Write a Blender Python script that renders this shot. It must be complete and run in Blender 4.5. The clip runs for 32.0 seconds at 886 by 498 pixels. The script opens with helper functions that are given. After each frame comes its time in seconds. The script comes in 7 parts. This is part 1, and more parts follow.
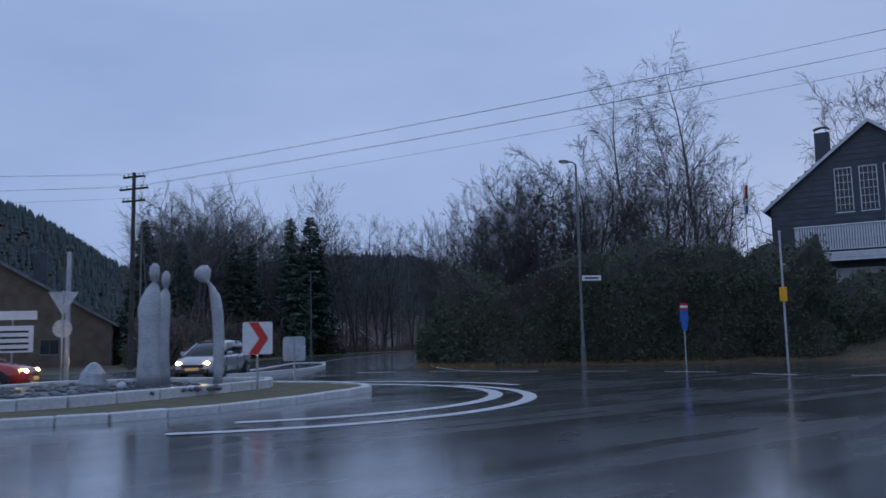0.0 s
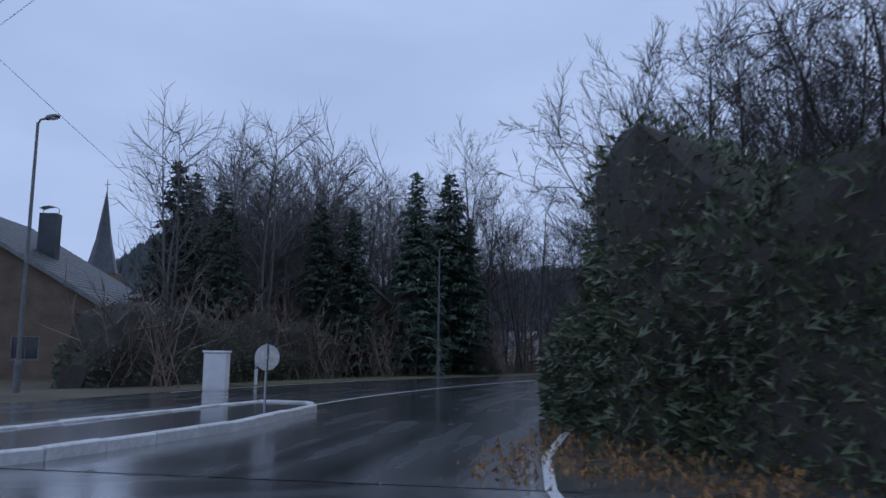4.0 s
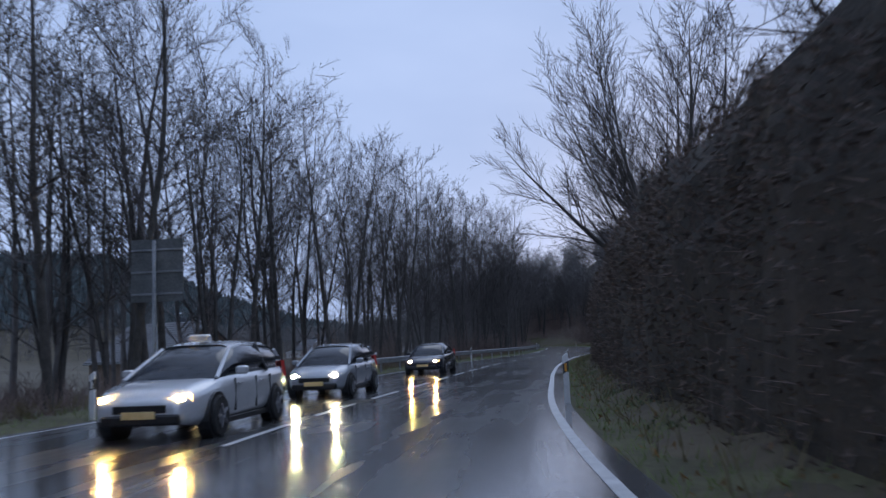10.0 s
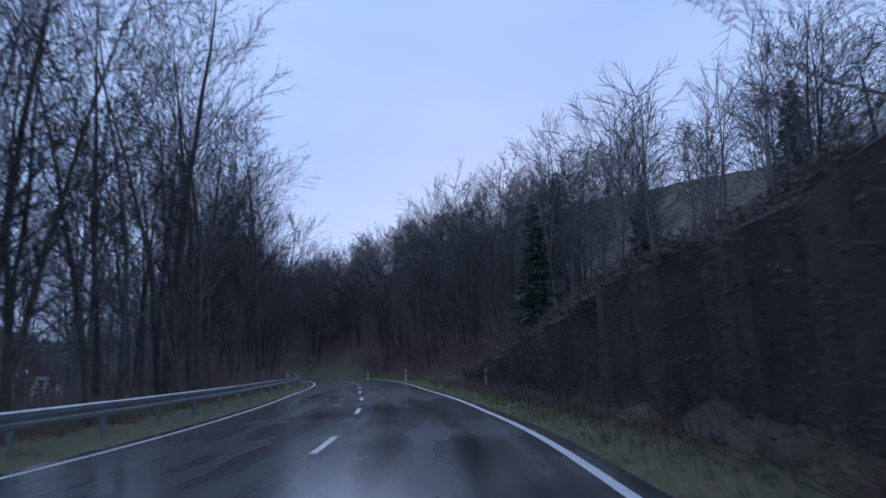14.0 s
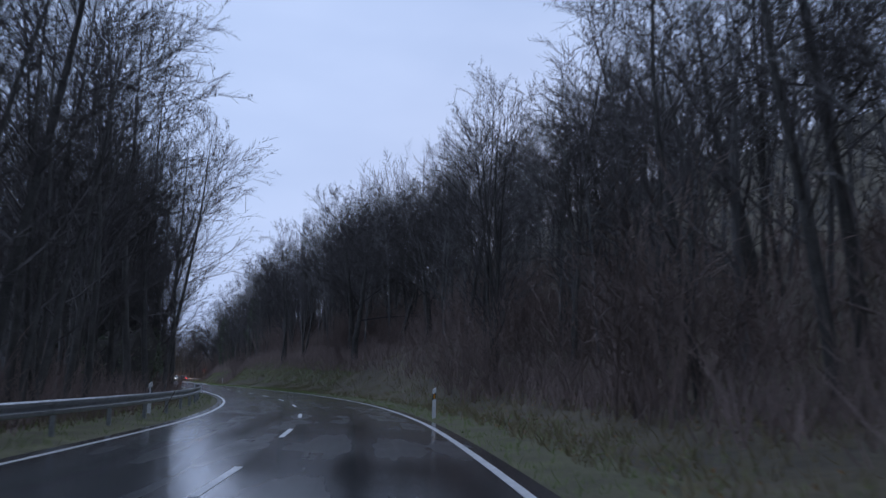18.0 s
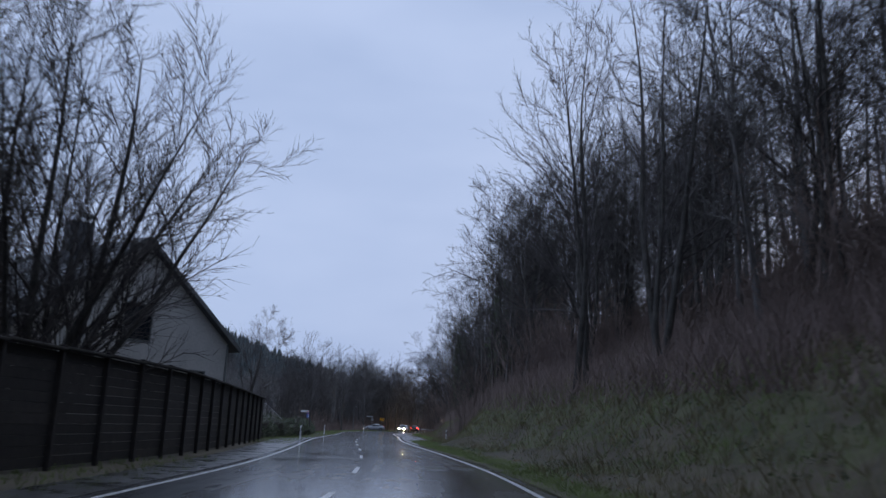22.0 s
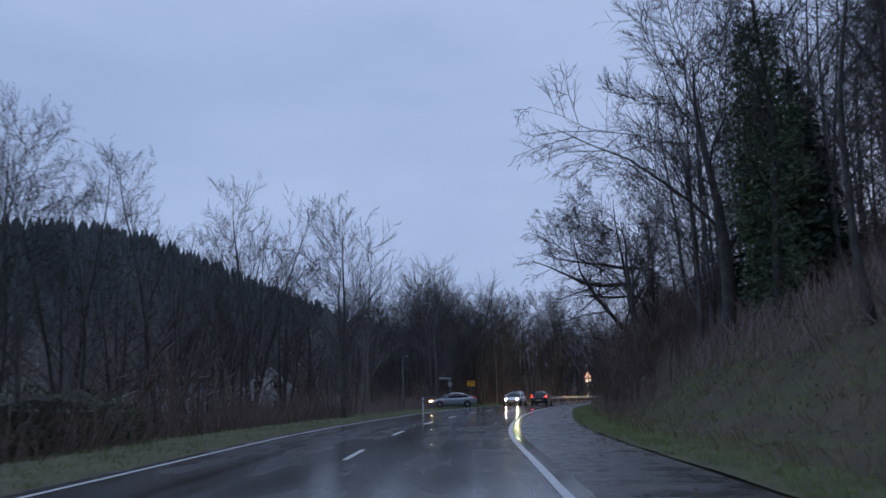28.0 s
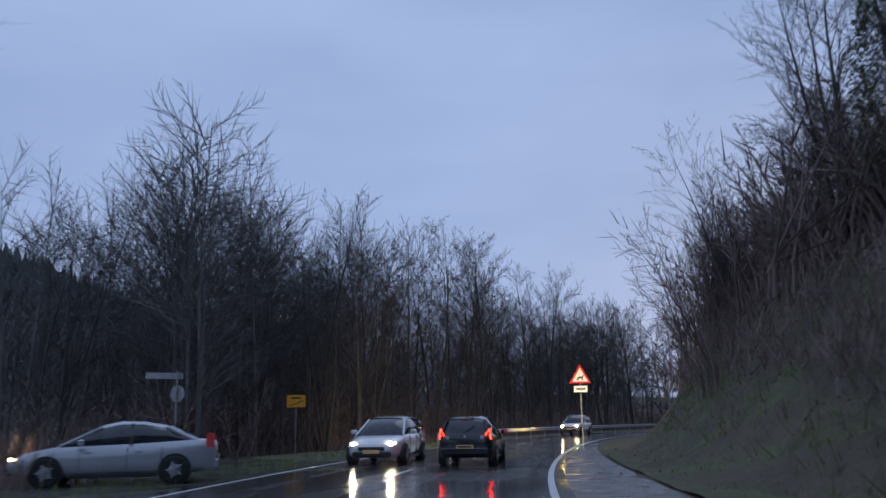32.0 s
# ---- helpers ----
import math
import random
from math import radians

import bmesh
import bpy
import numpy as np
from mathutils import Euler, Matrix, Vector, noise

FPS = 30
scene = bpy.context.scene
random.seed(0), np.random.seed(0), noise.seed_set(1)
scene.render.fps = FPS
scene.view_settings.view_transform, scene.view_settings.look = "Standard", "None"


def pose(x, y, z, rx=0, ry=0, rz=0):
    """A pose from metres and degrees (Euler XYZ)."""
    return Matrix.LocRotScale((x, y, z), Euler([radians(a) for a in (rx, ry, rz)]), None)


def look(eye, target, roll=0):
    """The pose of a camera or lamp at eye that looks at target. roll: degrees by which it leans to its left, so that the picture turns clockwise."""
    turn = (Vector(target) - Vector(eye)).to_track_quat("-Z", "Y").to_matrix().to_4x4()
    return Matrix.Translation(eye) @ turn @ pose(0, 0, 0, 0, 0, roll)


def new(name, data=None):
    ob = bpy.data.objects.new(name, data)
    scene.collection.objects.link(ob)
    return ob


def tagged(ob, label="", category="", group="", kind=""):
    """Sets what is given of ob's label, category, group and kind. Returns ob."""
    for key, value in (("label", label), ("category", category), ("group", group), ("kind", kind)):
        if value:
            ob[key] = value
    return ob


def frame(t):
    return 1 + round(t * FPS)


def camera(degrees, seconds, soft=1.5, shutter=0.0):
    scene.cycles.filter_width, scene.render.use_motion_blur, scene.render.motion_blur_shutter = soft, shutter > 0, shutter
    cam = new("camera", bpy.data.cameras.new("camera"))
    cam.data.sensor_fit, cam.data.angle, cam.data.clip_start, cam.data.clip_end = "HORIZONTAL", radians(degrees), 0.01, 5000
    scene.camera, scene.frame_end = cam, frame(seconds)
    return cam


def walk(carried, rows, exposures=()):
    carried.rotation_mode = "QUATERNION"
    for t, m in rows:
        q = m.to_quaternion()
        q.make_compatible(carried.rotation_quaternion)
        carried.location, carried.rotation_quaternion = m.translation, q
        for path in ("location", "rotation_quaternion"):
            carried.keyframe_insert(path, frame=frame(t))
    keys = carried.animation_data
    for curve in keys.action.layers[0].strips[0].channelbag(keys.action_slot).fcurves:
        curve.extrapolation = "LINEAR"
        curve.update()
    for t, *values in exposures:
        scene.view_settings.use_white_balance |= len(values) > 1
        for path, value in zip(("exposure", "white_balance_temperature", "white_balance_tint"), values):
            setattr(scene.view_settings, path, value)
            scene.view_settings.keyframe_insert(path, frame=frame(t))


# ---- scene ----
cam = camera(57.38, 32.0, soft=1.5, shutter=0.25)
PATH = [
    (0.0, pose(0.000, -0.000, 1.246, 96.41, 1.31, 0.10)),
    (0.5, pose(0.521, 3.188, 1.247, 96.14, 0.48, -2.78)),
    (1.0, pose(1.289, 6.579, 1.236, 97.44, 0.43, -6.35)),
    (1.5, pose(2.244, 10.294, 1.253, 98.84, 0.32, -8.38)),
    (2.0, pose(3.104, 14.263, 1.256, 98.49, -0.10, -7.87)),
    (2.5, pose(3.351, 17.999, 1.250, 98.27, -1.95, -3.66)),
    (3.0, pose(3.027, 21.415, 1.225, 98.47, -2.23, 3.35)),
    (3.5, pose(2.126, 24.874, 1.256, 98.03, -2.97, 12.85)),
    (5.5, pose(-2.526, 40.410, 1.245, 96.11, 3.95, 14.16)),
    (6.0, pose(-2.926, 45.510, 1.207, 95.18, 3.32, 8.10)),
    (6.5, pose(-3.195, 51.204, 1.245, 93.34, 3.32, 3.97)),
    (7.0, pose(-3.333, 57.322, 1.240, 95.79, 3.52, -0.05)),
    (7.5, pose(-3.163, 63.371, 1.250, 96.54, 4.03, -4.22)),
    (8.0, pose(-2.628, 69.396, 1.252, 97.02, 3.13, -7.42)),
    (8.5, pose(-1.741, 75.446, 1.250, 96.50, 2.82, -10.70)),
    (9.0, pose(-0.457, 81.551, 1.246, 96.25, 2.52, -14.56)),
    (9.5, pose(1.260, 87.733, 1.256, 96.54, 2.12, -17.60)),
    (10.0, pose(3.285, 94.113, 1.253, 96.81, 2.44, -19.38)),
    (10.5, pose(5.833, 100.817, 1.228, 96.67, 2.61, -21.30)),
    (11.0, pose(9.299, 107.906, 1.250, 96.98, 1.76, -22.86)),
    (11.5, pose(12.941, 115.180, 1.251, 97.11, 0.34, -24.34)),
    (12.0, pose(16.903, 122.832, 1.252, 97.53, 3.05, -25.86)),
    (12.5, pose(21.045, 130.807, 1.248, 97.28, 3.51, -27.84)),
    (13.0, pose(25.446, 138.946, 1.262, 97.48, 3.47, -29.52)),
    (13.5, pose(30.330, 147.096, 1.198, 97.61, 3.20, -31.93)),
    (14.0, pose(35.270, 155.083, 1.251, 98.20, 1.82, -34.56)),
    (14.5, pose(40.289, 162.872, 1.244, 97.98, 1.43, -36.40)),
    (16.5, pose(58.534, 194.197, 1.254, 99.05, 0.38, -34.53)),
    (17.0, pose(63.056, 201.802, 1.255, 99.38, -0.38, -32.96)),
    (17.5, pose(67.273, 209.470, 1.219, 99.16, -0.56, -30.61)),
    (18.0, pose(71.255, 217.551, 1.251, 99.23, -0.89, -28.28)),
    (18.5, pose(74.990, 225.908, 1.248, 99.33, -0.79, -25.88)),
    (19.0, pose(78.366, 234.508, 1.242, 98.43, -1.11, -23.80)),
    (19.5, pose(81.362, 243.214, 1.250, 98.83, -1.64, -21.66)),
    (20.0, pose(83.964, 252.027, 1.247, 98.27, -2.86, -19.17)),
    (20.5, pose(86.180, 260.930, 1.250, 98.25, -2.16, -16.44)),
    (21.0, pose(88.033, 269.887, 1.251, 100.18, -1.79, -13.70)),
    (21.5, pose(89.616, 278.896, 1.251, 101.79, -2.30, -11.81)),
    (22.0, pose(91.039, 287.796, 1.237, 102.45, -2.42, -10.67)),
    (22.5, pose(92.382, 296.292, 1.249, 102.51, -2.01, -9.68)),
    (23.0, pose(93.815, 304.716, 1.257, 102.17, -0.86, -8.64)),
    (23.5, pose(94.986, 313.012, 1.251, 101.80, -0.63, -7.50)),
    (24.0, pose(95.904, 321.178, 1.253, 101.44, -0.49, -6.33)),
    (24.5, pose(96.686, 329.170, 1.262, 101.24, -0.50, -5.27)),
    (25.0, pose(97.291, 337.034, 1.244, 100.90, -0.61, -4.54)),
    (25.5, pose(97.977, 344.785, 1.251, 100.70, -0.59, -3.71)),
    (27.5, pose(101.654, 374.760, 1.250, 99.94, -0.23, -3.65)),
    (28.0, pose(102.436, 381.970, 1.252, 100.18, 0.69, -4.05)),
    (28.5, pose(103.231, 389.226, 1.260, 100.30, 1.14, -4.98)),
    (29.0, pose(104.000, 396.390, 1.246, 100.39, 1.62, -5.67)),
    (29.5, pose(104.950, 403.645, 1.253, 100.36, 1.76, -6.67)),
    (30.0, pose(106.079, 411.032, 1.244, 100.90, 1.29, -7.37)),
    (30.5, pose(107.356, 418.502, 1.256, 100.75, 1.68, -7.82)),
    (31.0, pose(108.972, 426.041, 1.243, 101.30, 1.73, -8.60)),
    (31.5, pose(110.797, 433.689, 1.250, 102.07, 1.27, -9.89)),
    (32.0, pose(112.726, 441.391, 1.251, 102.13, 0.93, -11.26)),
]
walk(cam, PATH, [(0.0, -0.05, 6330, 10), (1.5, 0.06, 6500, 10), (3.0, 0.2, 6800, 10), (5.5, 0.3, 6680, 10), (8.0, 0.34, 6800, 10), (9.5, 0.36, 6720, 10),
                 (11.0, 0.38, 6500, 10), (13.0, 0.4, 5900, 10), (14.3, 0.42, 5950, 10), (17.0, 0.46, 6550, 10), (18.0, 0.46, 6800, 10), (20.0, 0.44, 6900, 10),
                 (22.0, 0.3, 7150, 10), (24.0, 0.14, 6720, 10), (25.0, 0.08, 6700, 10), (28.0, 0.08, 6640, 10), (31.0, 0.1, 6600, 10), (32.0, 0.0, 6450, 10)])

# ---------- light: overcast winter dusk ----------
world = bpy.data.worlds.new("dusk_sky")
scene.world = world
world.use_nodes = True
wn, wl = world.node_tree.nodes, world.node_tree.links
wn.clear()
w_out = wn.new("ShaderNodeOutputWorld")
w_sky = wn.new("ShaderNodeTexSky")
w_sky.sky_type = "NISHITA"
w_sky.sun_disc = False
w_sky.sun_elevation = radians(6)
w_sky.sun_rotation = radians(40)
w_sky.dust_density = 4.0
w_bg_sky = wn.new("ShaderNodeBackground")
w_bg_sky.inputs["Strength"].default_value = 0.05
wl.new(w_sky.outputs["Color"], w_bg_sky.inputs["Color"])
w_co = wn.new("ShaderNodeTexCoord")
w_map = wn.new("ShaderNodeMapping")
w_map.inputs["Scale"].default_value = (1.6, 1.6, 4.5)
wl.new(w_co.outputs["Generated"], w_map.inputs["Vector"])
w_noise = wn.new("ShaderNodeTexNoise")
w_noise.inputs["Scale"].default_value = 1.3
w_noise.inputs["Detail"].default_value = 4
wl.new(w_map.outputs["Vector"], w_noise.inputs["Vector"])
w_ramp = wn.new("ShaderNodeValToRGB")
w_ramp.color_ramp.elements[0].position, w_ramp.color_ramp.elements[1].position = 0.3, 0.72
w_ramp.color_ramp.elements[0].color = (0.31, 0.425, 0.7, 1)
w_ramp.color_ramp.elements[1].color = (0.41, 0.53, 0.82, 1)
wl.new(w_noise.outputs["Fac"], w_ramp.inputs["Fac"])
w_bg_cloud = wn.new("ShaderNodeBackground")
w_bg_cloud.inputs["Strength"].default_value = 1.0
wl.new(w_ramp.outputs["Color"], w_bg_cloud.inputs["Color"])
w_mix = wn.new("ShaderNodeMixShader")
w_mix.inputs["Fac"].default_value = 0.93
wl.new(w_bg_sky.outputs[0], w_mix.inputs[1])
wl.new(w_bg_cloud.outputs[0], w_mix.inputs[2])
wl.new(w_mix.outputs[0], w_out.inputs["Surface"])

sun_data = bpy.data.lights.new("overcast_sun", "SUN")
sun_data.energy = 0.25
sun_data.angle = radians(40)
sun_data.color = (0.8, 0.88, 1.0)
sun = new("overcast_sun", sun_data)
sun.matrix_world = look((0, 0, 60), (-25, -30, 0))

# ---------- materials ----------


def nodes_of(name):
    m = bpy.data.materials.new(name)
    m.use_nodes = True
    return m, m.node_tree.nodes, m.node_tree.links, m.node_tree.nodes["Principled BSDF"]


def surface(name, a, b, scale=3.0, rough=0.7, bump=0.2, metal=0.0, fine=8.0, vary=0.0, coat=0.0, spread=0.0):
    """Two colours mixed by coarse and fine noise, with relief. vary: change from piece to piece. spread: roughness range."""
    m, n, l, p = nodes_of(name)
    co = n.new("ShaderNodeTexCoord")
    n1 = n.new("ShaderNodeTexNoise")
    n1.inputs["Scale"].default_value, n1.inputs["Detail"].default_value = scale, 5
    n2 = n.new("ShaderNodeTexNoise")
    n2.inputs["Scale"].default_value, n2.inputs["Detail"].default_value = scale * fine, 4
    for q in (n1, n2):
        l.new(co.outputs["Object"], q.inputs["Vector"])
    add = n.new("ShaderNodeMath")
    add.operation = "MULTIPLY_ADD"
    add.inputs[1].default_value = 0.45
    l.new(n2.outputs["Fac"], add.inputs[0])
    half = n.new("ShaderNodeMath")
    half.operation = "MULTIPLY"
    half.inputs[1].default_value = 0.6
    l.new(n1.outputs["Fac"], half.inputs[0])
    l.new(half.outputs[0], add.inputs[2])
    ramp = n.new("ShaderNodeValToRGB")
    ramp.color_ramp.elements[0].position, ramp.color_ramp.elements[1].position = 0.36, 0.68
    ramp.color_ramp.elements[0].color, ramp.color_ramp.elements[1].color = (*a, 1), (*b, 1)
    l.new(add.outputs[0], ramp.inputs["Fac"])
    colour = ramp.outputs["Color"]
    if vary:
        info = n.new("ShaderNodeObjectInfo")
        rng = n.new("ShaderNodeMapRange")
        rng.inputs["To Min"].default_value, rng.inputs["To Max"].default_value = 1 - vary, 1 + vary
        l.new(info.outputs["Random"], rng.inputs["Value"])
        hsv = n.new("ShaderNodeHueSaturation")
        l.new(rng.outputs[0], hsv.inputs["Value"])
        l.new(colour, hsv.inputs["Color"])
        colour = hsv.outputs["Color"]
    l.new(colour, p.inputs["Base Color"])
    p.inputs["Roughness"].default_value, p.inputs["Metallic"].default_value = rough, metal
    if spread:
        rr = n.new("ShaderNodeMapRange")
        rr.inputs["From Min"].default_value, rr.inputs["From Max"].default_value = 0.3, 0.7
        rr.inputs["To Min"].default_value, rr.inputs["To Max"].default_value = rough - spread, rough + spread
        l.new(n1.outputs["Fac"], rr.inputs["Value"])
        l.new(rr.outputs[0], p.inputs["Roughness"])
    p.inputs["Coat Weight"].default_value = coat
    if bump:
        bp = n.new("ShaderNodeBump")
        bp.inputs["Strength"].default_value, bp.inputs["Distance"].default_value = bump, 0.02
        l.new(n2.outputs["Fac"], bp.inputs["Height"])
        l.new(bp.outputs[0], p.inputs["Normal"])
    return m


def glow(name, colour, strength):
    m, n, l, p = nodes_of(name)
    p.inputs["Base Color"].default_value = (*colour, 1)
    p.inputs["Emission Color"].default_value = (*colour, 1)
    p.inputs["Emission Strength"].default_value = strength
    p.inputs["Roughness"].default_value = 0.3
    return m


def wet_asphalt(name, worn):
    """Wet tarmac: a film of water, smoother in the wheel tracks, with fine chippings under it."""
    m, n, l, p = nodes_of(name)
    uv = n.new("ShaderNodeTexCoord")
    stretch = n.new("ShaderNodeMapping")
    stretch.inputs["Scale"].default_value = (0.05, 1.4, 1)
    l.new(uv.outputs["UV"], stretch.inputs["Vector"])
    track = n.new("ShaderNodeTexNoise")
    track.inputs["Scale"].default_value, track.inputs["Detail"].default_value = 1.0, 4
    l.new(stretch.outputs[0], track.inputs["Vector"])
    patch = n.new("ShaderNodeTexNoise")
    patch.inputs["Scale"].default_value, patch.inputs["Detail"].default_value = 0.22, 4
    l.new(uv.outputs["UV"], patch.inputs["Vector"])
    grain = n.new("ShaderNodeTexNoise")
    grain.inputs["Scale"].default_value, grain.inputs["Detail"].default_value = 60, 3
    l.new(uv.outputs["UV"], grain.inputs["Vector"])
    ramp = n.new("ShaderNodeValToRGB")
    ramp.color_ramp.elements[0].position, ramp.color_ramp.elements[1].position = 0.3, 0.75
    ramp.color_ramp.elements[0].color = (0.045, 0.048, 0.053, 1)
    ramp.color_ramp.elements[1].color = (0.095 * worn, 0.099 * worn, 0.105 * worn, 1)
    l.new(track.outputs["Fac"], ramp.inputs["Fac"])
    l.new(ramp.outputs["Color"], p.inputs["Base Color"])
    mix = n.new("ShaderNodeMath")
    mix.operation = "ADD"
    l.new(track.outputs["Fac"], mix.inputs[0])
    l.new(patch.outputs["Fac"], mix.inputs[1])
    rr = n.new("ShaderNodeMapRange")
    rr.inputs["From Min"].default_value, rr.inputs["From Max"].default_value = 0.72, 1.3
    rr.inputs["To Min"].default_value, rr.inputs["To Max"].default_value = 0.1, 0.4
    l.new(mix.outputs[0], rr.inputs["Value"])
    l.new(rr.outputs[0], p.inputs["Roughness"])
    p.inputs["IOR"].default_value = 1.5
    p.inputs["Coat Weight"].default_value, p.inputs["Coat Roughness"].default_value, p.inputs["Coat IOR"].default_value = 0.8, 0.09, 1.4
    b1 = n.new("ShaderNodeBump")
    b1.inputs["Strength"].default_value, b1.inputs["Distance"].default_value = 0.12, 0.006
    l.new(grain.outputs["Fac"], b1.inputs["Height"])
    ripple = n.new("ShaderNodeTexNoise")
    ripple.inputs["Scale"].default_value, ripple.inputs["Detail"].default_value = 3.0, 2
    l.new(uv.outputs["UV"], ripple.inputs["Vector"])
    b2 = n.new("ShaderNodeBump")
    b2.inputs["Strength"].default_value, b2.inputs["Distance"].default_value = 0.12, 0.01
    l.new(ripple.outputs["Fac"], b2.inputs["Height"])
    l.new(b1.outputs[0], b2.inputs["Normal"])
    l.new(b2.outputs[0], p.inputs["Normal"])
    l.new(b2.outputs[0], p.inputs["Coat Normal"])
    return m


M_ROAD = wet_asphalt("wet_asphalt", 1.0)
M_APRON = wet_asphalt("wet_asphalt_worn", 1.15)
M_SHOULDER = surface("wet_gravel_shoulder", (0.02, 0.02, 0.021), (0.075, 0.072, 0.068), 1.2, 0.33, 0.6, 0, 14, spread=0.2)
M_PAINT = surface("road_paint_white", (0.42, 0.43, 0.44), (0.72, 0.73, 0.74), 5, 0.4, 0.15, 0, 10)
M_GROUND = surface("wet_grass_and_litter", (0.045, 0.038, 0.027), (0.12, 0.1, 0.062), 0.35, 0.9, 0.8, 0, 12)
M_VERGE = surface("verge_grass_base", (0.05, 0.048, 0.027), (0.125, 0.124, 0.06), 0.9, 0.9, 0.8, 0, 10)
M_GRASS = surface("grass_blades", (0.1, 0.14, 0.04), (0.24, 0.3, 0.1), 0.6, 0.7, 0.0, 0, 6)
M_DRY = surface("dry_grass_blades", (0.12, 0.1, 0.05), (0.24, 0.2, 0.11), 0.6, 0.8, 0.0, 0, 6)
M_LITTER = surface("fallen_leaves", (0.1, 0.05, 0.02), (0.36, 0.19, 0.06), 2.0, 0.7, 0.0, 0, 8)
M_IVY = surface("ivy_leaves", (0.04, 0.06, 0.028), (0.1, 0.14, 0.06), 1.0, 0.5, 0.0, 0, 8)
M_HEDGE = surface("evergreen_leaves", (0.045, 0.062, 0.034), (0.11, 0.14, 0.07), 1.2, 0.4, 0.0, 0, 8)
M_BEECH = surface("withered_hedge_leaves", (0.06, 0.045, 0.038), (0.135, 0.1, 0.08), 1.2, 0.8, 0.0, 0, 8)
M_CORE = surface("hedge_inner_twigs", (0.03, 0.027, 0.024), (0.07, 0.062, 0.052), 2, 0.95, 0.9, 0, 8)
M_BARK = surface("wet_bark", (0.034, 0.031, 0.029), (0.1, 0.092, 0.082), 3, 0.8, 0.9, 0, 9, vary=0.25)
M_TWIG = surface("bare_twigs", (0.045, 0.04, 0.04), (0.105, 0.092, 0.088), 1, 0.8, 0.0, 0, 5, vary=0.3)
# Paler than bark and twigs nearby: mist between the trees, put into the colour.
M_HAZEBARK = surface("haze_paled_bark_and_twigs", (0.09, 0.085, 0.084), (0.19, 0.178, 0.17), 0.5, 0.85, 0.0, 0, 6)
M_BIRCH = surface("birch_bark", (0.06, 0.055, 0.05), (0.33, 0.32, 0.3), 2.2, 0.7, 0.5, 0, 6)
M_NEEDLE = surface("spruce_needles", (0.035, 0.058, 0.045), (0.075, 0.115, 0.08), 1.5, 0.7, 0.0, 0, 6, vary=0.2)
M_SHRUB = surface("shrub_twigs", (0.125, 0.095, 0.085), (0.26, 0.19, 0.165), 1, 0.85, 0.0, 0, 5, vary=0.3)
# Twice as light as the near twigs, to paint the wet air's haze.
M_FAR = surface("hazed_far_wood_crowns", (0.12, 0.115, 0.115), (0.22, 0.205, 0.195), 0.2, 0.9, 0.0, 0, 8)
# Bluer and lighter than spruce needles: distance haze is mixed into this colour.
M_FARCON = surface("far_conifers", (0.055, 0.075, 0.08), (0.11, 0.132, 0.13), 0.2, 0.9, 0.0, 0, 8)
M_KERB = surface("pale_kerb_stone", (0.4, 0.4, 0.4), (0.66, 0.67, 0.68), 1.5, 0.45, 0.25, 0, 9, vary=0.06)
M_STEEL = surface("galvanised_steel", (0.28, 0.3, 0.32), (0.5, 0.52, 0.54), 2, 0.38, 0.1, 0.85, 8)
M_GREYPOST = surface("grey_painted_pole", (0.1, 0.11, 0.11), (0.2, 0.21, 0.21), 2, 0.45, 0.1, 0.3, 8)
M_WOODPOLE = surface("tarred_wood_pole", (0.03, 0.026, 0.022), (0.08, 0.07, 0.06), 3, 0.8, 0.5, 0, 8)
M_PLASTIC = surface("white_post_plastic", (0.6, 0.61, 0.62), (0.8, 0.8, 0.8), 4, 0.35, 0.05, 0, 8)
M_BLACK = surface("black_plastic", (0.012, 0.012, 0.013), (0.03, 0.03, 0.032), 4, 0.4, 0.1, 0, 8)
M_AMBER = surface("amber_reflector", (0.75, 0.28, 0.03), (0.95, 0.42, 0.06), 9, 0.15, 0.1, 0, 4)
M_WHITE = surface("white_sheet", (0.66, 0.67, 0.68), (0.8, 0.8, 0.81), 3, 0.35, 0.03, 0, 8)
M_RED = surface("red_sheet", (0.5, 0.02, 0.02), (0.68, 0.04, 0.03), 3, 0.35, 0.03, 0, 8)
M_BLUE = surface("blue_sheet", (0.01, 0.09, 0.38), (0.02, 0.15, 0.5), 3, 0.35, 0.03, 0, 8)
M_ORANGE = surface("orange_and_headlit_yellow_sheet", (0.85, 0.33, 0.0), (0.95, 0.45, 0.02), 3, 0.4, 0.03, 0, 8)
M_CABLE = surface("black_cable", (0.015, 0.015, 0.016), (0.03, 0.03, 0.032), 3, 0.5, 0.0, 0, 4)

# ---------- mesh helpers ----------


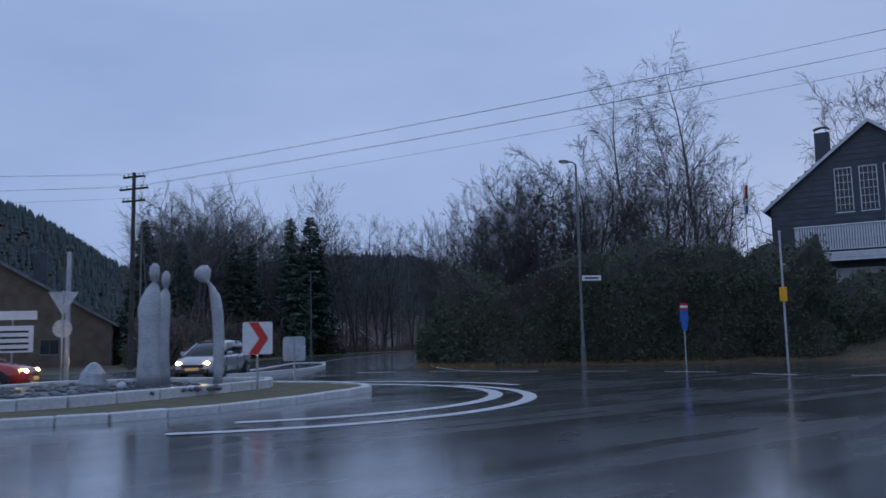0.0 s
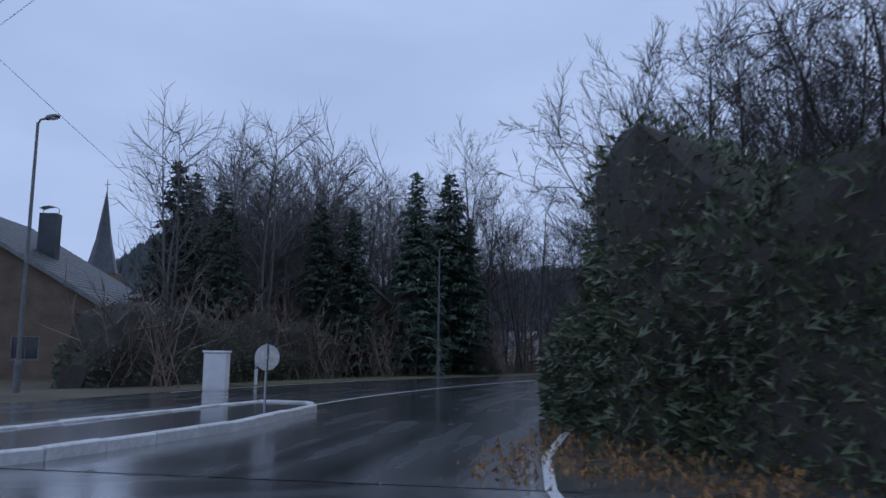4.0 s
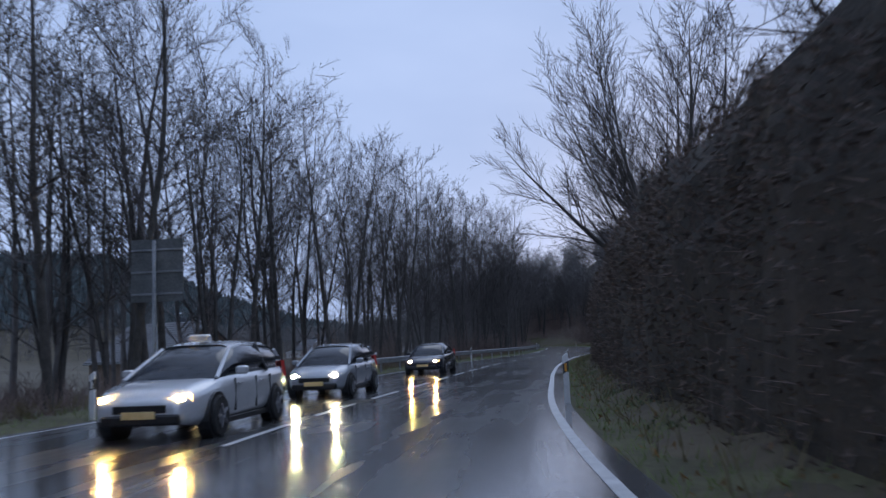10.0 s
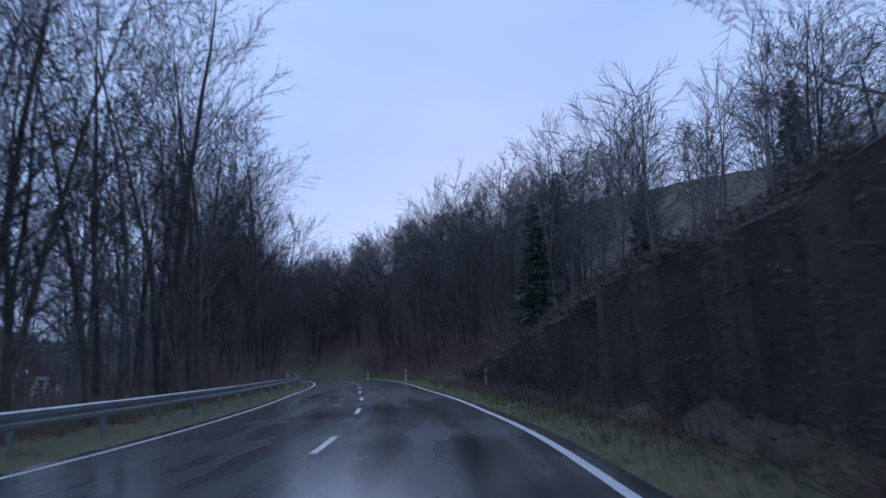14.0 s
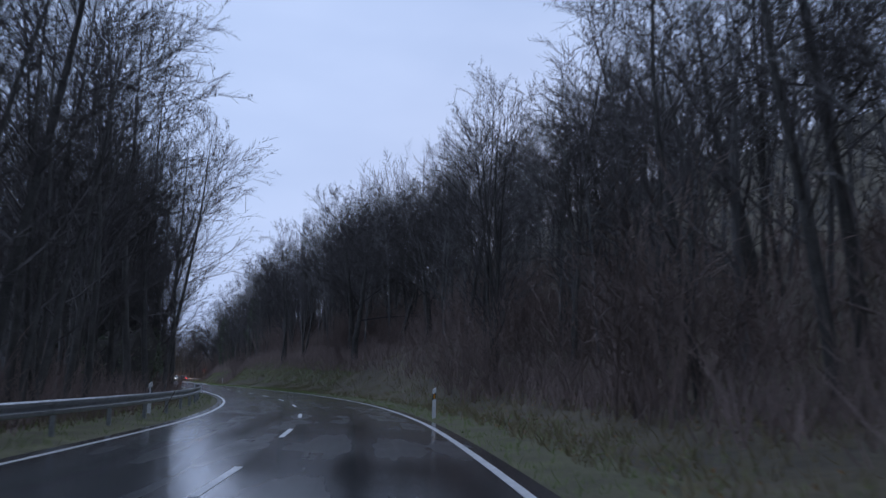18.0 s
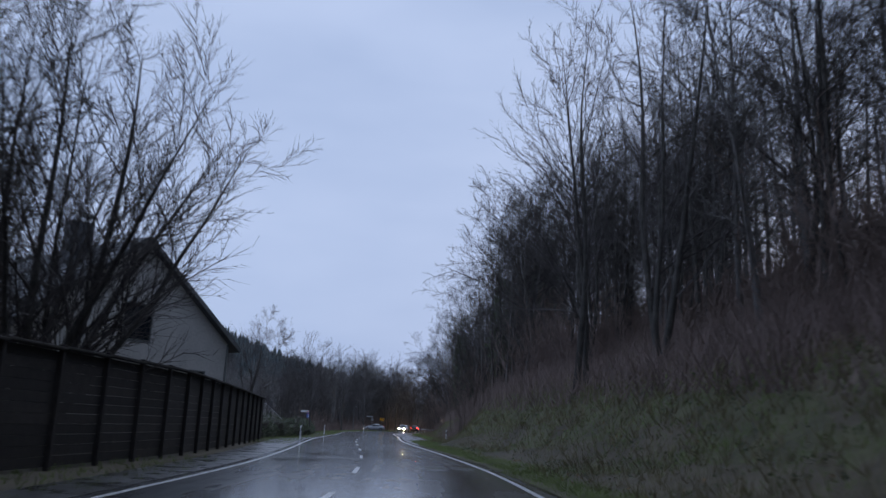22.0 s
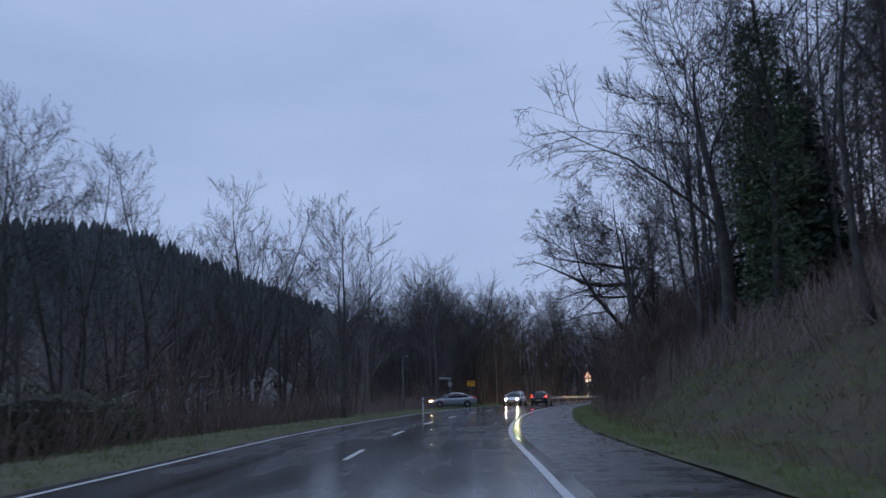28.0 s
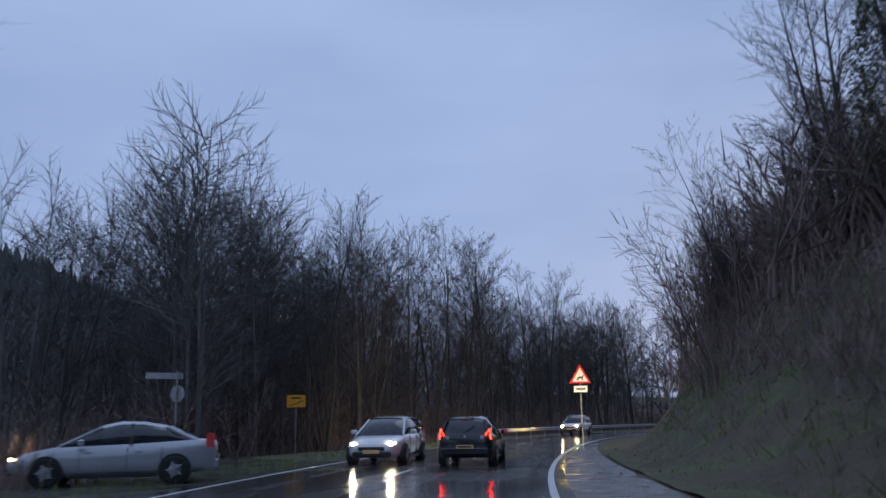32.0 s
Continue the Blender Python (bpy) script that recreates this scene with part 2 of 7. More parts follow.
class Shape:
    """Collects vertices and faces of one mesh."""

    def __init__(self):
        self.v, self.f = [], []

    def add(self, verts, faces, m=None):
        k = len(self.v)
        self.v += [tuple(m @ Vector(q)) for q in verts] if m else [tuple(q) for q in verts]
        self.f += [tuple(i + k for i in q) for q in faces]
        return self

    def box(self, x0, x1, y0, y1, z0, z1, c=0.0, m=None):
        """A box with edges cut by c."""
        c = min(c, (x1 - x0) * 0.45, (y1 - y0) * 0.45, (z1 - z0) * 0.45)
        if c <= 0:
            vs = [(x, y, q) for q in (z0, z1) for x, y in ((x0, y0), (x1, y0), (x1, y1), (x0, y1))]
            return self.add(vs, [(3, 2, 1, 0), (4, 5, 6, 7), (0, 1, 5, 4), (1, 2, 6, 5), (2, 3, 7, 6), (3, 0, 4, 7)], m)
        ring = lambda d: [(x0 + d + c, y0 + d), (x1 - d - c, y0 + d), (x1 - d, y0 + d + c), (x1 - d, y1 - d - c),
                          (x1 - d - c, y1 - d), (x0 + d + c, y1 - d), (x0 + d, y1 - d - c), (x0 + d, y0 + d + c)]
        vs = []
        for q, d in ((z0, c), (z0 + c, 0), (z1 - c, 0), (z1, c)):
            vs += [(x, y, q) for x, y in ring(d)]
        fs = [tuple(range(7, -1, -1)), tuple(range(24, 32))]
        for r in range(3):
            for i in range(8):
                j = (i + 1) % 8
                fs.append((r * 8 + i, r * 8 + j, r * 8 + 8 + j, r * 8 + 8 + i))
        return self.add(vs, fs, m)

    def tube(self, p0, p1, r0, r1=None, n=8, caps=True):
        r1 = r0 if r1 is None else r1
        p0, p1 = Vector(p0), Vector(p1)
        d = (p1 - p0).normalized()
        a = d.orthogonal().normalized()
        b = d.cross(a)
        vs = []
        for p, r in ((p0, r0), (p1, r1)):
            vs += [p + a * r * math.cos(2 * math.pi * i / n) + b * r * math.sin(2 * math.pi * i / n) for i in range(n)]
        fs = [(i, (i + 1) % n, n + (i + 1) % n, n + i) for i in range(n)]
        if caps:
            fs += [tuple(range(n - 1, -1, -1)), tuple(range(n, 2 * n))]
        return self.add(vs, fs)

    def pipe(self, pts, r, n=6):
        for a, b in zip(pts, pts[1:]):
            self.tube(a, b, r, r, n)
        return self

    def loft(self, rings, caps=True, closed=True):
        """Faces between rings of equally many points."""
        n = len(rings[0])
        vs = [q for ring in rings for q in ring]
        fs = []
        for r in range(len(rings) - 1):
            for i in range(n if closed else n - 1):
                j = (i + 1) % n
                fs.append((r * n + i, r * n + j, r * n + n + j, r * n + n + i))
        if caps:
            fs += [tuple(range(n - 1, -1, -1)), tuple(range((len(rings) - 1) * n, len(rings) * n))]
        return self.add(vs, fs)

    def lathe(self, prof, n=16, m=None):
        """A turned form: prof holds (radius, height)."""
        vs = [(r * math.cos(2 * math.pi * i / n), r * math.sin(2 * math.pi * i / n), h) for r, h in prof for i in range(n)]
        fs = []
        for k in range(len(prof) - 1):
            for i in range(n):
                j = (i + 1) % n
                fs.append((k * n + i, k * n + j, k * n + n + j, k * n + n + i))
        fs += [tuple(range(n - 1, -1, -1)), tuple(range((len(prof) - 1) * n, len(prof) * n))]
        return self.add(vs, fs, m)

    def slab(self, poly, z0, z1, m=None):
        """An upright prism on a flat outline."""
        n = len(poly)
        vs = [(x, y, z0) for x, y in poly] + [(x, y, z1) for x, y in poly]
        fs = [tuple(range(n - 1, -1, -1)), tuple(range(n, 2 * n))] + [(i, (i + 1) % n, n + (i + 1) % n, n + i) for i in range(n)]
        return self.add(vs, fs, m)

    def weld(self):
        """Joins points that lie on one another."""
        at, index = {}, []
        for q in self.v:
            index.append(at.setdefault(tuple(round(c, 4) for c in q), len(at)))
        self.v, self.f = list(at), [tuple(index[i] for i in q) for q in self.f]
        return self

    def mesh(self, name, smooth=False):
        me = bpy.data.meshes.new(name)
        me.from_pydata(self.v, [], self.f)
        if smooth:
            me.polygons.foreach_set("use_smooth", [True] * len(me.polygons))
        me.update()
        return me


def part(name, shape, material, parent=None, label="", smooth=False):
    me = shape if isinstance(shape, bpy.types.Mesh) else shape.mesh(name, smooth)
    if not me.materials:
        me.materials.append(material)
    ob = new(name, me)
    if parent:
        ob.parent = parent
    if label:
        ob["label"] = label
    return ob


def thing(name, label, category, group="", kind="", at=None):
    ob = new(name)
    ob.empty_display_size = 0.2
    if at:
        ob.matrix_basis = at
    return tagged(ob, label, category, group, kind)


# ---------- the road's line: places by way u along its middle and offset n to the right ----------
AXIS = np.array([(-6.7, 37.7), (-8.0, 52.8), (-7.2, 67.3), (-4.7, 81.7), (-0.4, 95.4), (5.5, 108.7), (12.2, 121.1), (19.0, 133.4),
                 (26.3, 145.5), (34.1, 157.1), (42.1, 168.6), (49.3, 180.6), (56.0, 192.9), (62.7, 205.2), (69.0, 217.6), (74.7, 230.2),
                 (79.8, 243.1), (83.8, 256.4), (86.8, 270.0), (89.1, 283.8), (91.1, 297.6), (93.1, 311.6), (94.4, 325.3), (95.4, 339.3),
                 (96.5, 353.3), (98.1, 367.2), (99.9, 381.0), (101.3, 395.0), (102.8, 409.0), (105.2, 423.0), (108.3, 436.7), (111.6, 449.3),
                 (115.8, 462.7), (120.9, 475.7), (126.8, 488.4), (133.5, 500.7), (141.3, 512.3), (150.4, 523.0), (160.5, 532.6), (171.6, 541.1),
                 (183.6, 548.3)])
line = []
for i in range(len(AXIS) - 1):
    p0, p1, p2, p3 = AXIS[max(i - 1, 0)], AXIS[i], AXIS[i + 1], AXIS[min(i + 2, len(AXIS) - 1)]
    for k in range(14):
        q = k / 14
        line.append(0.5 * (2 * p1 + (p2 - p0) * q + (2 * p0 - 5 * p1 + 4 * p2 - p3) * q * q + (3 * p1 - p0 - 3 * p2 + p3) * q ** 3))
line = np.array(line)
way = np.concatenate([[0], np.cumsum(np.hypot(*np.diff(line, axis=0).T))])
U_END = float(way[-1])


def along(u):
    """Place and direction of the road's middle at u."""
    x, y = np.interp(u, way, line[:, 0]), np.interp(u, way, line[:, 1])
    c = min(max(u, 0.0), U_END)
    x1, y1 = np.interp(c + 1, way, line[:, 0]), np.interp(c + 1, way, line[:, 1])
    x0, y0 = np.interp(c - 1, way, line[:, 0]), np.interp(c - 1, way, line[:, 1])
    d = math.hypot(x1 - x0, y1 - y0)
    dx, dy = (x1 - x0) / d, (y1 - y0) / d
    if u < 0:
        x, y = x + dx * u, y + dy * u
    return x, y, dx, dy


def spot(u, n):
    x, y, dx, dy = along(u)
    return x + dy * n, y - dx * n


def bearing(u):
    """Turn about z that lays a thing's y axis along the road."""
    x, y, dx, dy = along(u)
    return math.degrees(math.atan2(-dx, dy))


def lerp(table, u):
    return np.interp(u, [a for a, b in table], [b for a, b in table])


HALF_R = [(0, 6.3), (14, 6.4), (22, 6.7), (32, 6.5), (48, 5.7), (69, 4.8), (89, 4.2), (130, 3.85), (150, 3.5), (229, 3.65), (269, 4.1), (309, 3.8), (369, 3.6), (430, 3.9), (567, 3.7)]
HALF_L = [(0, 6.4), (28, 6.4), (48, 5.5), (69, 4.9), (89, 4.1), (130, 3.75), (170, 3.5), (229, 3.2), (430, 3.4), (567, 3.3)]
# the cut bank on the right: distance of its foot from the line, steep height, then slope of the hill above
FOOT = [(0, 3.0), (20, 3.0), (45, 2.0), (70, 1.2), (100, 1.5), (165, 2.4), (185, 3.0), (215, 3.0), (250, 2.0), (330, 2.0), (350, 4.5), (420, 5.0), (450, 2.6), (567, 2.0)]
CUT = [(0, 0.2), (30, 0.3), (42, 1.0), (60, 1.3), (95, 1.6), (112, 3.3), (145, 3.3), (158, 2.3), (172, 1.2), (190, 0.5), (240, 0.8), (262, 3.0), (330, 4.0), (400, 4.4), (430, 4.3), (443, 5.2), (455, 6.0), (490, 6.3), (567, 5.0)]
RUN = [(0, 4.0), (42, 3.0), (60, 2.6), (160, 3.0), (205, 4.0), (262, 5.0), (330, 5.0), (400, 6.5), (567, 6.0)]
RISE = [(0, 0.12), (30, 0.1), (60, 0.08), (150, 0.09), (168, 0.14), (192, 0.42), (300, 0.5), (360, 0.5), (420, 0.42), (440, 0.4), (470, 0.4), (567, 0.45)]
DROP = [(0, 0.0), (60, -1.2), (140, -2.0), (230, -2.5), (280, -1.5), (310, -0.3), (360, -1.0), (430, -1.5), (567, -2.0)]


RIDGE = [(-900, 10), (-400, 12), (-230, 46), (-150, 66), (-100, 71), (-40, 70), (-12, 64), (18, 52), (40, 42), (76, 28), (130, 12), (300, 6), (600, 10)]


def near_line(px, py):
    """u and n of many places at once."""
    px, py = np.asarray(px, float).ravel(), np.asarray(py, float).ravel()
    best, ui = np.full(len(px), 1e18), np.zeros(len(px), int)
    for k in range(0, len(line), 3):
        d = (px - line[k, 0]) ** 2 + (py - line[k, 1]) ** 2
        m = d < best
        best[m], ui[m] = d[m], k
    lo, hi = np.maximum(ui - 2, 0), np.minimum(ui + 2, len(line) - 1)
    dx, dy = line[hi, 0] - line[lo, 0], line[hi, 1] - line[lo, 1]
    s = np.hypot(dx, dy)
    dx, dy = dx / s, dy / s
    vx, vy = px - line[ui, 0], py - line[ui, 1]
    return way[ui] + vx * dx + vy * dy, vx * dy - vy * dx


def land(px, py):
    """Height of the ground at many places."""
    px, py = np.asarray(px, float).ravel(), np.asarray(py, float).ravel()
    u, n = near_line(px, py)
    r = n - lerp(HALF_R, u) - lerp(FOOT, u)
    cut, run = lerp(CUT, u), lerp(RUN, u)
    t = np.clip(r / run, 0, 1)
    z = cut * t * t * (3 - 2 * t) + np.clip(r - run, 0, 75) * lerp(RISE, u)
    lf = np.clip(-n - lerp(HALF_L, u) - 3.0, 0, None)
    z = z + lerp(DROP, u) * np.clip(lf / 25, 0, 1)
    # valley side far off to the left and the wooded heights ahead
    z = z + lerp(RIDGE, px) * np.exp(-((py - 780) / 115) ** 2) + 108 * np.exp(-((px + 370) / 105) ** 2 - ((py - 640) / 110) ** 2) + np.clip((py - 580) * 0.03, 0, 6)
    # the garden and the house's rise beside the junction
    g = np.clip((py - 37) / 14, 0, 1) * np.clip((px - 3) / 16, 0, 1) * np.clip((95 - py) / 25, 0, 1)
    z = z * (1 - g) + 3.2 * g
    flat = np.clip((40 - py) / 4, 0, 1) * np.clip((60 - abs(px)) / 10, 0, 1)
    z = z * (1 - flat)
    waves = 0.12 * np.sin(px * 0.31 + 1.7 * np.sin(py * 0.11)) * np.sin(py * 0.27) + 0.05 * np.sin(px * 1.3 + py * 0.9)
    off = np.clip((np.maximum(r, lf - 1.0)) / 3.0, 0, 1) * np.clip((py - 38) / 5, 0, 1)
    road = np.clip(1 - np.maximum(n - lerp(HALF_R, u) - 0.8, -n - lerp(HALF_L, u) - 0.8) / 0.8, 0, 1)
    return z + waves * off - 0.06 * road - 0.02


def height(x, y):
    return float(land([x], [y])[0])


# ---------- ground: one sheet to the horizon ----------
gx = np.concatenate([[-2500, -1200, -700], np.linspace(-600, -60, 44), np.arange(-54, 172, 1.6), np.linspace(176, 420, 26), [520, 700, 1200, 2500]])
gy = np.concatenate([[-2500, -1000, -400], np.linspace(-200, -40, 12), np.arange(-32, 560, 1.6), np.linspace(566, 1230, 60), [1300, 1600, 3000]])
GX, GY = np.meshgrid(gx, gy)
GZ = land(GX, GY).reshape(GX.shape)
nx = len(gx)
cells = np.arange(len(gy) - 1)[:, None] * nx + np.arange(nx - 1)[None, :]
quads = np.stack([cells, cells + 1, cells + nx + 1, cells + nx], -1).reshape(-1, 4)
me = bpy.data.meshes.new("ground")
me.from_pydata(np.stack([GX, GY, GZ], -1).reshape(-1, 3).tolist(), [], quads.tolist())
me.polygons.foreach_set("use_smooth", [True] * len(me.polygons))
me.materials.append(M_GROUND)
tagged(new("ground", me), "wet grass and leaf litter ground of a wooded valley", "ground", kind="structure")


# ---------- the road ----------
def strip(name, us, lo, hi, z, material, label, cat, kind="structure", cols=8, thick=0.0):
    """A ribbon along the road between the offsets lo(u) and hi(u), mapped by way and offset."""
    vs, fs, uvs = [], [], []
    for u in us:
        a, b = lo(u), hi(u)
        for k in range(cols + 1):
            n = a + (b - a) * k / cols
            x, y = spot(u, n)
            vs.append((x, y, z))
            uvs.append((u, n))
    w = cols + 1
    for i in range(len(us) - 1):
        for k in range(cols):
            fs.append((i * w + k, i * w + k + 1, i * w + w + k + 1, i * w + w + k))
    if thick:
        m0 = len(vs)
        vs += [(x, y, q - thick) for x, y, q in vs]
        uvs += uvs
        for i in range(len(us) - 1):
            for k, flip in ((0, 1), (cols, 0)):
                q = (i * w + k, i * w + w + k, m0 + i * w + w + k, m0 + i * w + k)
                fs.append(q if not flip else q[::-1])
    mesh = bpy.data.meshes.new(name)
    mesh.from_pydata(vs, [], fs)
    lay = mesh.uv_layers.new(name="way")
    for lp in mesh.loops:
        lay.data[lp.index].uv = uvs[lp.vertex_index]
    mesh.materials.append(material)
    return tagged(new(name, mesh), label, cat, kind=kind)


stations = np.arange(-2, U_END - 1, 2.0)
strip("road", stations, lambda u: -lerp(HALF_L, u) - 0.35, lambda u: lerp(HALF_R, u) + 0.35, 0.0, M_ROAD,
      "dark wet asphalt country road with worn wheel tracks", "road", thick=0.12)
strip("shoulder", np.arange(330, 480, 2.0), lambda u: lerp(HALF_R, u) + 0.3, lambda u: lerp(HALF_R, u) + lerp([(330, 0.5), (350, 2.4), (420, 2.8), (450, 2.0), (480, 0.6)], u), -0.006,
      M_SHOULDER, "wet gravel and asphalt shoulder beside the road", "shoulder", thick=0.1)
strip("shoulder", np.arange(268, 345, 2.0), lambda u: -lerp(HALF_L, u) - lerp([(268, 0.5), (285, 1.6), (330, 2.4), (345, 0.6)], u), lambda u: -lerp(HALF_L, u) - 0.3, -0.006,
      M_SHOULDER, "wet paved shoulder beside the road", "shoulder", thick=0.1)
strip("shoulder", np.arange(6, 36, 2.0), lambda u: lerp(HALF_R, u) + 0.3, lambda u: lerp(HALF_R, u) + lerp([(6, 1.2), (14, 2.0), (20, 3.0), (30, 3.4), (34, 0.6)], u), 0.005,
      M_SHOULDER, "muddy wet lay-by at the road's edge", "shoulder", thick=0.1)
strip("edge_line", np.arange(6, U_END - 3, 2.0), lambda u: lerp(HALF_R, u) - 0.07, lambda u: lerp(HALF_R, u) + 0.07, 0.005, M_PAINT,
      "white painted line at the road's edge", "road marking", cols=1)
strip("edge_line", np.arange(14, U_END - 3, 2.0), lambda u: -lerp(HALF_L, u) - 0.06, lambda u: -lerp(HALF_L, u) + 0.06, 0.005, M_PAINT,
      "white painted line at the road's edge", "road marking", cols=1)
for u_a, u_b in ((8, 39), (45.5, 66)):
    strip("centre_line", np.arange(u_a, u_b, 2.0), lambda u: -0.06, lambda u: 0.06, 0.005, M_PAINT,
      "unbroken white painted line along the road's middle", "road marking", cols=1)
anchors = [(40.1, 1), (70.2, 3), (84.3, 4), (102.4, 1), (107.4, 3), (130.5, 2), (151.5, 5), (199.4, 1), (209.3, 2), (227.1, 2), (247.0, 2), (267.0, 6), (322.8, 3), (346.9, 3), (374.8, 2), (394.0, 17), (550.0, 1)]
dashes = []
for (ua, count), (ub, _) in zip(anchors, anchors[1:]):
    if ua < 41:
        dashes.append((ua, 3.0))
        continue
    dashes += [(ua + (ub - ua) * k / count, 3.0) for k in range(count)]
for u0, length in dashes:
    tagged(strip("lane_dash", [u0, u0 + length / 2, u0 + length], lambda u: -0.06, lambda u: 0.06, 0.005, M_PAINT,
                 "white painted dash along the road's middle", "road marking", cols=1), group="dashes along the road's middle")

# ---------- trees: a trunk and a crown of limbs, branches and twigs ----------


def limb(shape, a, b, r0, r1, sides):
    """One tapered length of wood; three sides and a point for a twig."""
    d = b - a
    if d.length < 1e-5:
        return
    d.normalize()
    e = d.orthogonal().normalized()
    g = d.cross(e)
    k = len(shape.v)
    if sides == 1:
        for i in range(3):
            w = 2.0944 * i
            shape.v.append(tuple(a + (e * math.cos(w) + g * math.sin(w)) * r0))
        shape.v.append(tuple(b))
        shape.f += [(k, k + 1, k + 3), (k + 1, k + 2, k + 3)]
        return
    for p, r in ((a, r0), (b, r1)):
        for i in range(sides):
            w = 2 * math.pi * i / sides
            shape.v.append(tuple(p + (e * math.cos(w) + g * math.sin(w)) * r))
    for i in range(sides):
        j = (i + 1) % sides
        shape.f.append((k + i, k + j, k + sides + j, k + sides + i))


def grow(rnd, trunk, crown, a, d, length, r, level, style):
    """Grows a limb from a along d with its side shoots. style holds, for each level, how it bends and branches."""
    st = style[level]
    steps = st["steps"]
    p, dirn = Vector(a), Vector(d).normalized()
    nodes = []
    for i in range(steps):
        dirn = (dirn + Vector((rnd.gauss(0, 1), rnd.gauss(0, 1), rnd.gauss(0, 1))) * st["wander"] + Vector((0, 0, st["lift"]))).normalized()
        q = p + dirn * (length / steps)
        f0, f1 = 1 - i / steps * st["taper"], 1 - (i + 1) / steps * st["taper"]
        last = level == len(style) - 1
        target = trunk if level == 0 else crown
        if last and steps == 1:
            limb(target, p, q, r, 0, 1)
        else:
            limb(target, p, q, r * f0, r * f1, st["sides"])
        nodes.append((p.copy(), q.copy(), dirn.copy(), r * f1))
        p = q
    if level + 1 < len(style):
        nx_ = style[level + 1]
        for c in range(st["shoots"]):
            t = st["bare"] + (1 - st["bare"]) * (c + rnd.random()) / st["shoots"]
            k = min(int(t * steps), steps - 1)
            p0, p1, dd, rr = nodes[k]
            pos = p0.lerp(p1, t * steps - k)
            side = dd.orthogonal().normalized()
            side = Matrix.Rotation(rnd.random() * 6.283, 3, dd) @ side
            ang = math.radians(rnd.gauss(st["angle"], st["angle"] * 0.22))
            nd = dd * math.cos(ang) + side * math.sin(ang)
            shape_len = length * st["ratio"] * reach(st["form"], (t - st["bare"]) / (1 - st["bare"])) * rnd.uniform(0.7, 1.2)
            grow(rnd, trunk, crown, pos, nd, shape_len, max(rr * st["thin"], st["min"]), level + 1, style)


def lev(steps, wander, lift, taper, sides, shoots=0, bare=0.2, angle=45, ratio=0.4, thin=0.55, form="cone", least=0.006):
    return dict(steps=steps, wander=wander, lift=lift, taper=taper, sides=sides, shoots=shoots, bare=bare, angle=angle, ratio=ratio, thin=thin, form=form, min=least)


def reach(form, t):
    """How long the shoots are along their limb, by the crown's outline."""
    if form == "oval":
        return 0.35 + 0.85 * math.sin(math.pi * min(0.12 + 0.83 * t, 1)) ** 0.8
    if form == "slim":
        return 0.5 + 0.75 * math.sin(math.pi * (0.2 + 0.75 * t))
    return 1.15 - 0.65 * t


TREE = {}


def make_tree(key, seed, stems, style, bark, twig, label, category="tree", cones=0, boughs=()):
    """stems: (x, y, lean, length, radius) of each trunk. The tree stands on z 0; its parts are its trunks and the crown. cones: dark seed cones left on the twigs. boughs: (height, direction, length, radius) of heavy low limbs."""
    rnd = random.Random(seed)
    trunks, crown = [], Shape()
    for k, (x, y, lx, ly, length, r) in enumerate(stems):
        trunk = crown if category == "shrub" and k > 2 else Shape()
        # the root flare
        limb(trunk, Vector((x, y, -0.5)), Vector((x + lx * 0.1, y + ly * 0.1, 0.25)), r * 1.5, r * 1.05, 8 if r > 0.06 else 3)
        grow(rnd, trunk, crown, (x, y, 0.1), (lx, ly, 1), length, r, 0, style)
        if trunk is not crown:
            trunks.append(trunk.mesh("trunk", True))
    for z, d, length, r in boughs:
        grow(rnd, crown, crown, (d[0] * 0.05, d[1] * 0.05, z), d, length, r, 1, style)
    tips = crown.v[-4::-24]
    for _ in range(min(cones, len(tips))):
        p = Vector(rnd.choice(tips)) + Vector((rnd.gauss(0, .2), rnd.gauss(0, .2), rnd.gauss(0, .2)))
        limb(crown, p, p + Vector((rnd.gauss(0, .03), rnd.gauss(0, .03), -rnd.uniform(0.05, 0.11))), 0.03, 0, 1)
    TREE[key] = (trunks, crown.mesh("crown"), bark, twig, label, category)


def plant(key, x, y, scale=1.0, turn=0.0, z=None, group="", label="", tilt=0.0):
    trunks, cm, bark, twig, lab, cat = TREE[key]
    ob = thing("tree" if cat == "tree" else cat, label or lab, cat, group)
    base = height(x, y) if z is None else z
    ob.matrix_basis = pose(x, y, base - 0.05, tilt, 0, turn) @ Matrix.Diagonal((scale, scale, scale * 1.0, 1))
    for tm in trunks:
        part("trunk" if cat == "tree" else "stem", tm, bark, ob)
    part("crown", cm, twig, ob)
    return ob


R0 = random.Random(7)


def rand_stems(count, spread, lean, l0, l1, r0, r1):
    return [(R0.uniform(-spread, spread), R0.uniform(-spread, spread), R0.uniform(-lean, lean), R0.uniform(-lean, lean), R0.uniform(l0, l1), R0.uniform(r0, r1)) for _ in range(count)]


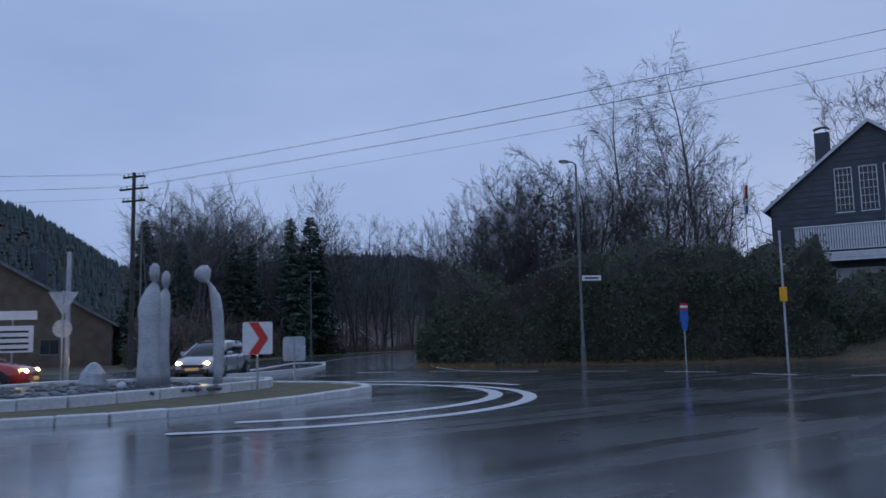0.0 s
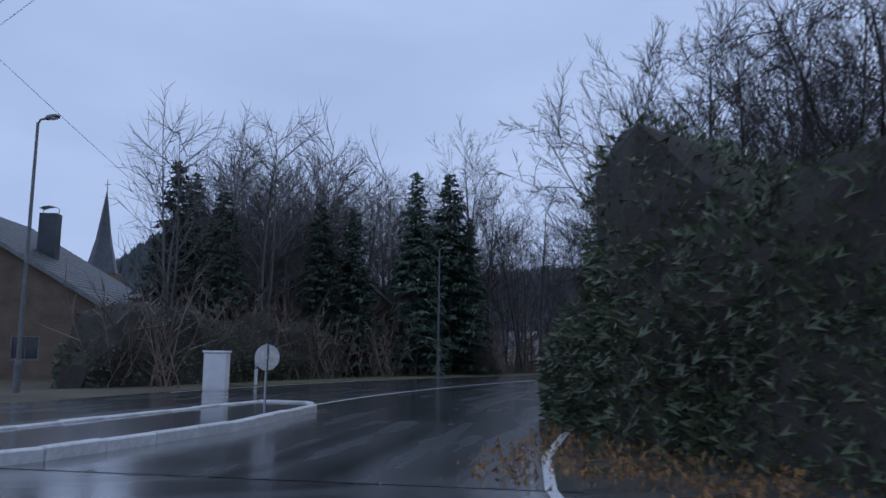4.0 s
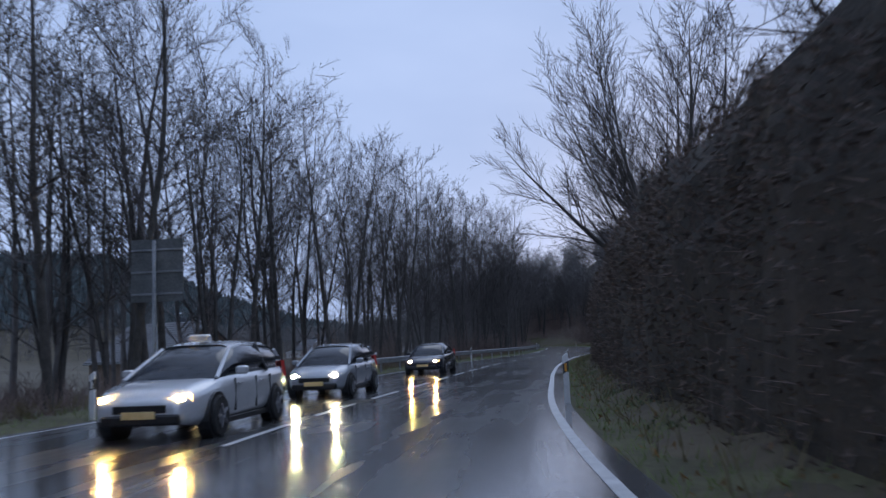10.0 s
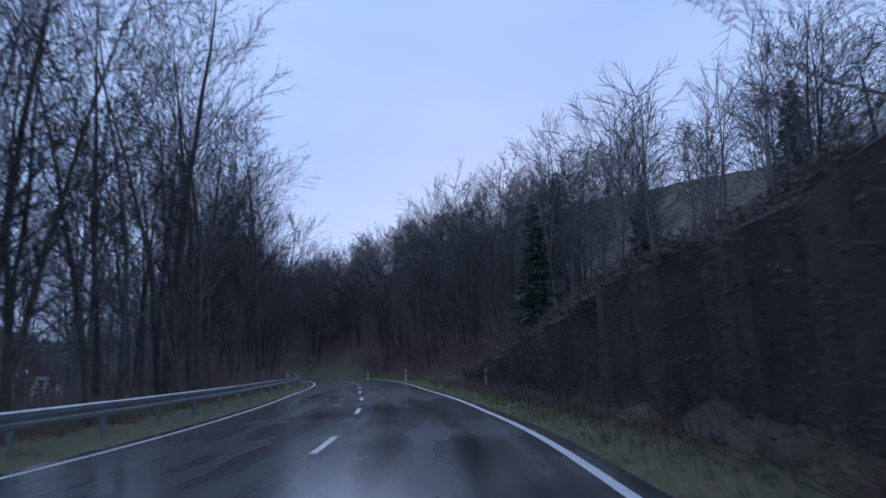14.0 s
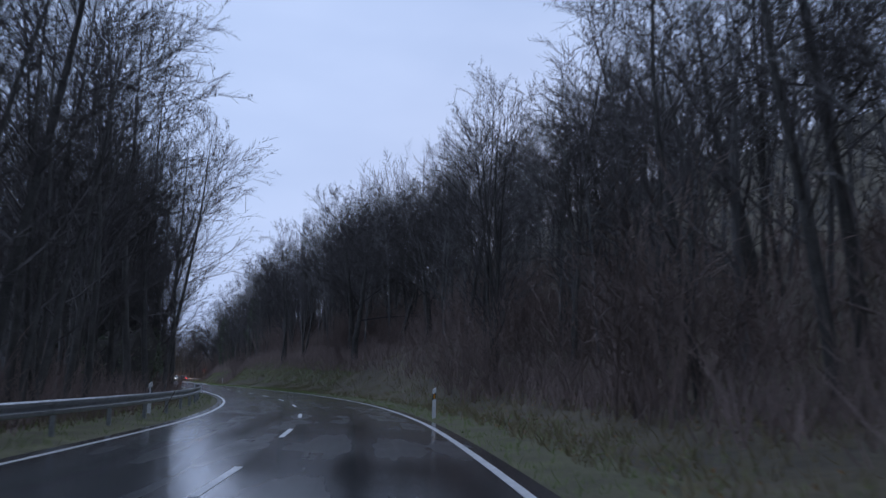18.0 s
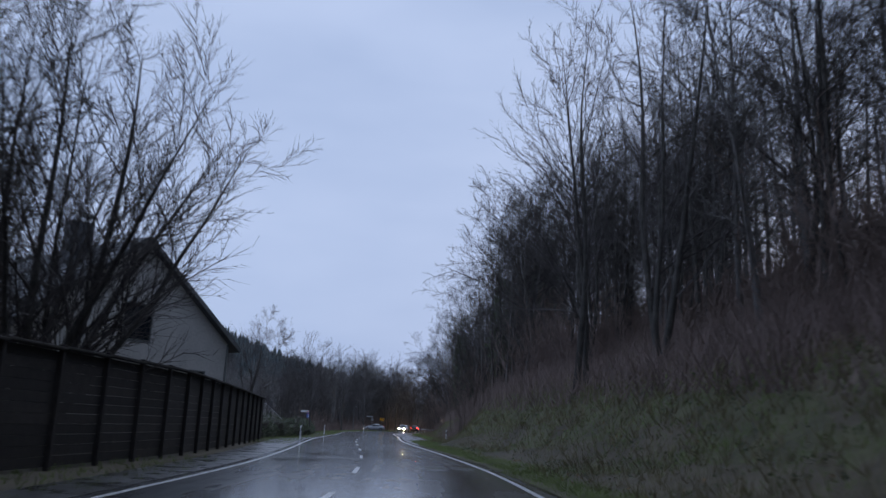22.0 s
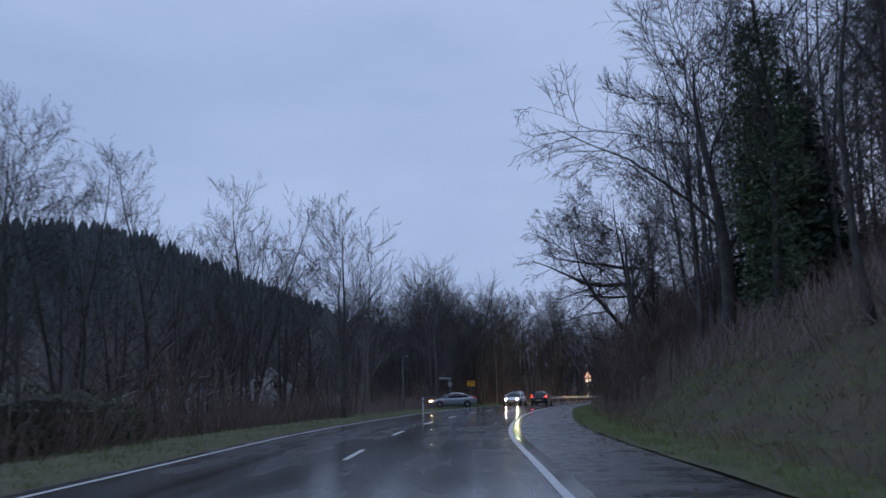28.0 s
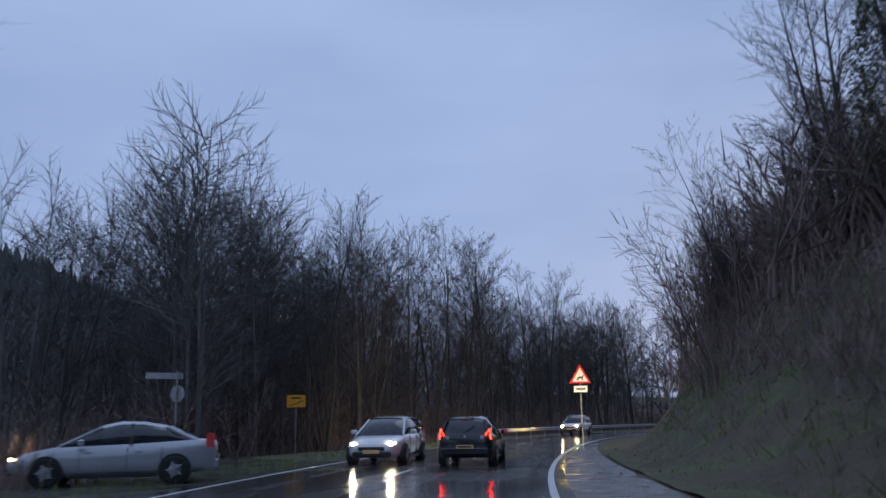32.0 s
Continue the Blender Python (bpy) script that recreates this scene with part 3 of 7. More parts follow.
ALDER = [lev(10, 0.035, 0.04, 0.93, 6, 34, 0.2, 54, 0.23, 0.32, "slim"), lev(3, 0.1, 0.13, 0.75, 3, 8, 0.2, 38, 0.4, 0.5, least=0.013), lev(1, 0.12, 0.1, 0.7, 1, 7, 0.15, 34, 0.5, 0.6, least=0.009), lev(1, 0.12, 0.06, 1, 1)]
for k in range(3):
    make_tree("alder%d" % k, 11 + k, rand_stems(1, 0, .05, 15, 16, .15, .18), ALDER, M_BARK, M_TWIG, "tall slender bare alder with a dark wet trunk", cones=350 if k == 1 else 120)
CLUMP = [lev(9, 0.05, 0.06, 0.92, 5, 19, 0.16, 46, 0.25, 0.36, "slim"), lev(3, 0.1, 0.12, 0.75, 3, 7, 0.18, 36, 0.42, 0.5, least=0.013), lev(1, 0.12, 0.1, 0.7, 1, 6, 0.15, 34, 0.52, 0.6, least=0.009), lev(1, 0.12, 0.06, 1, 1)]
for k in range(2):
    make_tree("clump%d" % k, 31 + k, rand_stems(3, .7, .16, 11.5, 15, .1, .14), CLUMP, M_BARK, M_TWIG, "bare tree of several slender stems at a wood's edge")
make_tree("lime", 36, [(0, 0, 0.01, 0.0, 9.6, 0.14)],
          [lev(8, 0.03, 0.05, 0.93, 6, 36, 0.28, 38, 0.36, 0.36, "oval"), lev(4, 0.06, 0.07, 0.8, 3, 8, 0.2, 36, 0.36, 0.5, least=0.012), lev(1, 0.1, 0.08, 0.7, 1, 7, 0.15, 32, 0.5, 0.6, least=0.008), lev(1, 0.1, 0.06, 1, 1)],
          M_BARK, M_TWIG, "young bare lime tree with an even oval crown")
FAR = [lev(4, 0.04, 0.05, 0.9, 4, 22, 0.12, 50, 0.26, 0.36, "slim", 0.032), lev(1, 0.12, 0.1, 0.75, 3, 10, 0.12, 38, 0.6, 0.5, least=0.02), lev(1, 0.1, 0.06, 1, 1)]
for k in range(3):
    make_tree("back%d" % k, 131 + k, rand_stems(1 + k % 2, .5, .08, 13, 16, .13, .16), FAR, M_BARK, M_TWIG, "bare tree deep in the wood")
LITE = [lev(3, 0.05, 0.05, 0.9, 3, 12, 0.1, 50, 0.3, 0.36, "slim", 0.05), lev(1, 0.14, 0.09, 0.75, 1, 9, 0.1, 40, 0.62, 0.5, least=0.05), lev(1, 0.1, 0.05, 1, 1)]
for k in range(2):
    make_tree("lite%d" % k, 141 + k, rand_stems(1, .8, .1, 12, 15, .14, .17), LITE, M_BARK, M_TWIG, "")
make_tree("thicket", 145, rand_stems(13, 1.6, .45, 2.4, 4.6, .035, .05), [lev(2, 0.1, 0.05, 0.85, 3, 6, 0.04, 40, 0.42, 0.6, least=0.03), lev(1, 0.1, 0.1, 1, 1)], M_SHRUB, M_SHRUB, "", category="shrub")
OAK = [lev(6, 0.1, 0.03, 0.92, 8, 12, 0.3, 56, 0.72, 0.42), lev(5, 0.2, 0.08, 0.82, 4, 9, 0.15, 44, 0.48, 0.5, least=0.016), lev(2, 0.2, 0.05, 0.7, 3, 7, 0.15, 40, 0.5, 0.5, least=0.012), lev(1, 0.15, 0.02, 0.6, 1, 5, 0.1, 38, 0.6, 0.6, least=0.009), lev(1, 0.15, 0, 1, 1)]
for k in range(2):
    make_tree("oak%d" % k, 51 + k, rand_stems(1, 0, .1, 9, 10, .24, .28), OAK, M_BARK, M_TWIG, "bare spreading oak with crooked limbs")
make_tree("fan", 61, [(0.4 * math.cos(a), 0.4 * math.sin(a), q * math.cos(a), q * math.sin(a), 9.6 - 1.4 * q, 0.08 + 0.03 * (k % 3)) for k, (a, q) in enumerate((2.4 * i, 0.12 + 0.055 * i) for i in range(16))],
          [lev(8, 0.05, 0.03, 0.93, 5, 20, 0.12, 36, 0.36, 0.42), lev(3, 0.08, 0.06, 0.75, 3, 10, 0.15, 30, 0.45, 0.5, least=0.01), lev(1, 0.1, 0.05, 0.7, 1, 4, 0.1, 28, 0.7, 0.6, least=0.0075), lev(1, 0.1, 0.05, 1, 1)],
          M_BARK, M_TWIG, "large bare fan-shaped tree with many upright stems")
make_tree("birch", 71, [(0, 0, 0.03, -0.02, 15, 0.15), (0.4, 0.2, 0.12, 0.05, 12.5, 0.1)],
          [lev(10, 0.04, 0.05, 0.9, 6, 30, 0.2, 40, 0.27, 0.36), lev(4, 0.1, 0.06, 0.75, 3, 10, 0.15, 40, 0.5, 0.5, least=0.009), lev(2, 0.14, -0.16, 0.6, 3, 6, 0.05, 34, 0.8, 0.6, least=0.007), lev(1, 0.1, -0.5, 1, 1)],
          M_BIRCH, M_TWIG, "bare birch with fine hanging twigs")
make_tree("arch", 81, [(0, 0, -0.26, -0.05, 9, 0.2), (0.3, 0.3, 0.15, 0.2, 11, 0.2), (-.2, .3, -0.1, -0.3, 10, 0.18)],
          [lev(8, 0.1, 0.03, 0.93, 7, 13, 0.12, 50, 0.62, 0.45), lev(6, 0.14, 0.0, 0.85, 5, 12, 0.12, 42, 0.42, 0.5, least=0.014), lev(2, 0.18, -0.03, 0.7, 3, 7, 0.12, 38, 0.5, 0.5, least=0.011), lev(1, 0.16, -0.06, 0.6, 1, 4, 0.1, 36, 0.62, 0.6, least=0.0085), lev(1, 0.12, -0.1, 1, 1)],
          M_BARK, M_TWIG, "large bare tree with heavy boughs arching over the road",
          boughs=((5.0, (-1, 0.0, 0.2), 6.6, 0.15), (6.0, (-0.9, -0.5, 0.35), 6.0, 0.12), (4.3, (-0.8, 0.6, 0.15), 5.4, 0.11)))
for k in range(3):
    make_tree("shrub%d" % k, 91 + k, rand_stems(15, .9, .5, 1.8, 3.6, .02, .028),
              [lev(3, 0.1, 0.05, 0.85, 3, 8, 0.08, 34, 0.42, 0.55), lev(1, 0.16, 0.06, 0.7, 1, 5, 0.1, 34, 0.6, 0.7, least=0.01), lev(1, 0.1, 0.1, 1, 1)],
              M_SHRUB, M_SHRUB, "thicket of bare brown shrub stems", category="shrub")


def make_spruce(key, seed, tall, wide):
    rnd = random.Random(seed)
    trunk, crown = Shape(), Shape()
    limb(trunk, Vector((0, 0, -0.4)), Vector((0, 0, tall)), 0.02 * tall, 0.02, 8)
    z = tall * 0.06
    while z < tall * 0.985:
        f = 1 - z / tall
        span = wide * (0.1 + 0.9 * f ** 0.85)
        for k in range(8 if f > 0.2 else 5):
            w = rnd.random() * 6.283
            ln = span * rnd.uniform(0.75, 1.12)
            a = Vector((0, 0, z + rnd.uniform(-.15, .15)))
            out = Vector((math.cos(w), math.sin(w), 0))
            up = 0.35 if f < 0.25 else 0.05
            mid = a + out * ln * 0.55 + Vector((0, 0, (up - 0.12) * ln))
            tip = a + out * ln + Vector((0, 0, (up - 0.18) * ln))
            limb(crown, a, mid, 0.035, 0.02, 3)
            limb(crown, mid, tip, 0.02, 0, 1)
            across = out.cross(Vector((0, 0, 1)))
            for s in range(int(5 + ln * 4.5)):
                t = rnd.uniform(0.18, 1.0)
                p = a.lerp(mid, t / 0.55) if t < 0.55 else mid.lerp(tip, (t - 0.55) / 0.45)
                d = across * rnd.choice((-1, 1)) * rnd.uniform(0.3, 0.9) + out * rnd.uniform(0.1, 0.9) + Vector((0, 0, rnd.uniform(-0.75, 0.15)))
                limb(crown, p, p + d.normalized() * rnd.uniform(0.45, 0.85) * (0.3 + 0.8 * f), rnd.uniform(0.1, 0.19) * (0.45 + 0.6 * f), 0, 1)
        z += max(0.22, 0.5 * f) * tall / 15
    TREE[key] = ([trunk.mesh("trunk", True)], crown.mesh("crown"), M_BARK, M_NEEDLE, "dark green spruce with drooping branches", "tree")


make_spruce("spruce0", 5, 14.0, 2.6)
make_spruce("spruce1", 6, 12.5, 2.9)


def leaves(rnd, place, count, size, shape=None):
    """Small folded leaves: place(rnd) gives a point and an outward direction."""
    shape = shape or Shape()
    for _ in range(count):
        p, out = place(rnd)
        a = Vector((rnd.gauss(0, 1), rnd.gauss(0, 1), rnd.gauss(0, 1))).cross(out)
        if a.length < 1e-4:
            continue
        a.normalize()
        t = (out * rnd.uniform(0.1, 0.9) + a.cross(out) * rnd.uniform(-.8, .8)).normalized()
        s = size * rnd.uniform(0.6, 1.4)
        k = len(shape.v)
        shape.v += [tuple(p - a * s * 0.35), tuple(p + t * s * 0.5 - out * s * 0.08), tuple(p + a * s * 0.35), tuple(p + t * s)]
        shape.f += [(k, k + 1, k + 3), (k + 1, k + 2, k + 3)]
    return shape


def blades(rnd, spots, tall, shape=None):
    """Grass: three-sided blades at the given places."""
    shape = shape or Shape()
    for x, y, z in spots:
        for _ in range(3):
            h = tall * rnd.uniform(0.5, 1.3)
            limb(shape, Vector((x, y, z - 0.02)), Vector((x + rnd.gauss(0, h * 0.45), y + rnd.gauss(0, h * 0.45), z + h)), 0.007 + 0.016 * h, 0, 1)
            x, y = x + rnd.gauss(0, .06), y + rnd.gauss(0, .06)
    return shape


# ---------- woods ----------
RW = random.Random(21)


class Gather:
    """Many copies of grown forms in one mesh."""

    def __init__(self):
        self.v, self.f, self.n = [], [], 0

    def add(self, me_, m):
        if me_.name not in cache:
            co = np.empty(len(me_.vertices) * 3)
            me_.vertices.foreach_get("co", co)
            tris = []
            for p in me_.polygons:
                q = p.vertices
                tris.append((q[0], q[1], q[2]))
                if len(q) == 4:
                    tris.append((q[0], q[2], q[3]))
            cache[me_.name] = (co.reshape(-1, 3), np.array(tris))
        co, tris = cache[me_.name]
        self.v.append(co @ np.array(m.to_3x3()).T + np.array(m.translation))
        self.f.append(tris + self.n)
        self.n += len(co)

    def finish(self, name, material, label):
        v, f = np.concatenate(self.v), np.concatenate(self.f)
        me_ = bpy.data.meshes.new(name)
        me_.vertices.add(len(v))
        me_.vertices.foreach_set("co", v.ravel())
        me_.loops.add(f.size)
        me_.loops.foreach_set("vertex_index", f.ravel().astype(np.int32))
        me_.polygons.add(len(f))
        me_.polygons.foreach_set("loop_start", np.arange(0, f.size, 3, dtype=np.int32))
        me_.update(calc_edges=True)
        me_.materials.append(material)
        return tagged(new(name, me_), label, "woodland", kind="stuff")


cache = {}
inner, low, distant = Gather(), Gather(), Gather()


def sow(gather, keys, xs, ys, s0, s1):
    for x, y, q in zip(xs, ys, land(xs, ys)):
        m = pose(x, y, q - 0.05, RW.gauss(0, 2), 0, RW.uniform(0, 360)) @ Matrix.Scale(RW.uniform(s0, s1), 4)
        trunks, crown = TREE[RW.choice(keys)][:2]
        for me_ in (*trunks, crown):
            gather.add(me_, m)


def deep(keys, u0, u1, n0, n1, count, s0, s1, skip=lambda u, n: False, gather=inner):
    """Trees deep in the wood, past counting, gathered for one mesh."""
    xs, ys = [], []
    while len(xs) < count:
        u, n = RW.uniform(u0, u1), RW.uniform(n0, n1)
        if not skip(u, n):
            x, y = spot(u, n)
            xs.append(x)
            ys.append(y)
    sow(gather, keys, xs, ys, s0, s1)


def brush(spots_, shape, rnd, tall):
    """Undergrowth: sheaves of thin bare stems."""
    for x, y, z in spots_:
        for _ in range(9):
            h = tall * rnd.uniform(0.4, 1.2)
            a = Vector((x + rnd.gauss(0, .5), y + rnd.gauss(0, .5), z - 0.05))
            limb(shape, a, a + Vector((rnd.gauss(0, .4) * h, rnd.gauss(0, .4) * h, h)), 0.02, 0, 1)


def wood(keys, u0, u1, n0, n1, count, s0, s1, group, skip=lambda u, n: False):
    done = 0
    spots = []
    for _ in range(count * 12):
        if done >= count:
            break
        u, n = RW.uniform(u0, u1), RW.uniform(n0, n1)
        if skip(u, n) or any((u - a) ** 2 + (n - b) ** 2 < 3.2 for a, b in spots):
            continue
        spots.append((u, n))
        key = RW.choice(keys)
        if key.startswith("oak") and 0 < n < 13:
            n = 13 + 0.3 * (n - 8)
        x, y = spot(u, n)
        plant(key, x, y, RW.uniform(s0, s1), RW.uniform(0, 360), group=group, tilt=RW.gauss(0, 2))
        done += 1


left_keys = ["alder0", "alder1", "alder2", "clump0", "clump1"]
back = ["back0", "back1", "back2"]
lite = ["lite0", "lite1"]
thorn = ["thicket"]
wood(left_keys, 48, 150, -13, -7.8, 52, 0.85, 1.15, "trees along the wood's edge")
deep(back, 48, 112, -26, -13, 24, 0.85, 1.1)
deep(back, 112, 160, -22, -13, 4, 0.85, 1.1)
wood(left_keys, 150, 270, -11.5, -6.2, 56, 0.9, 1.2, "trees along the wood's edge")
deep(back, 150, 270, -28, -11, 60, 0.9, 1.2)
beside_houses = lambda u, n: (lambda x, y: x < -0.36 * y)(*spot(u, n))
deep(back, -14, 52, -42, -13, 100, 0.75, 1.0, skip=beside_houses)
deep(lite, -14, 60, -75, -36, 60, 0.8, 1.05, skip=beside_houses)
deep(thorn, -10, 60, -30, -9.5, 90, 0.8, 1.2, skip=beside_houses, gather=low)
deep(lite, 50, 112, -95, -45, 40, 0.5, 0.7, gather=distant)
deep(thorn, 56, 165, -16, -8.5, 70, 0.3, 0.5, gather=low)
deep(thorn, 165, 275, -20, -8.5, 110, 0.5, 0.9, gather=low)
deep(back, 258, 292, -20, -11, 30, 1.0, 1.25)
deep(back, 286, 300, -22, -12, 9, 0.85, 1.05)
wood(left_keys, 255, 290, -15, -10.5, 9, 1.0, 1.2, "trees behind the fence")
wood(["shrub0", "shrub1", "shrub2"], 40, 262, -11, -7.0, 40, 0.6, 1.0, "shrubs at the wood's edge")
right_keys = ["oak0", "oak1", "alder1", "clump0", "clump1"]
wood(right_keys, 182, 265, 10.5, 22, 28, 0.95, 1.3, "trees on the wooded slope")
wood(right_keys, 262, 345, 9.6, 20, 30, 0.9, 1.25, "trees on the wooded slope")
deep(back, 172, 400, 12, 44, 165, 0.85, 1.2)
deep(lite, 172, 470, 40, 95, 150, 0.9, 1.25)
deep(thorn, 182, 265, 10.0, 34, 170, 0.6, 1.05, gather=low)
deep(thorn, 265, 350, 11.5, 30, 210, 0.5, 0.95, gather=low)
deep(back, 286, 350, 14, 32, 50, 0.85, 1.15)
deep(thorn, 345, 480, 13, 36, 150, 0.7, 1.2, skip=lambda u, n: 362 < u < 408 and n < 20, gather=low)
wood(["clump0", "clump1", "alder0", "alder2", "oak1"], 348, 400, 12, 22, 16, 0.85, 1.15, "trees on the wooded slope")
deep(back, 402, 440, 12, 30, 40, 0.8, 1.1)
wood(["clump0", "oak0", "oak1"], 460, 520, 11, 20, 12, 0.5, 0.68, "trees above the steep bank")
deep(thorn, 436, 466, 12.5, 24, 40, 0.3, 0.5, gather=low)
deep(thorn, 450, 482, 11, 17, 50, 0.8, 1.3, gather=low)
deep(thorn, 466, 520, 10, 24, 90, 0.6, 1.0, gather=low)
deep(back, 500, 560, 9, 40, 60, 0.5, 0.7)
deep(back, 450, 520, 18, 40, 20, 0.4, 0.6)
wood(["clump0", "oak0", "clump1"], 458, 492, 9.5, 13, 9, 0.42, 0.6, "trees above the steep bank")
deep(thorn, 472, 560, 9.0, 24, 80, 0.7, 1.1, gather=low)
wood(["shrub0", "shrub1", "shrub2"], 190, 475, 8.6, 18, 60, 0.9, 1.7, "shrubs on the bank", skip=lambda u, n: 362 < u < 410 and n < 17)


def off_road(u, n):
    """The side road and the open glade before the white house."""
    x, y = spot(u, n)
    w = math.degrees(math.atan2(107 - x, y - 424))
    lane = 446 + 0.35 * (-n - 6) < u < 460 + 0.3 * (-n - 6) and n > -42
    return 426 < u < 446 and n > -22 or lane or 11.5 < w < 31 and 8 < math.hypot(x - 107, y - 424) < 86


wood(left_keys, 384, 440, -16, -8.5, 18, 0.5, 0.76, "trees beside the valley road", skip=off_road)
wood(left_keys, 440, 540, -16, -8.5, 38, 0.85, 1.1, "trees beside the valley road", skip=lambda u, n: off_road(u, n) or u < 478 and n > -14)
deep(back, 420, 446, -40, -14, 14, 0.6, 0.85, skip=off_road)
deep(back, 440, 560, -40, -14, 140, 0.95, 1.2, skip=off_road)
deep(back, 458, 500, -28, -14.5, 45, 0.95, 1.2, skip=off_road)
deep(thorn, 456, 500, -24, -14.0, 50, 0.8, 1.2, skip=off_road, gather=low)
deep(thorn, 384, 560, -26, -8.6, 130, 0.7, 1.2, skip=lambda u, n: off_road(u, n) or 440 < u < 480 and n > -14 or u < 432 and n < -11, gather=low)
deep(thorn, 112, 165, 8.5, 14, 60, 0.16, 0.28, gather=low)
wood(["oak0", "oak1", "clump1"], 100, 180, 12, 24, 9, 0.6, 0.9, "trees above the bank")
deep(back, 95, 180, 18, 60, 30, 0.7, 1.0)

# single trees that stand out
for key, u, n, s, turn in (("spruce0", 40, -9.5, 0.98, 10), ("spruce1", 44, -9.2, 1.15, 80), ("spruce0", 47.5, -9.6, 0.85, 160), ("spruce1", 27, -17, 0.95, 30),
                           ("spruce0", 31, -19.5, 0.9, 200), ("spruce1", 27, -14, 0.8, 120), ("spruce0", 33, -12, 0.75, 60), ("spruce1", 36.5, -12, 0.85, 0),
                           ("spruce0", 180, 11.5, 0.75, 30), ("spruce1", 200, 44, 1.1, 30), ("spruce0", 208, 22, 1.1, 120), ("spruce1", 192, 24, 0.8, 220),
                           ("spruce1", 404, 16.5, 0.85, 12), ("spruce0", 409, 16.5, 0.9, 100)):
    x, y = spot(u, n)
    plant(key, x, y, s, turn)
for key, u, n, s, turn in (("oak1", 38.5, 14.2, 1.2, 330), ("oak0", 47, 11.8, 1.0, 200), ("fan", 296.5, -9.6, 1.3, 20), ("clump0", 292, -10.8, 0.9, 50), ("fan", 108, 10.8, 1.7, 0), ("oak1", 71.2, 9.4, 0.85, 250), ("oak0", 60, 12.5, 0.8, 40), ("alder2", 88, -10.9, 0.95, 0), ("oak1", 274, 9.8, 1.35, 200), ("oak0", 283, 11.5, 1.35, 200), ("oak0", 265, 16, 1.2, 20), ("oak0", 128, 14.5, 1.0, 70),
                           ("arch", 432, 11.8, 1.3, 348), ("oak1", 352, 18.5, 1.25, 40), ("clump1", 354, 13.5, 1.2, 40), ("oak0", 338, 18.0, 1.25, 140), ("clump1", 340, 13.0, 1.1, 10), ("clump0", 346, 14.0, 1.15, 80), ("oak0", 404, 13.0, 1.25, 200), ("oak0", 424, 11.8, 1.1, 100), ("oak0", 324.8, -6.9, 0.66, 30), ("oak1", 359.4, -17.5, 0.36, 30), ("oak0", 372, -20, 0.36, 90), ("oak1", 384, -24, 0.4, 150), ("lime", 353.9, -5.0, 0.68, 20), ("lime", 413.7, -6.15, 1.12, 0), ("birch", 135, 11.5, 1.05, 40), ("alder1", 388, -8.5, 0.55, 0),
                           ("clump1", 268, -9.8, 1.15, 0), ("clump0", 273, -10.2, 1.1, 40), ("clump1", 264, -8.6, 1.2, 80), ("clump0", 259, -8.2, 1.2, 10), ("alder0", 270, -12, 1.1, 0), ("clump1", 276, -12.5, 1.0, 130), ("clump1", 453, 12.6, 0.72, 140), ("alder1", 451, -18.5, 1.22, 0), ("clump0", 467, -22.5, 1.1, 0), ("alder2", 449, -23, 1.05, 70), ("alder1", 468, -16, 0.95, 90), ("oak1", 286, -10.5, 1.1, 0), ("clump0", 281, -10.0, 1.1, 70), ("alder2", 291, -12, 0.95, 0), ("alder0", 405, -12, 0.55, 60), ("clump1", 411, -15, 0.7, 60), ("clump0", 417, -13, 0.95, 10), ("clump1", 422, -17, 1.0, 150), ("alder2", 412, -11, 0.85, 20)):
    x, y = spot(u, n)
    plant(key, x, y, s, turn)

# trees wrapped in ivy
ri = random.Random(41)


def ivy_place(rn):
    """A ragged sleeve of leaves round a leaning trunk."""
    z, w = 0.5 + 9.5 * rn.random() ** 0.8, rn.uniform(0, 6.283)
    lump = 0.75 + 0.5 * noise.noise(Vector((math.cos(w) * 1.2, math.sin(w) * 1.2, z * 0.55)))
    wide = (0.35 + 1.15 * math.sin(math.pi * min(1, 0.08 + z / 11.5))) * lump * rn.uniform(0.55, 1.1)
    out = Vector((math.cos(w), math.sin(w), rn.uniform(-0.3, 0.4))).normalized()
    return Vector((math.cos(w) * wide, math.sin(w) * wide, z)), out


ivy_mesh = leaves(ri, ivy_place, 5000, 0.19).mesh("ivy")
for u, n, sc in ((351, 13.0, 1.15), (346, 16.5, 1.3), (358, 15.0, 1.1), (398, 13.4, 1.15), (452, 13.5, 0.7)):
    x, y = spot(u, n)
    host = plant("alder0" if u != 346 else "clump1", x, y, sc, 40 * u, label="bare tree with its trunk wrapped in dark ivy")
    part("ivy", ivy_mesh, M_IVY, host, "thick sleeve of dark green ivy")

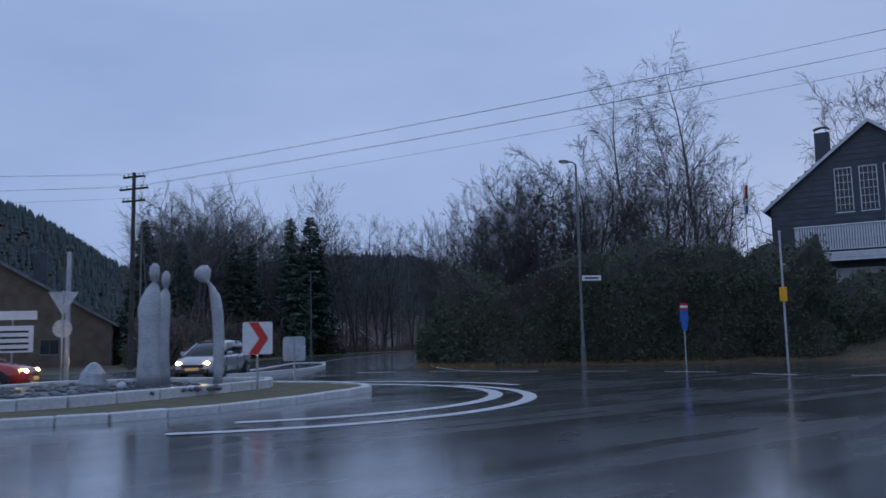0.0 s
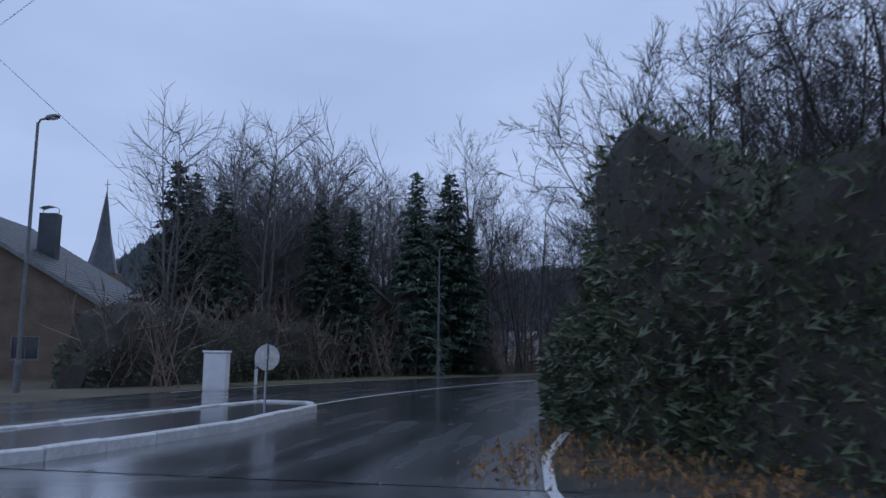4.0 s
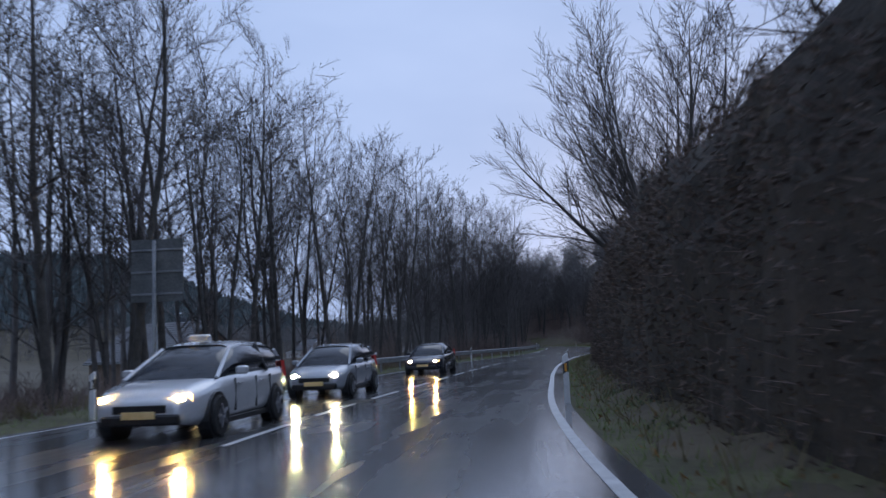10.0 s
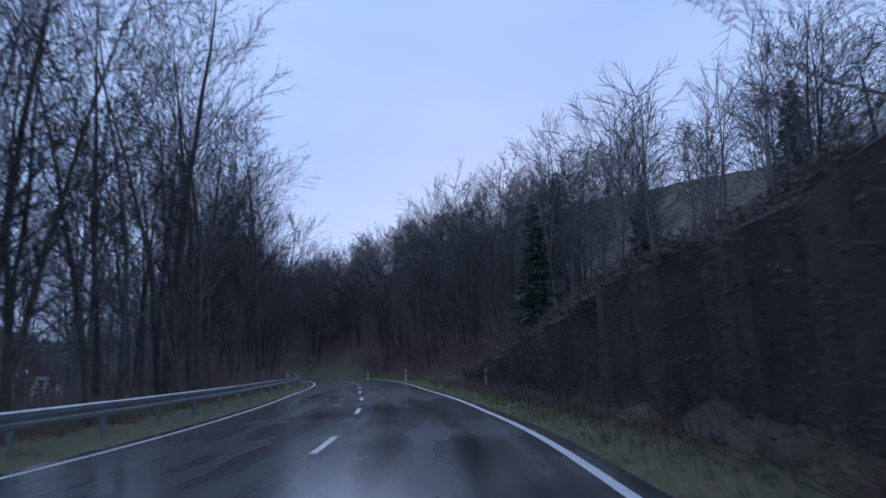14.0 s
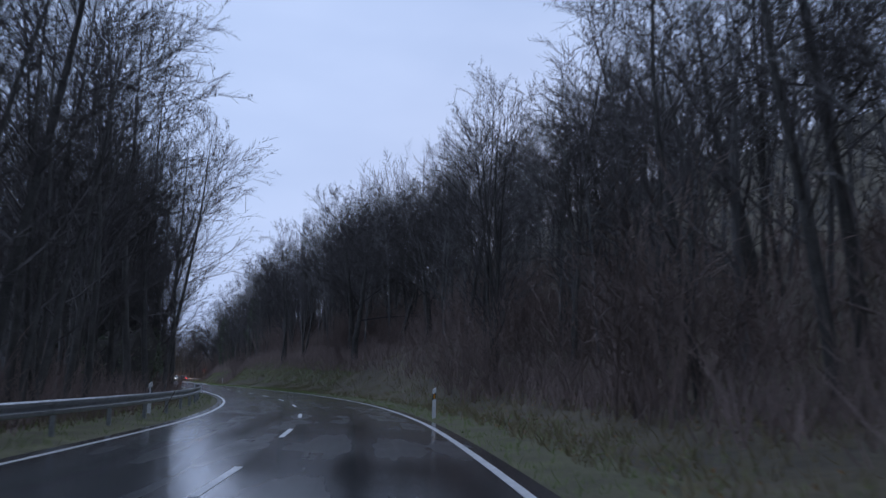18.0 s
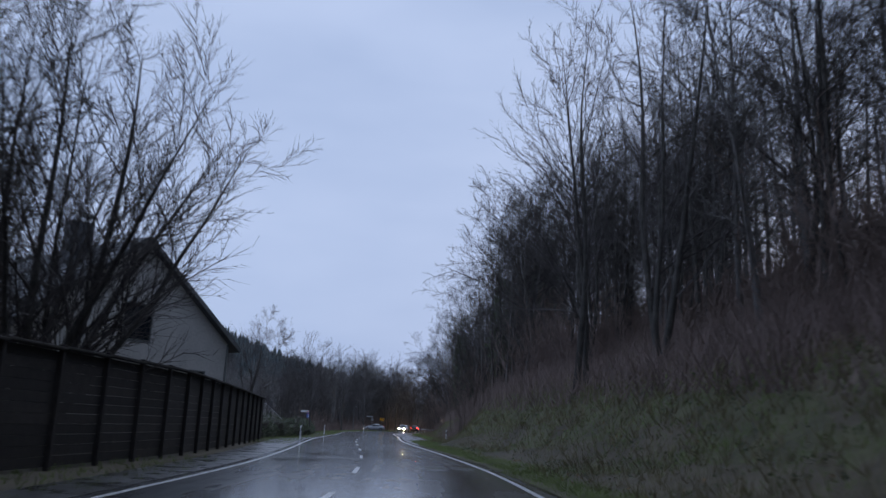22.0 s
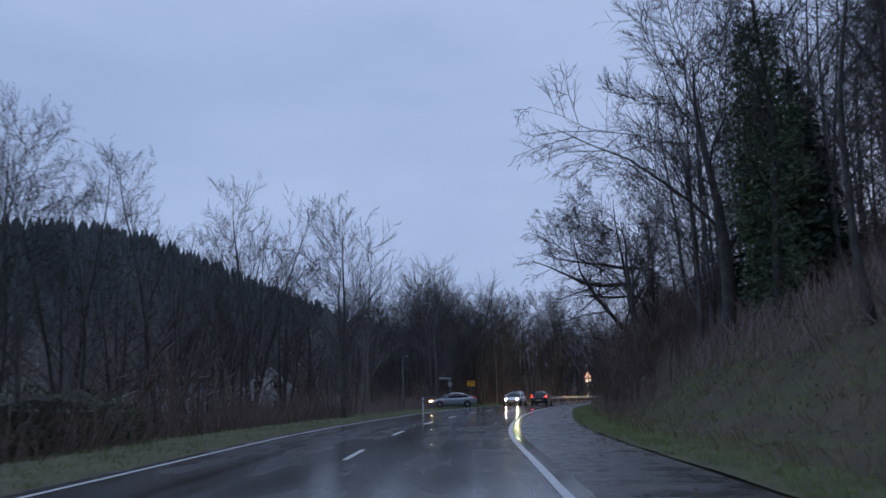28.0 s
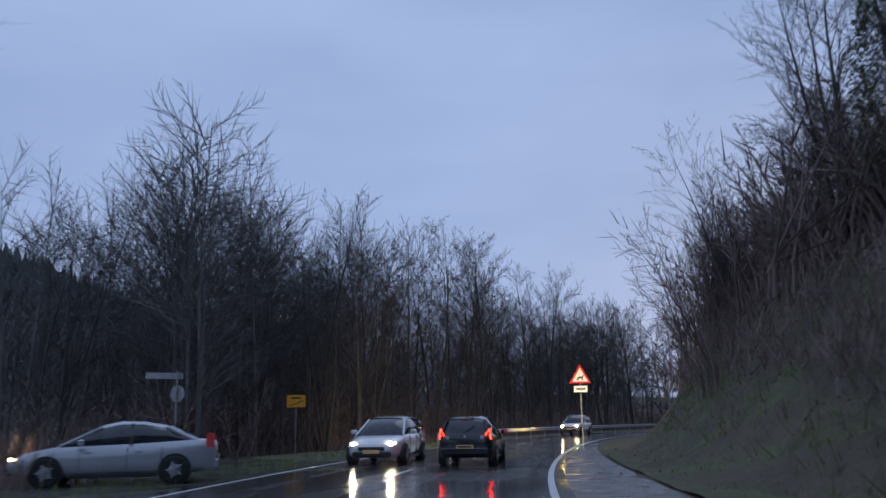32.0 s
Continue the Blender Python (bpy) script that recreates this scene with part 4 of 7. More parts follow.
# garden beside the junction
for key, x, y, s, turn in (("birch", 16.6, 72.5, 1.5, 0), ("birch", 21.4, 66.5, 1.35, 130), ("oak0", 41, 66, 1.15, 30), ("shrub0", 21.5, 56, 2.0, 0), ("fan", 2.5, 47.5, 0.87, 0), ("oak1", 6.0, 46.5, 0.87, 60),
                           ("oak0", 9.5, 46, 0.92, 140), ("fan", 13, 46, 0.84, 30), ("clump0", 6.2, 58.5, 0.84, 200), ("oak1", 4.5, 54, 0.92, 200), ("fan", 9, 54, 0.98, 90), ("oak0", 14.5, 56, 0.98, 300), ("clump1", 4.4, 50.5, 0.77, 20), ("oak1", 39.5, 64.5, 1.65, 10), ("clump0", 36, 50, 0.9, 0), ("fan", 6, 60, 0.9, 10), ("oak0", 12, 62, 0.9, 70), ("clump1", 17.5, 52, 0.7, 20), ("clump0", 3, 66, 0.85, 120)):
    plant(key, x, y, s, turn)


# ---------- hedges and the planted bank ----------
def hedge(points, tall, deep, count, size, label, leaf, lumps=0.25, seed=1, cat="hedge", top=None):
    """A hedge along a line of (x, y): a dense core of twigs and a skin of leaves."""
    rnd = random.Random(seed)
    rows = []
    pts = [Vector((x, y, 0)) for x, y in points]
    fine = []
    for a, b in zip(pts, pts[1:]):
        steps = max(2, int((b - a).length / 0.7))
        fine += [a.lerp(b, k / steps) for k in range(steps)]
    fine.append(pts[-1])
    for k, p in enumerate(fine):
        d = (fine[min(k + 1, len(fine) - 1)] - fine[max(k - 1, 0)]).normalized()
        side = Vector((d.y, -d.x, 0))
        z0 = height(p.x, p.y)
        h = tall if top is None else lerp(top, k / max(1, len(fine) - 1))
        ends = min(1.0, 0.35 + min(k, len(fine) - 1 - k) * 0.3)
        ring = []
        for i in range(13):
            w = math.pi * i / 12
            wob = 1 + lumps * noise.noise(Vector((p.x * 0.45, p.y * 0.45, i * 0.5 + seed)))
            foot = p + side * math.copysign(abs(math.cos(w)) ** 0.5, math.cos(w)) * deep * 0.5 * wob * ends * (1.0 if 0 < i < 12 else 0.92)
            wob2 = 1 + 0.5 * lumps * noise.noise(Vector((p.x * 1.7, p.y * 1.7, i * 1.3 + seed)))
            ring.append(foot + Vector((0, 0, (height(foot.x, foot.y) - 0.25 if i in (0, 12) else z0 - 0.2 + h * ends * math.sin(w) ** 0.75 * wob * wob2))))
        rows.append(ring)
    ob = thing(cat, label, cat)
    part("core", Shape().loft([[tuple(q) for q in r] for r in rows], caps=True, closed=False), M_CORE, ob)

    def place(rn):
        i, j = rn.randrange(len(rows) - 1), rn.choice((0, 0, 0, 0, 1, 1, 1, 2, 2, 3, 4, 5, 6, 7, 8, 9, 9, 10, 10, 10, 11, 11, 11, 11))
        a, b, c, d = rows[i][j], rows[i][j + 1], rows[i + 1][j], rows[i + 1][j + 1]
        s, t = rn.random(), rn.random()
        p = a.lerp(b, s).lerp(c.lerp(d, s), t)
        out = (b - a).cross(c - a)
        if out.length < 1e-6:
            out = Vector((0, 0, 1))
        out.normalize()
        if out.dot(p - rows[i][6] + Vector((0, 0, tall * 0.6))) < 0:
            out = -out
        return p + out * rn.uniform(-0.05, 0.22), out
    part("leaves", leaves(rnd, place, count, size), leaf, ob)
    stubble = Shape()
    for _ in range(count // 9):
        p, out = place(rnd)
        d = out + Vector((rnd.gauss(0, .5), rnd.gauss(0, .5), 0.5 + rnd.gauss(0, .3)))
        limb(stubble, p - out * 0.1, p + d.normalized() * rnd.uniform(0.08, 0.3), 0.008, 0, 1)
    part("stubble", stubble, M_SHRUB, ob)
    return ob


hedge([(0.4, 47), (1.6, 41.5), (4.0, 39.0), (8, 38.6), (12, 38.2), (15.5, 37.8), (18.5, 38.4)], 4.3, 3.8, 44000, 0.18, "tall dark evergreen garden hedge beside the junction", M_HEDGE, 0.5, 3, top=[(0, 3.3), (0.25, 3.9), (0.5, 4.0), (0.7, 4.6), (1, 4.2)])
hedge([(18.2, 38.0), (21, 39.5), (24, 41.5)], 2.2, 3.0, 6000, 0.2, "rounded dark evergreen shrubs beside a driveway", M_HEDGE, 0.5, 4)
hedge([spot(u, lerp(HALF_R, u) + 4.3) for u in (26, 30, 35, 40, 46, 50)], 3.5, 3.4, 20000, 0.12, "clipped dark green conifer hedge beside the road", M_HEDGE, 0.2, 5, top=[(0, 5.4), (0.2, 4.4), (0.5, 3.5), (1, 2.9)])
hedge([spot(u, lerp(HALF_R, u) + lerp(FOOT, u) + 2.2) for u in range(46, 116, 3)], 3.0, 3.6, 64000, 0.1, "long brown withered beech hedge on the roadside bank", M_BEECH, 0.25, 6, top=[(0, 3.0), (0.2, 3.3), (0.55, 2.9), (0.72, 2.3), (0.82, 1.5), (1, 0.5)])
hedge([spot(u, -lerp(HALF_L, u) - 5.5) for u in (16, 20, 27, 34)], 3.0, 3.5, 10000, 0.16, "dark evergreen thicket at the wood's edge", M_HEDGE, 0.5, 8)

hedge([spot(u, lerp(HALF_R, u) + lerp(FOOT, u) + 2.2) for u in range(111, 183, 3)], 1.5, 4.0, 44000, 0.1, "steep roadside bank overgrown with dark withered brambles", M_BEECH, 0.3, 14, top=[(0, 0.6), (0.12, 0.85), (0.8, 0.8), (1, 0.45)], cat="bramble")
hedge([spot(u, -lerp(HALF_L, u) - 5.6) for u in (246, 252, 258, 264, 270, 276)], 3.6, 3.2, 12000, 0.16, "dark evergreen bushes behind the guard rail", M_HEDGE, 0.5, 9)

def draped(us, side, d0, d1, label):
    """A turf strip laid over the ground beside the road, with a ragged outer edge."""
    vs, fs, cols = [], [], 9
    for i, u in enumerate(us):
        edge = lerp(HALF_R, u) if side > 0 else lerp(HALF_L, u)
        far = d1(u) * (1 + 0.25 * noise.noise(Vector((u * 0.4, side, 0))))
        for k in range(cols):
            d = d0(u) + (far - d0(u)) * k / (cols - 1)
            vs.append(spot(u, side * (edge + d)))
    zs = land([p[0] for p in vs], [p[1] for p in vs])
    pts = [(x, y, q + 0.035 + 0.05 * noise.noise(Vector((x * 0.9, y * 0.9, 0)))) for (x, y), q in zip(vs, zs)]
    for i in range(len(us) - 1):
        for k in range(cols - 1):
            q = (i * cols + k, i * cols + k + 1, (i + 1) * cols + k + 1, (i + 1) * cols + k)
            fs.append(q if side > 0 else q[::-1])
    tagged(part("verge", Shape().add(pts, fs), M_VERGE, smooth=True), label, "verge", kind="structure")


draped(np.arange(36, 182, 1.5), 1, lambda u: 0.36, lambda u: lerp([(36, 3.0), (60, 2.4), (110, 2.2), (182, 3.2)], u), "mossy wet turf below the hedge bank")
draped(np.arange(182, 272, 1.5), 1, lambda u: 0.36, lambda u: lerp([(182, 2.4), (230, 2.0), (272, 3.0)], u), "mossy wet turf beside the bend")
draped(np.arange(270, 346, 1.5), 1, lambda u: lerp([(270, 0.5), (330, 0.6), (346, 2.4)], u), lambda u: lerp([(270, 3.5), (290, 5.0), (346, 6.5)], u), "green grass on the foot of a roadside bank")
draped(np.arange(344, 482, 1.5), 1, lambda u: lerp([(344, 2.4), (420, 2.9), (450, 2.1), (482, 0.6)], u), lambda u: lerp([(344, 6.5), (400, 7.0), (430, 6.0), (482, 4.5)], u), "green grass and ivy on a roadside bank")
draped(np.arange(20, 268, 1.5), -1, lambda u: 0.36, lambda u: 2.6, "mossy wet turf at the wood's edge")
draped(np.arange(346, 440, 1.5), -1, lambda u: 0.36, lambda u: lerp([(346, 2.4), (440, 4.0)], u), "mossy wet turf beside the valley road")

# grass and leaves of the verges: plain growth that nobody could count
rg = random.Random(5)


def scatter(u0, u1, side, d0, d1, count):
    out = []
    for _ in range(count):
        u = rg.uniform(u0, u1)
        d = d0 + (d1 - d0) * rg.random() ** 1.3
        n = lerp(HALF_R, u) + d if side > 0 else -lerp(HALF_L, u) - d
        out.append(spot(u, n))
    xs, ys = [p[0] for p in out], [p[1] for p in out]
    return list(zip(xs, ys, land(xs, ys).tolist()))


green = scatter(18, 60, 1, 0.5, 4, 1600) + scatter(60, 180, 1, 0.45, 2.6, 3500) + scatter(180, 300, 1, 0.5, 4.0, 3500) + scatter(270, 345, 1, 0.8, 6.0, 14000) + scatter(345, 470, 1, 2.8, 8, 9000)
green += scatter(20, 300, -1, 0.6, 3.5, 4000) + scatter(320, 480, -1, 0.6, 4.5, 5000)
green += scatter(345, 412, 1, 3.2, 11, 5000)
tagged(part("verge_grass", blades(rg, green, 0.16), M_GRASS), "short wet green grass along the verges", "grass", kind="stuff")
dry = scatter(270, 345, 1, 2.5, 10, 4000) + scatter(30, 180, 1, 0.8, 6.5, 2200) + scatter(200, 300, 1, 1.5, 9, 3000) + scatter(290, 470, 1, 4.0, 13, 6000) + scatter(60, 280, -1, 2.0, 8.0, 4000)
tagged(part("dry_grass", blades(rg, dry, 0.4), M_DRY), "pale dry winter grass on the banks", "grass", kind="stuff")


def on_ground(spots):
    def place(rn):
        x, y, q = spots[rn.randrange(len(spots))]
        return Vector((x + rn.gauss(0, .2), y + rn.gauss(0, .2), q + rn.uniform(0.02, 0.14))), Vector((rn.gauss(0, .4), rn.gauss(0, .4), 1)).normalized()
    return place


litter = scatter(14, 60, 1, 0.6, 6, 900) + scatter(60, 200, 1, 0.5, 5, 1500) + scatter(200, 470, 1, 1.5, 12, 3000)
litter += [(x, y, height(x, y)) for x, y in ((rg.uniform(1, 20), rg.uniform(34.8, 37.0)) for _ in range(1500))] + [(x, y, height(x, y)) for x, y in ((rg.uniform(-1.2, 2.4), rg.uniform(36.5, 46)) for _ in range(1500))]
tagged(part("leaf_litter", leaves(rg, on_ground(litter), 14000, 0.09), M_LITTER), "brown and rusty fallen leaves along the banks", "leaves", kind="stuff")
ivy = scatter(280, 345, 1, 2.2, 9, 2200) + scatter(345, 470, 1, 5, 12, 2200) + scatter(70, 175, 1, 1.2, 4.5, 1500)
tagged(part("ivy_cover", leaves(rg, on_ground(ivy), 34000, 0.08), M_IVY), "dark green ivy and bramble covering the banks", "ivy", kind="stuff")

bank = Shape()
cover = scatter(106, 190, 1, 1.8, 7.5, 5200)
for x, y, q in cover[:3800]:
    a = Vector((x, y, q - 0.05))
    for _ in range(4):
        limb(bank, a, a + Vector((rg.gauss(0, .35), rg.gauss(0, .35), rg.uniform(0.15, 0.75))), 0.014, 0, 1)
tagged(part("bramble_stems", bank, M_SHRUB), "matted dark bramble stems on the steep roadside bank", "bramble", kind="stuff")
tagged(part("bramble_leaves", leaves(rg, on_ground(cover), 40000, 0.1), M_BEECH), "withered dark leaves matted over the steep bank", "leaves", kind="stuff")
under = Shape()
brush(scatter(436, 500, 1, 5.5, 14, 600), under, rg, 0.8)
brush(scatter(36, 165, -1, 3.2, 14, 1300), under, rg, 1.0)
brush(scatter(165, 266, -1, 2.8, 16, 1300), under, rg, 1.5)
brush(scatter(180, 300, 1, 5.0, 26, 2200), under, rg, 1.5)
brush(scatter(270, 364, 1, 5.0, 20, 2200) + scatter(364, 408, 1, 8, 24, 900), under, rg, 1.3)
brush(scatter(404, 475, 1, 5.5, 20, 1300), under, rg, 0.9)
brush([p for p in scatter(384, 425, -1, 4.0, 8, 300) + scatter(425, 540, -1, 4.0, 22, 1400) if not 11.5 < math.degrees(math.atan2(107 - p[0], p[1] - 424)) < 31 and not (452 < p[1] < 490 and p[0] > 108)], under, rg, 1.6)
tagged(part("undergrowth", under, M_SHRUB), "tangled bare brown undergrowth on the wood's floor", "undergrowth", kind="stuff")

# far woods on the valley sides
fw = random.Random(9)
cones = Shape()


def stand(x0, x1, y0, y1, count, keys, s0, s1, ok=lambda u, n: True):
    xs, ys = [fw.uniform(x0, x1) for _ in range(count)], [fw.uniform(y0, y1) for _ in range(count)]
    keep = [(x, y) for x, y, u, n in zip(xs, ys, *near_line(xs, ys)) if ok(u, n)]
    sow(distant, keys, [p[0] for p in keep], [p[1] for p in keep], s0, s1)


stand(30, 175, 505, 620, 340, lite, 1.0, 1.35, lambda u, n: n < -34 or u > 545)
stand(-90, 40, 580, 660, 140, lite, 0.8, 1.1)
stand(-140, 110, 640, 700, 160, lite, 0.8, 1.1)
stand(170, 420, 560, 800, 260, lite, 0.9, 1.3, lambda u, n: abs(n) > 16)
fx, fy = [fw.uniform(-320, 150) for _ in range(4600)] + [fw.uniform(-500, -240) for _ in range(2600)], [fw.uniform(655, 810) for _ in range(4600)] + [fw.uniform(520, 700) for _ in range(2600)]
for x, y, q in zip(fx, fy, land(fx, fy)):
    h = fw.uniform(8, 14)
    for lv in range(3):
        zb, zt = q + h * (0.05 + 0.27 * lv), q + h * (0.5 + 0.25 * lv)
        kk = len(cones.v)
        for i in range(6):
            w = 1.047 * i + lv + x
            rr = h * 0.25 * (1 - 0.27 * lv) * fw.uniform(0.7, 1.2)
            cones.v.append((x + rr * math.cos(w), y + rr * math.sin(w), zb - fw.uniform(0, .5)))
        cones.v.append((x, y, zt))
        cones.f += [(kk + i, kk + (i + 1) % 6, kk + 6) for i in range(6)]
tagged(part("far_conifers", cones, M_FARCON), "dark conifer plantation on the valley ridge, paled blue with painted haze", "woodland", kind="stuff")
# The deep trees' grey carries painted haze.
inner.finish("deep_wood", M_HAZEBARK, "dense bare trees deep in the woods beside the road, paled with painted haze")
low.finish("thickets", M_SHRUB, "dense bare brown thickets under the trees")
distant.finish("far_wood", M_FAR, "bare woodland covering the far slopes, its grey-brown paled with painted haze")

# ---------- the junction: apron, islands and painted rings ----------
def sheet(name, poly, z, material, label, cat, thick=0.1):
    """A flat paved area with an outline, mapped in metres."""
    n = len(poly)
    vs = [(x, y, z) for x, y in poly] + [(x, y, z - thick) for x, y in poly]
    fs = [tuple(range(n))] + [(i, n + i, n + (i + 1) % n, (i + 1) % n) for i in range(n)]
    mesh = bpy.data.meshes.new(name)
    mesh.from_pydata(vs, [], fs)
    lay = mesh.uv_layers.new(name="way")
    for lp in mesh.loops:
        q = vs[lp.vertex_index]
        lay.data[lp.index].uv = (q[0] * 0.8 + q[1] * 0.6, q[1] * 0.8 - q[0] * 0.6)
    mesh.materials.append(material)
    return tagged(new(name, mesh), label, cat, kind="structure")


sheet("pavement", [(-70, -30), (70, -30), (70, 34.5), (18, 35.4), (11, 36.0), (6, 36.0), (3.4, 36.8), (1.6, 39.0), (0.5, 43.0), (-0.4, 48), (-1.0, 53),
                   (-14.6, 53), (-14.0, 46), (-16.5, 41), (-24, 38), (-70, 30)], -0.006, M_APRON, "broad wet asphalt surface of a small roundabout junction", "junction")
sheet("driveway", [(20, 35.0), (29, 34.6), (36, 46), (27, 48.5)], 0.004, M_APRON, "wet asphalt driveway rising to a house", "driveway")


def arc(cx, cy, r, a0, a1, k=26):
    return [(cx + r * math.cos(radians(a0 + (a1 - a0) * i / k)), cy + r * math.sin(radians(a0 + (a1 - a0) * i / k))) for i in range(k + 1)]


def painted(line_pts, width, label, group=""):
    """A painted line of the given width along points."""
    lf, rt = [], []
    for i, (x, y) in enumerate(line_pts):
        a, b = line_pts[max(i - 1, 0)], line_pts[min(i + 1, len(line_pts) - 1)]
        d = math.hypot(b[0] - a[0], b[1] - a[1])
        nx_, ny_ = (b[1] - a[1]) / d, -(b[0] - a[0]) / d
        lf.append((x - nx_ * width / 2, y - ny_ * width / 2, 0.002))
        rt.append((x + nx_ * width / 2, y + ny_ * width / 2, 0.002))
    return tagged(part("painted_line", Shape().loft([[a, b] for a, b in zip(lf, rt)], caps=False, closed=False), M_PAINT), label, "road marking", group, "structure")


painted(arc(-4.6, 18.9, 5.75, -78, 112), 0.32, "worn white painted ring round the roundabout's island")
painted(arc(-4.7, 18.3, 6.55, -84, 40), 0.3, "worn white painted outer ring of the roundabout")
for pts in (((-3.6, 33.3), (-2.0, 33.3)), ((-0.6, 32.8), (0.9, 32.3)), ((2.1, 31.6), (3.5, 30.8)), ((5.0, 29.6), (6.5, 29.2)), ((7.5, 28.0), (8.9, 26.9)), ((9.5, 25.4), (10.3, 24.0)), ((11.4, 23.0), (14.5, 21.6)), ((16.5, 21.0), (19.5, 20.2))):
    painted(list(pts), 0.2, "white painted give-way dash across the junction", "give-way dashes")
painted(arc(-4.6, 18.9, 7.25, 26, 80), 0.3, "worn white painted arc leaving the roundabout")
painted([(3.4, 29.9), (1.95, 31.2), (1.15, 32.5), (0.35, 34.3), (-0.2, 36.4), (-0.6, 38.9), (-0.75, 42.0), (-0.7, 45.0), (-0.85, 48.5), (-0.95, 52)], 0.12, "white painted line at the junction's corner")


def kerb_ring(owner, pts, w, h, closed=True):
    """Kerb stones one by one along a closed line."""
    n = len(pts)
    for i in range(n if closed else n - 1):
        a, b = Vector((*pts[i], 0)), Vector((*pts[(i + 1) % n], 0))
        ln = (b - a).length
        k = max(1, round(ln / 1.0))
        for j in range(k):
            p, q = a.lerp(b, j / k), a.lerp(b, (j + 1) / k)
            d = (q - p).normalized()
            ang = math.degrees(math.atan2(d.y, d.x))
            st = part("kerb_stone", Shape().box(0.008, (q - p).length - 0.008, -w / 2, w / 2, -0.08, h + 0.006 * ((i + j) % 3), 0.02), M_KERB, owner)
            st.matrix_basis = pose(p.x, p.y, 0, 0, 0, ang)


M_PEBBLE = surface("dark_pebbles", (0.03, 0.032, 0.036), (0.12, 0.125, 0.13), 6, 0.4, 0.6, 0, 5)
M_LAWN = surface("worn_island_grass", (0.06, 0.055, 0.03), (0.14, 0.12, 0.06), 2, 0.85, 0.7, 0, 9)
M_STATUE = surface("weathered_metal_figure", (0.3, 0.31, 0.33), (0.52, 0.53, 0.55), 2.5, 0.5, 0.15, 0.5, 9)
outer = [(-9.5, 12.8), (-7.2, 13.2), (-5.7, 13.9), (-4.3, 15.4), (-3.2, 17.2), (-2.3, 19.3), (-1.95, 20.6), (-2.2, 21.9), (-3.2, 23.2), (-5.0, 24.6), (-8.0, 25.6), (-11.5, 25.0), (-13.6, 22.5), (-14.2, 19.0), (-13.4, 15.6), (-11.8, 13.6)]
inner = [(-8.8, 14.9), (-7.4, 16.0), (-6.3, 17.9), (-5.3, 20.0), (-4.7, 21.6), (-4.9, 22.8), (-6.4, 23.7), (-8.6, 24.2), (-11, 23.5), (-12.4, 21.2), (-12.6, 18.5), (-11.6, 16.0), (-10.2, 14.9)]
isl = thing("traffic_island", "raised roundabout island with pale kerbs, worn grass and dark pebbles", "traffic island")
part("grass", Shape().slab(outer, -0.05, 0.1), M_LAWN, isl, "worn brownish grass strip")
part("pebble_bed", Shape().slab(inner, 0.05, 0.24), M_PEBBLE, isl, "bed of dark pebbles")
kerb_ring(isl, outer, 0.2, 0.14)
kerb_ring(isl, inner, 0.2, 0.32)
pebbles = Shape()
rp = random.Random(3)
for _ in range(420):
    x, y = rp.uniform(-12.2, -5.2), rp.uniform(15.4, 23.6)
    if abs(x + 8.7) / 3.6 + abs(y - 19.5) / 4.6 > 1.05:
        continue
    r = rp.uniform(0.05, 0.14)
    pebbles.lathe([(0.01, -r * .5), (r, -r * .2), (r * .9, r * .35), (0.02, r * .6)], 7, pose(x, y, 0.25, rp.uniform(-20, 20), rp.uniform(-20, 20), rp.uniform(0, 360)))
tagged(part("pebble_cover", pebbles, M_PEBBLE, isl), kind="stuff")
isl2 = thing("traffic_island", "long narrow paved splitter island with pale kerbs", "traffic island")
strip2 = [(-8.3, 30.8), (-7.0, 33.0), (-6.1, 36.4), (-6.0, 40.5), (-6.7, 45.3), (-7.3, 46.4), (-8.6, 46.4), (-8.5, 41.5), (-8.4, 36.5), (-8.9, 32.5)]
part("paving", Shape().slab(strip2, -0.05, 0.12), M_APRON, isl2)
kerb_ring(isl2, strip2, 0.18, 0.15)


def statue(x, y, z, turn, tall, prof, label, slim=1.0):
    """A slim abstract standing figure: flat rings lofted upwards."""
    rings = []
    for h, w, d, ox in prof:
        rings.append([(ox * tall + w * slim * tall * math.cos(a) * 0.5, d * slim * tall * math.sin(a) * 0.5, h * tall) for a in [2 * math.pi * i / 14 for i in range(14)]])
    ob = part("statue", Shape().loft(rings), M_STATUE, None, smooth=True)
    tagged(ob, label, "statue")
    ob.matrix_basis = pose(x, y, z, 0, 0, turn)
    return ob


robe = [(0, .2, .13, 0), (0.12, .18, .12, 0), (0.3, .155, .1, 0), (0.5, .16, .1, 0), (0.64, .175, .1, 0), (0.72, .155, .09, .01), (0.8, .1, .07, .025), (0.85, .035, .035, .035), (0.865, .06, .05, .035), (0.92, .085, .07, .035), (0.97, .075, .06, .035), (1.0, .03, .03, .035)]
stoop = [(0, .075, .06, .09), (0.15, .085, .06, .1), (0.4, .09, .06, .1), (0.6, .095, .06, .09), (0.74, .085, .055, .07), (0.82, .05, .045, .04), (0.85, .035, .04, .02), (0.87, .08, .06, -.02), (0.91, .135, .07, -.035), (0.96, .13, .07, -.03), (1.0, .05, .04, -.02)]
statue(-7.15, 19.7, 0.22, 12, 3.05, robe, "tall pale grey abstract standing figure on a roundabout")
statue(-7.2, 20.7, 0.22, 40, 2.95, robe, "tall pale grey abstract standing figure on a roundabout", 0.9)
statue(-5.85, 20.0, 0.22, 10, 3.0, stoop, "slim pale grey abstract stooping figure on a roundabout")
